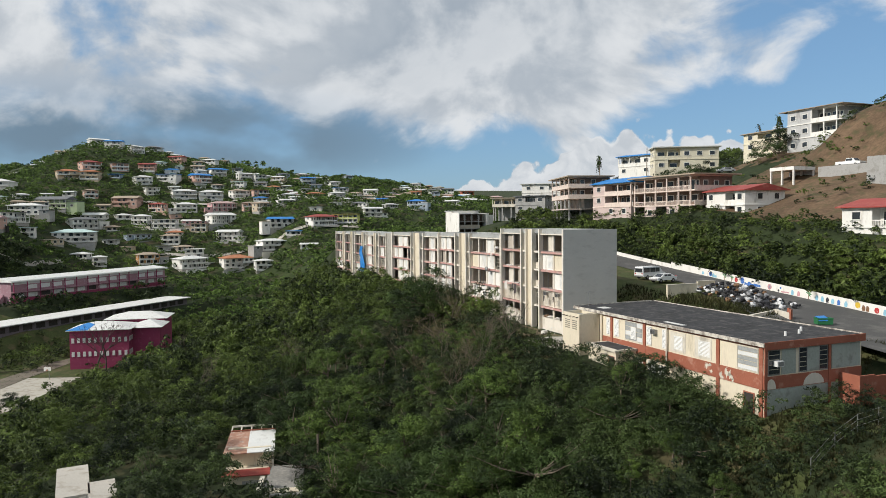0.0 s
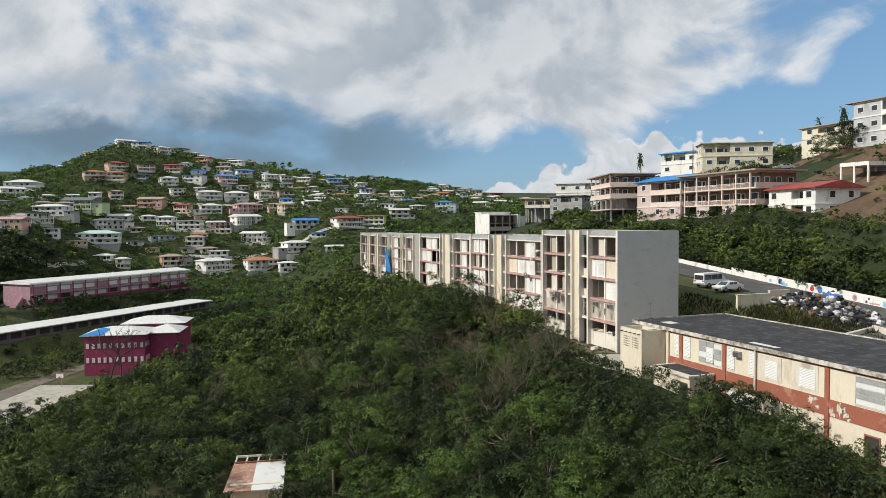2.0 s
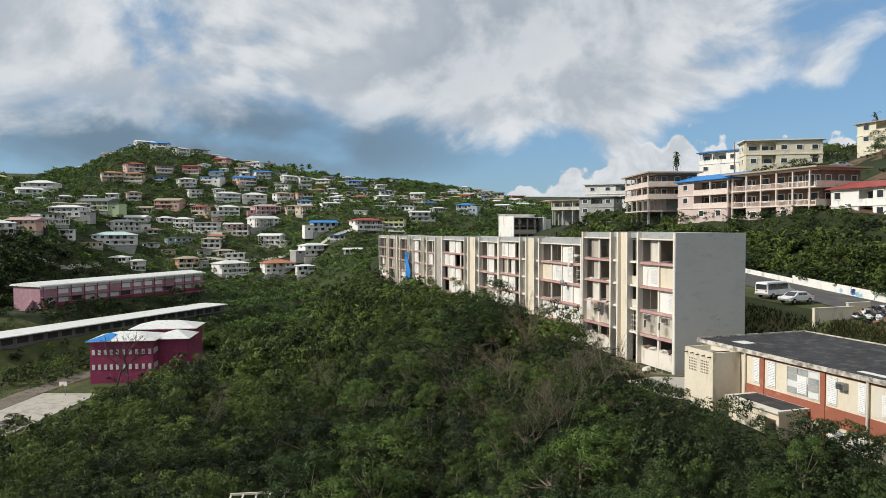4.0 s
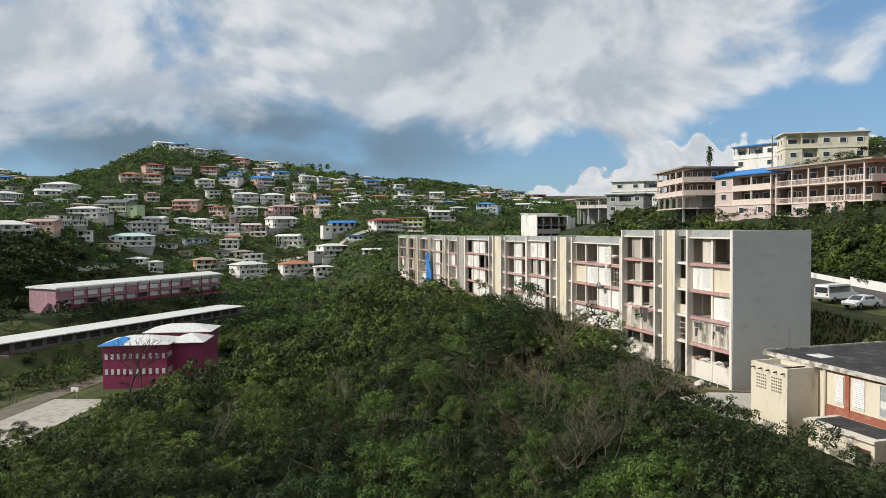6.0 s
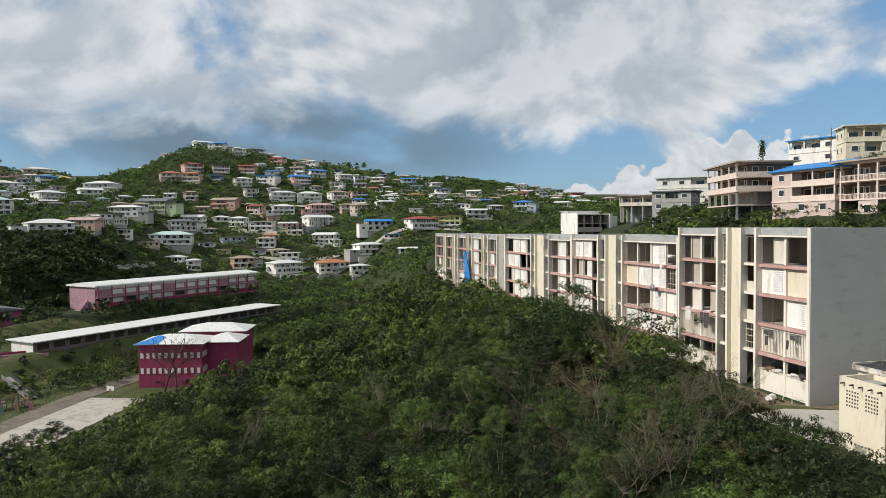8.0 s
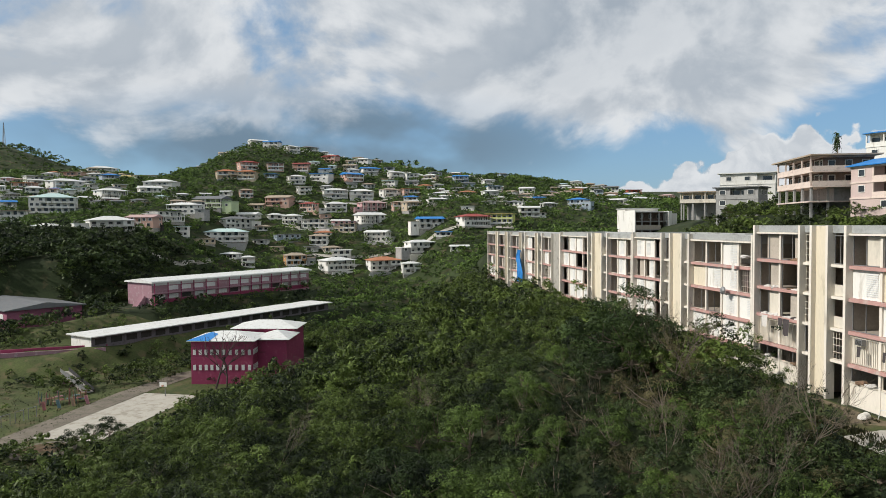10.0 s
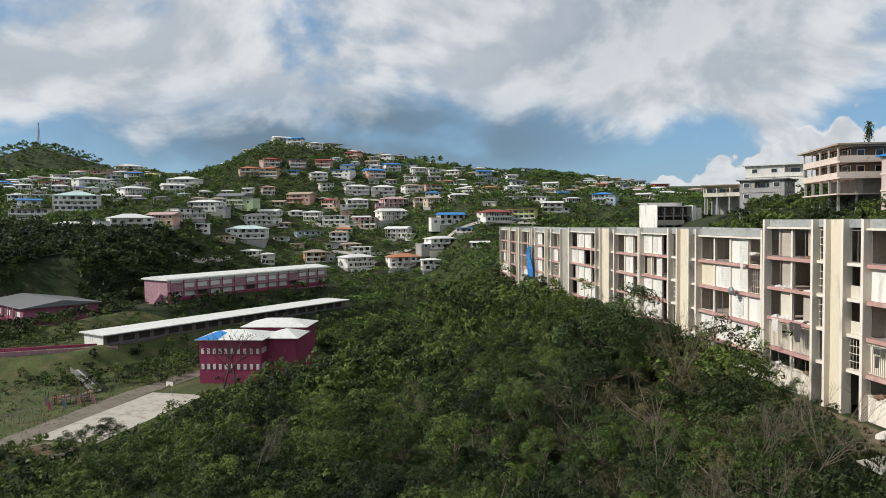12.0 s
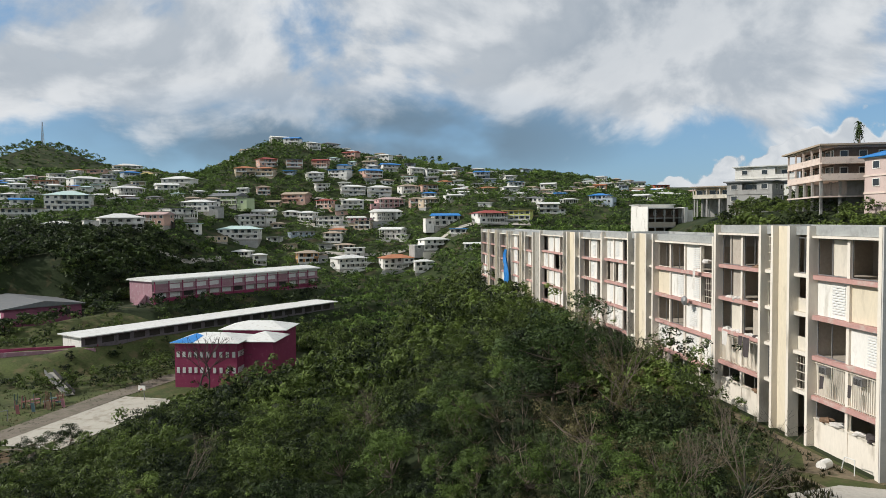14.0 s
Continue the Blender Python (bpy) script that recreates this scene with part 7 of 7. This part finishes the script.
# ---- woods and scrub that nobody could count ----
def thicket(name, pts, templates, material, lo, hi, label, seed=9):
    """Many crowns as one mesh: each spot takes one of the templates, turned and scaled."""
    r = np.random.default_rng(seed)
    parts = []
    for x, y in pts:
        q = templates[r.integers(len(templates))]
        a, s = r.random() * 6.283, r.uniform(lo, hi)
        m = np.array([[math.cos(a), -math.sin(a), 0], [math.sin(a), math.cos(a), 0], [0, 0, r.uniform(0.75, 1.2)]]) * s
        parts.append(q @ m.T + (x, y, gz(x, y) - 0.2 + max(0.0, 0.7 * noise.noise(Vector((x * 0.09, y * 0.09, 0))))))
    return tagged(new(name, leaf_mesh(name, np.concatenate(parts), material)), label, "woods", kind="stuff")


def crown_leaves(seed, w, h, n, per, size, small=0.1):
    r = np.random.default_rng(seed)
    return leaf_cloud(r, crown_lobes(r, w, h, h * 0.02, n, small), per, size)


mid = [crown_leaves(s, 5.2, 5.4, 15, 62, 0.24, 0.122) for s in (21, 22, 23, 24)]
fine = [crown_leaves(s, 5.2, 5.2, 22, 170, 0.125, 0.11) for s in (25, 26, 27)]
thicket("near_woods", [q for q in spots[300:] if 4 < q[1] < 62 and q[0] > -72], fine, LEAF_WOODS, 0.5, 1.2, "dense green woods covering the nearer slope", 19)
thicket("gully_woods", [q for q in spots[300:] if q[1] <= 4 and q[0] > -72], fine, LEAF_SHADED, 0.4, 1.2, "green woods in the gully round the huts, leaf colour darkened as shade", 20)
thicket("slope_woods", [q for q in spots[300:] if not (q[1] < 62 and q[0] > -72)], mid, LEAF_WOODS, 0.5, 1.3, "dense green woods covering the slope")

BUSH = [crown_leaves(s, 3.0, 2.6, 11, 88, 0.215, 0.13) for s in (31, 32, 33)]
NEARBUSH = [crown_leaves(s, 3.0, 2.6, 10, 215, 0.098, 0.125) for s in (34, 35, 36)]
r = random.Random(41)
scrub, dry, near_scrub, near_dry, low_scrub = [], [], [], [], []
for y in np.arange(-75, 175, 2.0):
    for d in np.arange(1.6, 95, 2.0):
        yy, dd = y + r.uniform(-1, 1), d + r.uniform(-1, 1)
        xx = float(cut_x(yy)) + dd
        n = noise.noise(Vector((xx * 0.06, yy * 0.06, 4)))
        keep = 1.0 if dd < 11 else 0.42 if n > 0.05 else 0.06
        if yy > 62:
            keep = 0.75
        if dd > 52:
            keep = max(keep, 0.35)
        if 11 < dd < 50 and -28 < yy < 20:
            keep = 0.10
        clear_ = any(abs(yy - cy) < hw and x0 < xx < x1 for cy, hw, x0, x1 in ((79, 10, 49, 64), (59, 8.5, 48.5, 61), (40, 11.5, 49, 63), (21, 8.5, 50, 62), (82, 9, 80, 102), (100, 8, 85, 99), (123, 7, 58, 72), (146, 9, 74, 90), (157, 7, 66, 80), (174, 16, 48, 84), (36.5, 8, 88, 105), (53, 8, 92, 104), (-17, 9, 41.5, 53), (21, 6.5, 64, 74), (11, 9, 70, 80)))
        if r.random() < keep and not clear_:
            (low_scrub if dd > 6.5 and yy < 100 else scrub if r.random() < 0.85 else dry).append((xx, yy))
for y in np.arange(-75, 96, 1.6):
    for d in np.arange(2.2, 13, 1.6):
        yy = y + r.uniform(-1, 1)
        (scrub if d < 6 else low_scrub).append((float(cut_x(yy)) + d + r.uniform(-1, 1), yy))
for i in range(420):
    x, y = r.uniform(-9, -3.2), r.uniform(17, 60)
    if r.random() < 0.55 or x < -5:
        (scrub if r.random() < 0.5 else dry).append((x, y))
for i in range(240):
    x, y = r.uniform(-16, -7.2), r.uniform(-40, 6)
    if not (x > -9.2 and y > -9):
        near_scrub.append((x, y))
for i in range(1300):
    x, y = r.uniform(-172, -58), r.uniform(140, 262)
    if not on_school(x, y) and not (-82 < x < -44 and 136 < y < 180) and noise.noise(Vector((x * 0.045, y * 0.045, 9))) > (0.10 if y < 168 else -0.22):
        scrub.append((x, y))
for i in range(80):
    v = r.random()
    x, y = -80.0 + 13.5 * v + r.uniform(-1.0, 6.0), 99.0 + 36 * v + r.uniform(-3, 2)
    scrub.append((x, y))
for i in range(130):
    x, y = r.uniform(-128, -72), r.uniform(146, 172)
    if not on_school(x, y) and noise.noise(Vector((x * 0.08, y * 0.08, 3))) > -0.05:
        scrub.append((x, y))
for i in range(260):
    x, y = r.uniform(-150, -92), r.uniform(112, 172)
    if not on_school(x, y) and not (abs(x + 103.5) < 9 and abs(y - 128) < 6) and abs(x + 91 + (140 - y) * 0.33) > 5 and noise.noise(Vector((x * 0.07, y * 0.09, 5))) > 0.06:
        low_scrub.append((x, y))
for i in range(70):
    scrub.append((r.uniform(-101, -86), r.uniform(82, 96)) if i % 2 else (-112 + r.uniform(0, 60), 150 + r.uniform(0, 20)))
for i in range(420):
    x = r.uniform(-215, -95)
    y = r.uniform(238, 305)
    if not on_school(x, y):
        scrub.append((x, y))
for i in range(60):
    near_scrub.append((r.uniform(-8.0, -4.4), r.uniform(-38, -22.5)))
for i in range(760):
    x, y = r.uniform(-46, -8), r.uniform(-46, 34)
    if not blocked(x, y) and not (-48 < x < -37 and -30 < y < -12):
        near_scrub.append((x, y))
for i in range(230):
    x, y = r.uniform(-32, -9.5), r.uniform(-12, 26)
    if not blocked(x, y):
        (near_dry if i % 2 else near_scrub).append((x, y))
for i in range(95):
    x, y = r.uniform(-13, -6.2), r.uniform(0.5, 15)
    (near_dry if i % 3 == 0 else near_scrub).append((x, y))
for i in range(300):
    (near_dry if i % 4 == 0 else near_scrub).append((r.uniform(-11, 15), r.uniform(-64, -39.5)))
thicket("roadside_scrub", scrub, BUSH, LEAF_WOODS, 0.7, 1.35, "green scrub on the cutting above the road", 3)
thicket("slope_scrub", low_scrub, BUSH, LEAF_WOODS, 0.3, 0.72, "low green scrub below the houses on the slope", 13)
# understory in the darkened leaves, painting shaded hollows between crowns
thicket("yard_scrub", near_scrub, NEARBUSH, LEAF_SHADED, 0.55, 1.25, "green scrub below the annex and the block, leaves darkened as hollow shade", 7)
thicket("bank_scrub", near_dry, NEARBUSH, LEAF_DRY, 0.3, 0.75, "olive dry scrub on the grass bank", 8)
thicket("dry_scrub", dry, BUSH, LEAF_DRY, 0.3, 0.8, "olive dry scrub on the bare slope", 4)

homes = placed
FARC = [crown_leaves(s, 5.4, 3.9, 9, 5, 0.56, 0.14) for s in (51, 52, 53, 54)]
FARD = [crown_leaves(s, 14, 8.5, 8, 2.5, 1.3, 0.14) for s in (61, 62, 63)]


def clear_of_homes(x, y, pad):
    """Free of houses, and of the view down the slope in front of each."""
    for hx, hy, w in homes:
        if abs(x - hx) < w * 0.48 + pad and hy - w * 0.38 - pad - 2.0 < y < hy + w * 0.4 + pad:
            return False
    return True


hill_pts, far_pts = [], []
for y in np.arange(182, 640, 3.9):
    for x in np.arange(-0.5 * (y + 45) - 62, 0.58 * (y + 45) - 36, 3.9):
        xx, yy = x + r.uniform(-2.5, 2.5), y + r.uniform(-2.5, 2.5)
        if on_school(xx, yy) or xx < -60 and yy < 188 and xx > -160 or not clear_of_homes(xx, yy, 0.8) or (abs(xx - 70) < 13 and 172 < yy < 208):
            continue
        n = noise.noise(Vector((xx * 0.03, yy * 0.03, 7)))
        if xx < -62 and yy < 232 and n > 0.02:
            continue
        if n > 0.38 and r.random() < 0.6:
            continue
        hill_pts.append((xx, yy))
for y in np.arange(645, 1560, 17):
    for x in np.arange(-0.5 * (y + 45) - 70, 0.55 * (y + 45) - 20, 17):
        if x < -230 and y > 900 or x > 40 and y < 900 or r.random() < 0.25:
            far_pts.append((x + r.uniform(-6, 6), y + r.uniform(-6, 6)))
for i in range(330):
    xx, yy = r.uniform(-240, -118), r.uniform(237, 286)
    if not on_school(xx, yy):
        hill_pts.append((xx, yy))
valley = [q for q in hill_pts if q[1] < 312 and q[0] < -48]
hill_pts = [q for q in hill_pts if not (q[1] < 312 and q[0] < -48)]
for i in range(420):
    xx, yy = r.uniform(-240, -112), r.uniform(226, 312)
    if not on_school(xx, yy):
        valley.append((xx, yy))
# cloud shadow over the valley is put into the leaf colour
thicket("valley_woods", valley, FARC, LEAF_SHADED, 0.6, 1.3, "woods between the school and the town, leaf colour darkened as cloud shade", 15)
thicket("hill_woods", hill_pts, FARC, LEAF_FAR, 0.5, 1.05, "green woods between the hillside houses", 5)
thicket("far_woods", far_pts, FARD, LEAF_FAR, 0.6, 1.2, "green woods on the far ridges", 6)

# grass tufts on the bank and along the yard
rg = np.random.default_rng(2)
tuft = []
for (x0, x1, y0, y1, n, h) in ((-11, 16, -64, -38.5, 8000, 0.42), (9.8, 17, -36, 8, 2600, 0.5), (-6.5, -0.8, 1, 24, 450, 0.25), (-9, -4, -9, 1, 500, 0.45), (11, 20, -20, -4, 1000, 0.6), (-128, -62, 84, 172, 3000, 0.35)):
    xs, ys = rg.uniform(x0, x1, n), rg.uniform(y0, y1, n)
    if x0 < -100:
        keep = np.array([not on_school(a, b) and not (abs(a + 86.8 - (b - 118.8) * 0.36) < 9 and 100 < b < 138) and noise.noise(Vector((a * 0.07, b * 0.07, 1))) > -0.15 for a, b in zip(xs, ys)])
        xs, ys = xs[keep], ys[keep]
        n = len(xs)
    zs = ground(xs, ys)
    for k in range(5):
        a, l = rg.uniform(0, 6.28, n), h * rg.uniform(0.5, 1.2, n)
        bx, by = np.cos(a) * 0.055, np.sin(a) * 0.055
        lean = rg.normal(0, 0.16, (2, n))
        tuft.append(np.stack([np.stack([xs - bx, ys - by, zs - 0.05], 1), np.stack([xs + bx, ys + by, zs - 0.05], 1), np.stack([xs + lean[0], ys + lean[1], zs + l], 1)], 1))
BLADE = leaf_mat("grass_blades", (0.018, 0.022, 0.007), (0.070, 0.068, 0.024), 0.1)
tagged(new("grass_tufts", leaf_mesh("grass_tufts", np.concatenate(tuft), BLADE)), "long rough grass on the banks", "grass", kind="stuff")
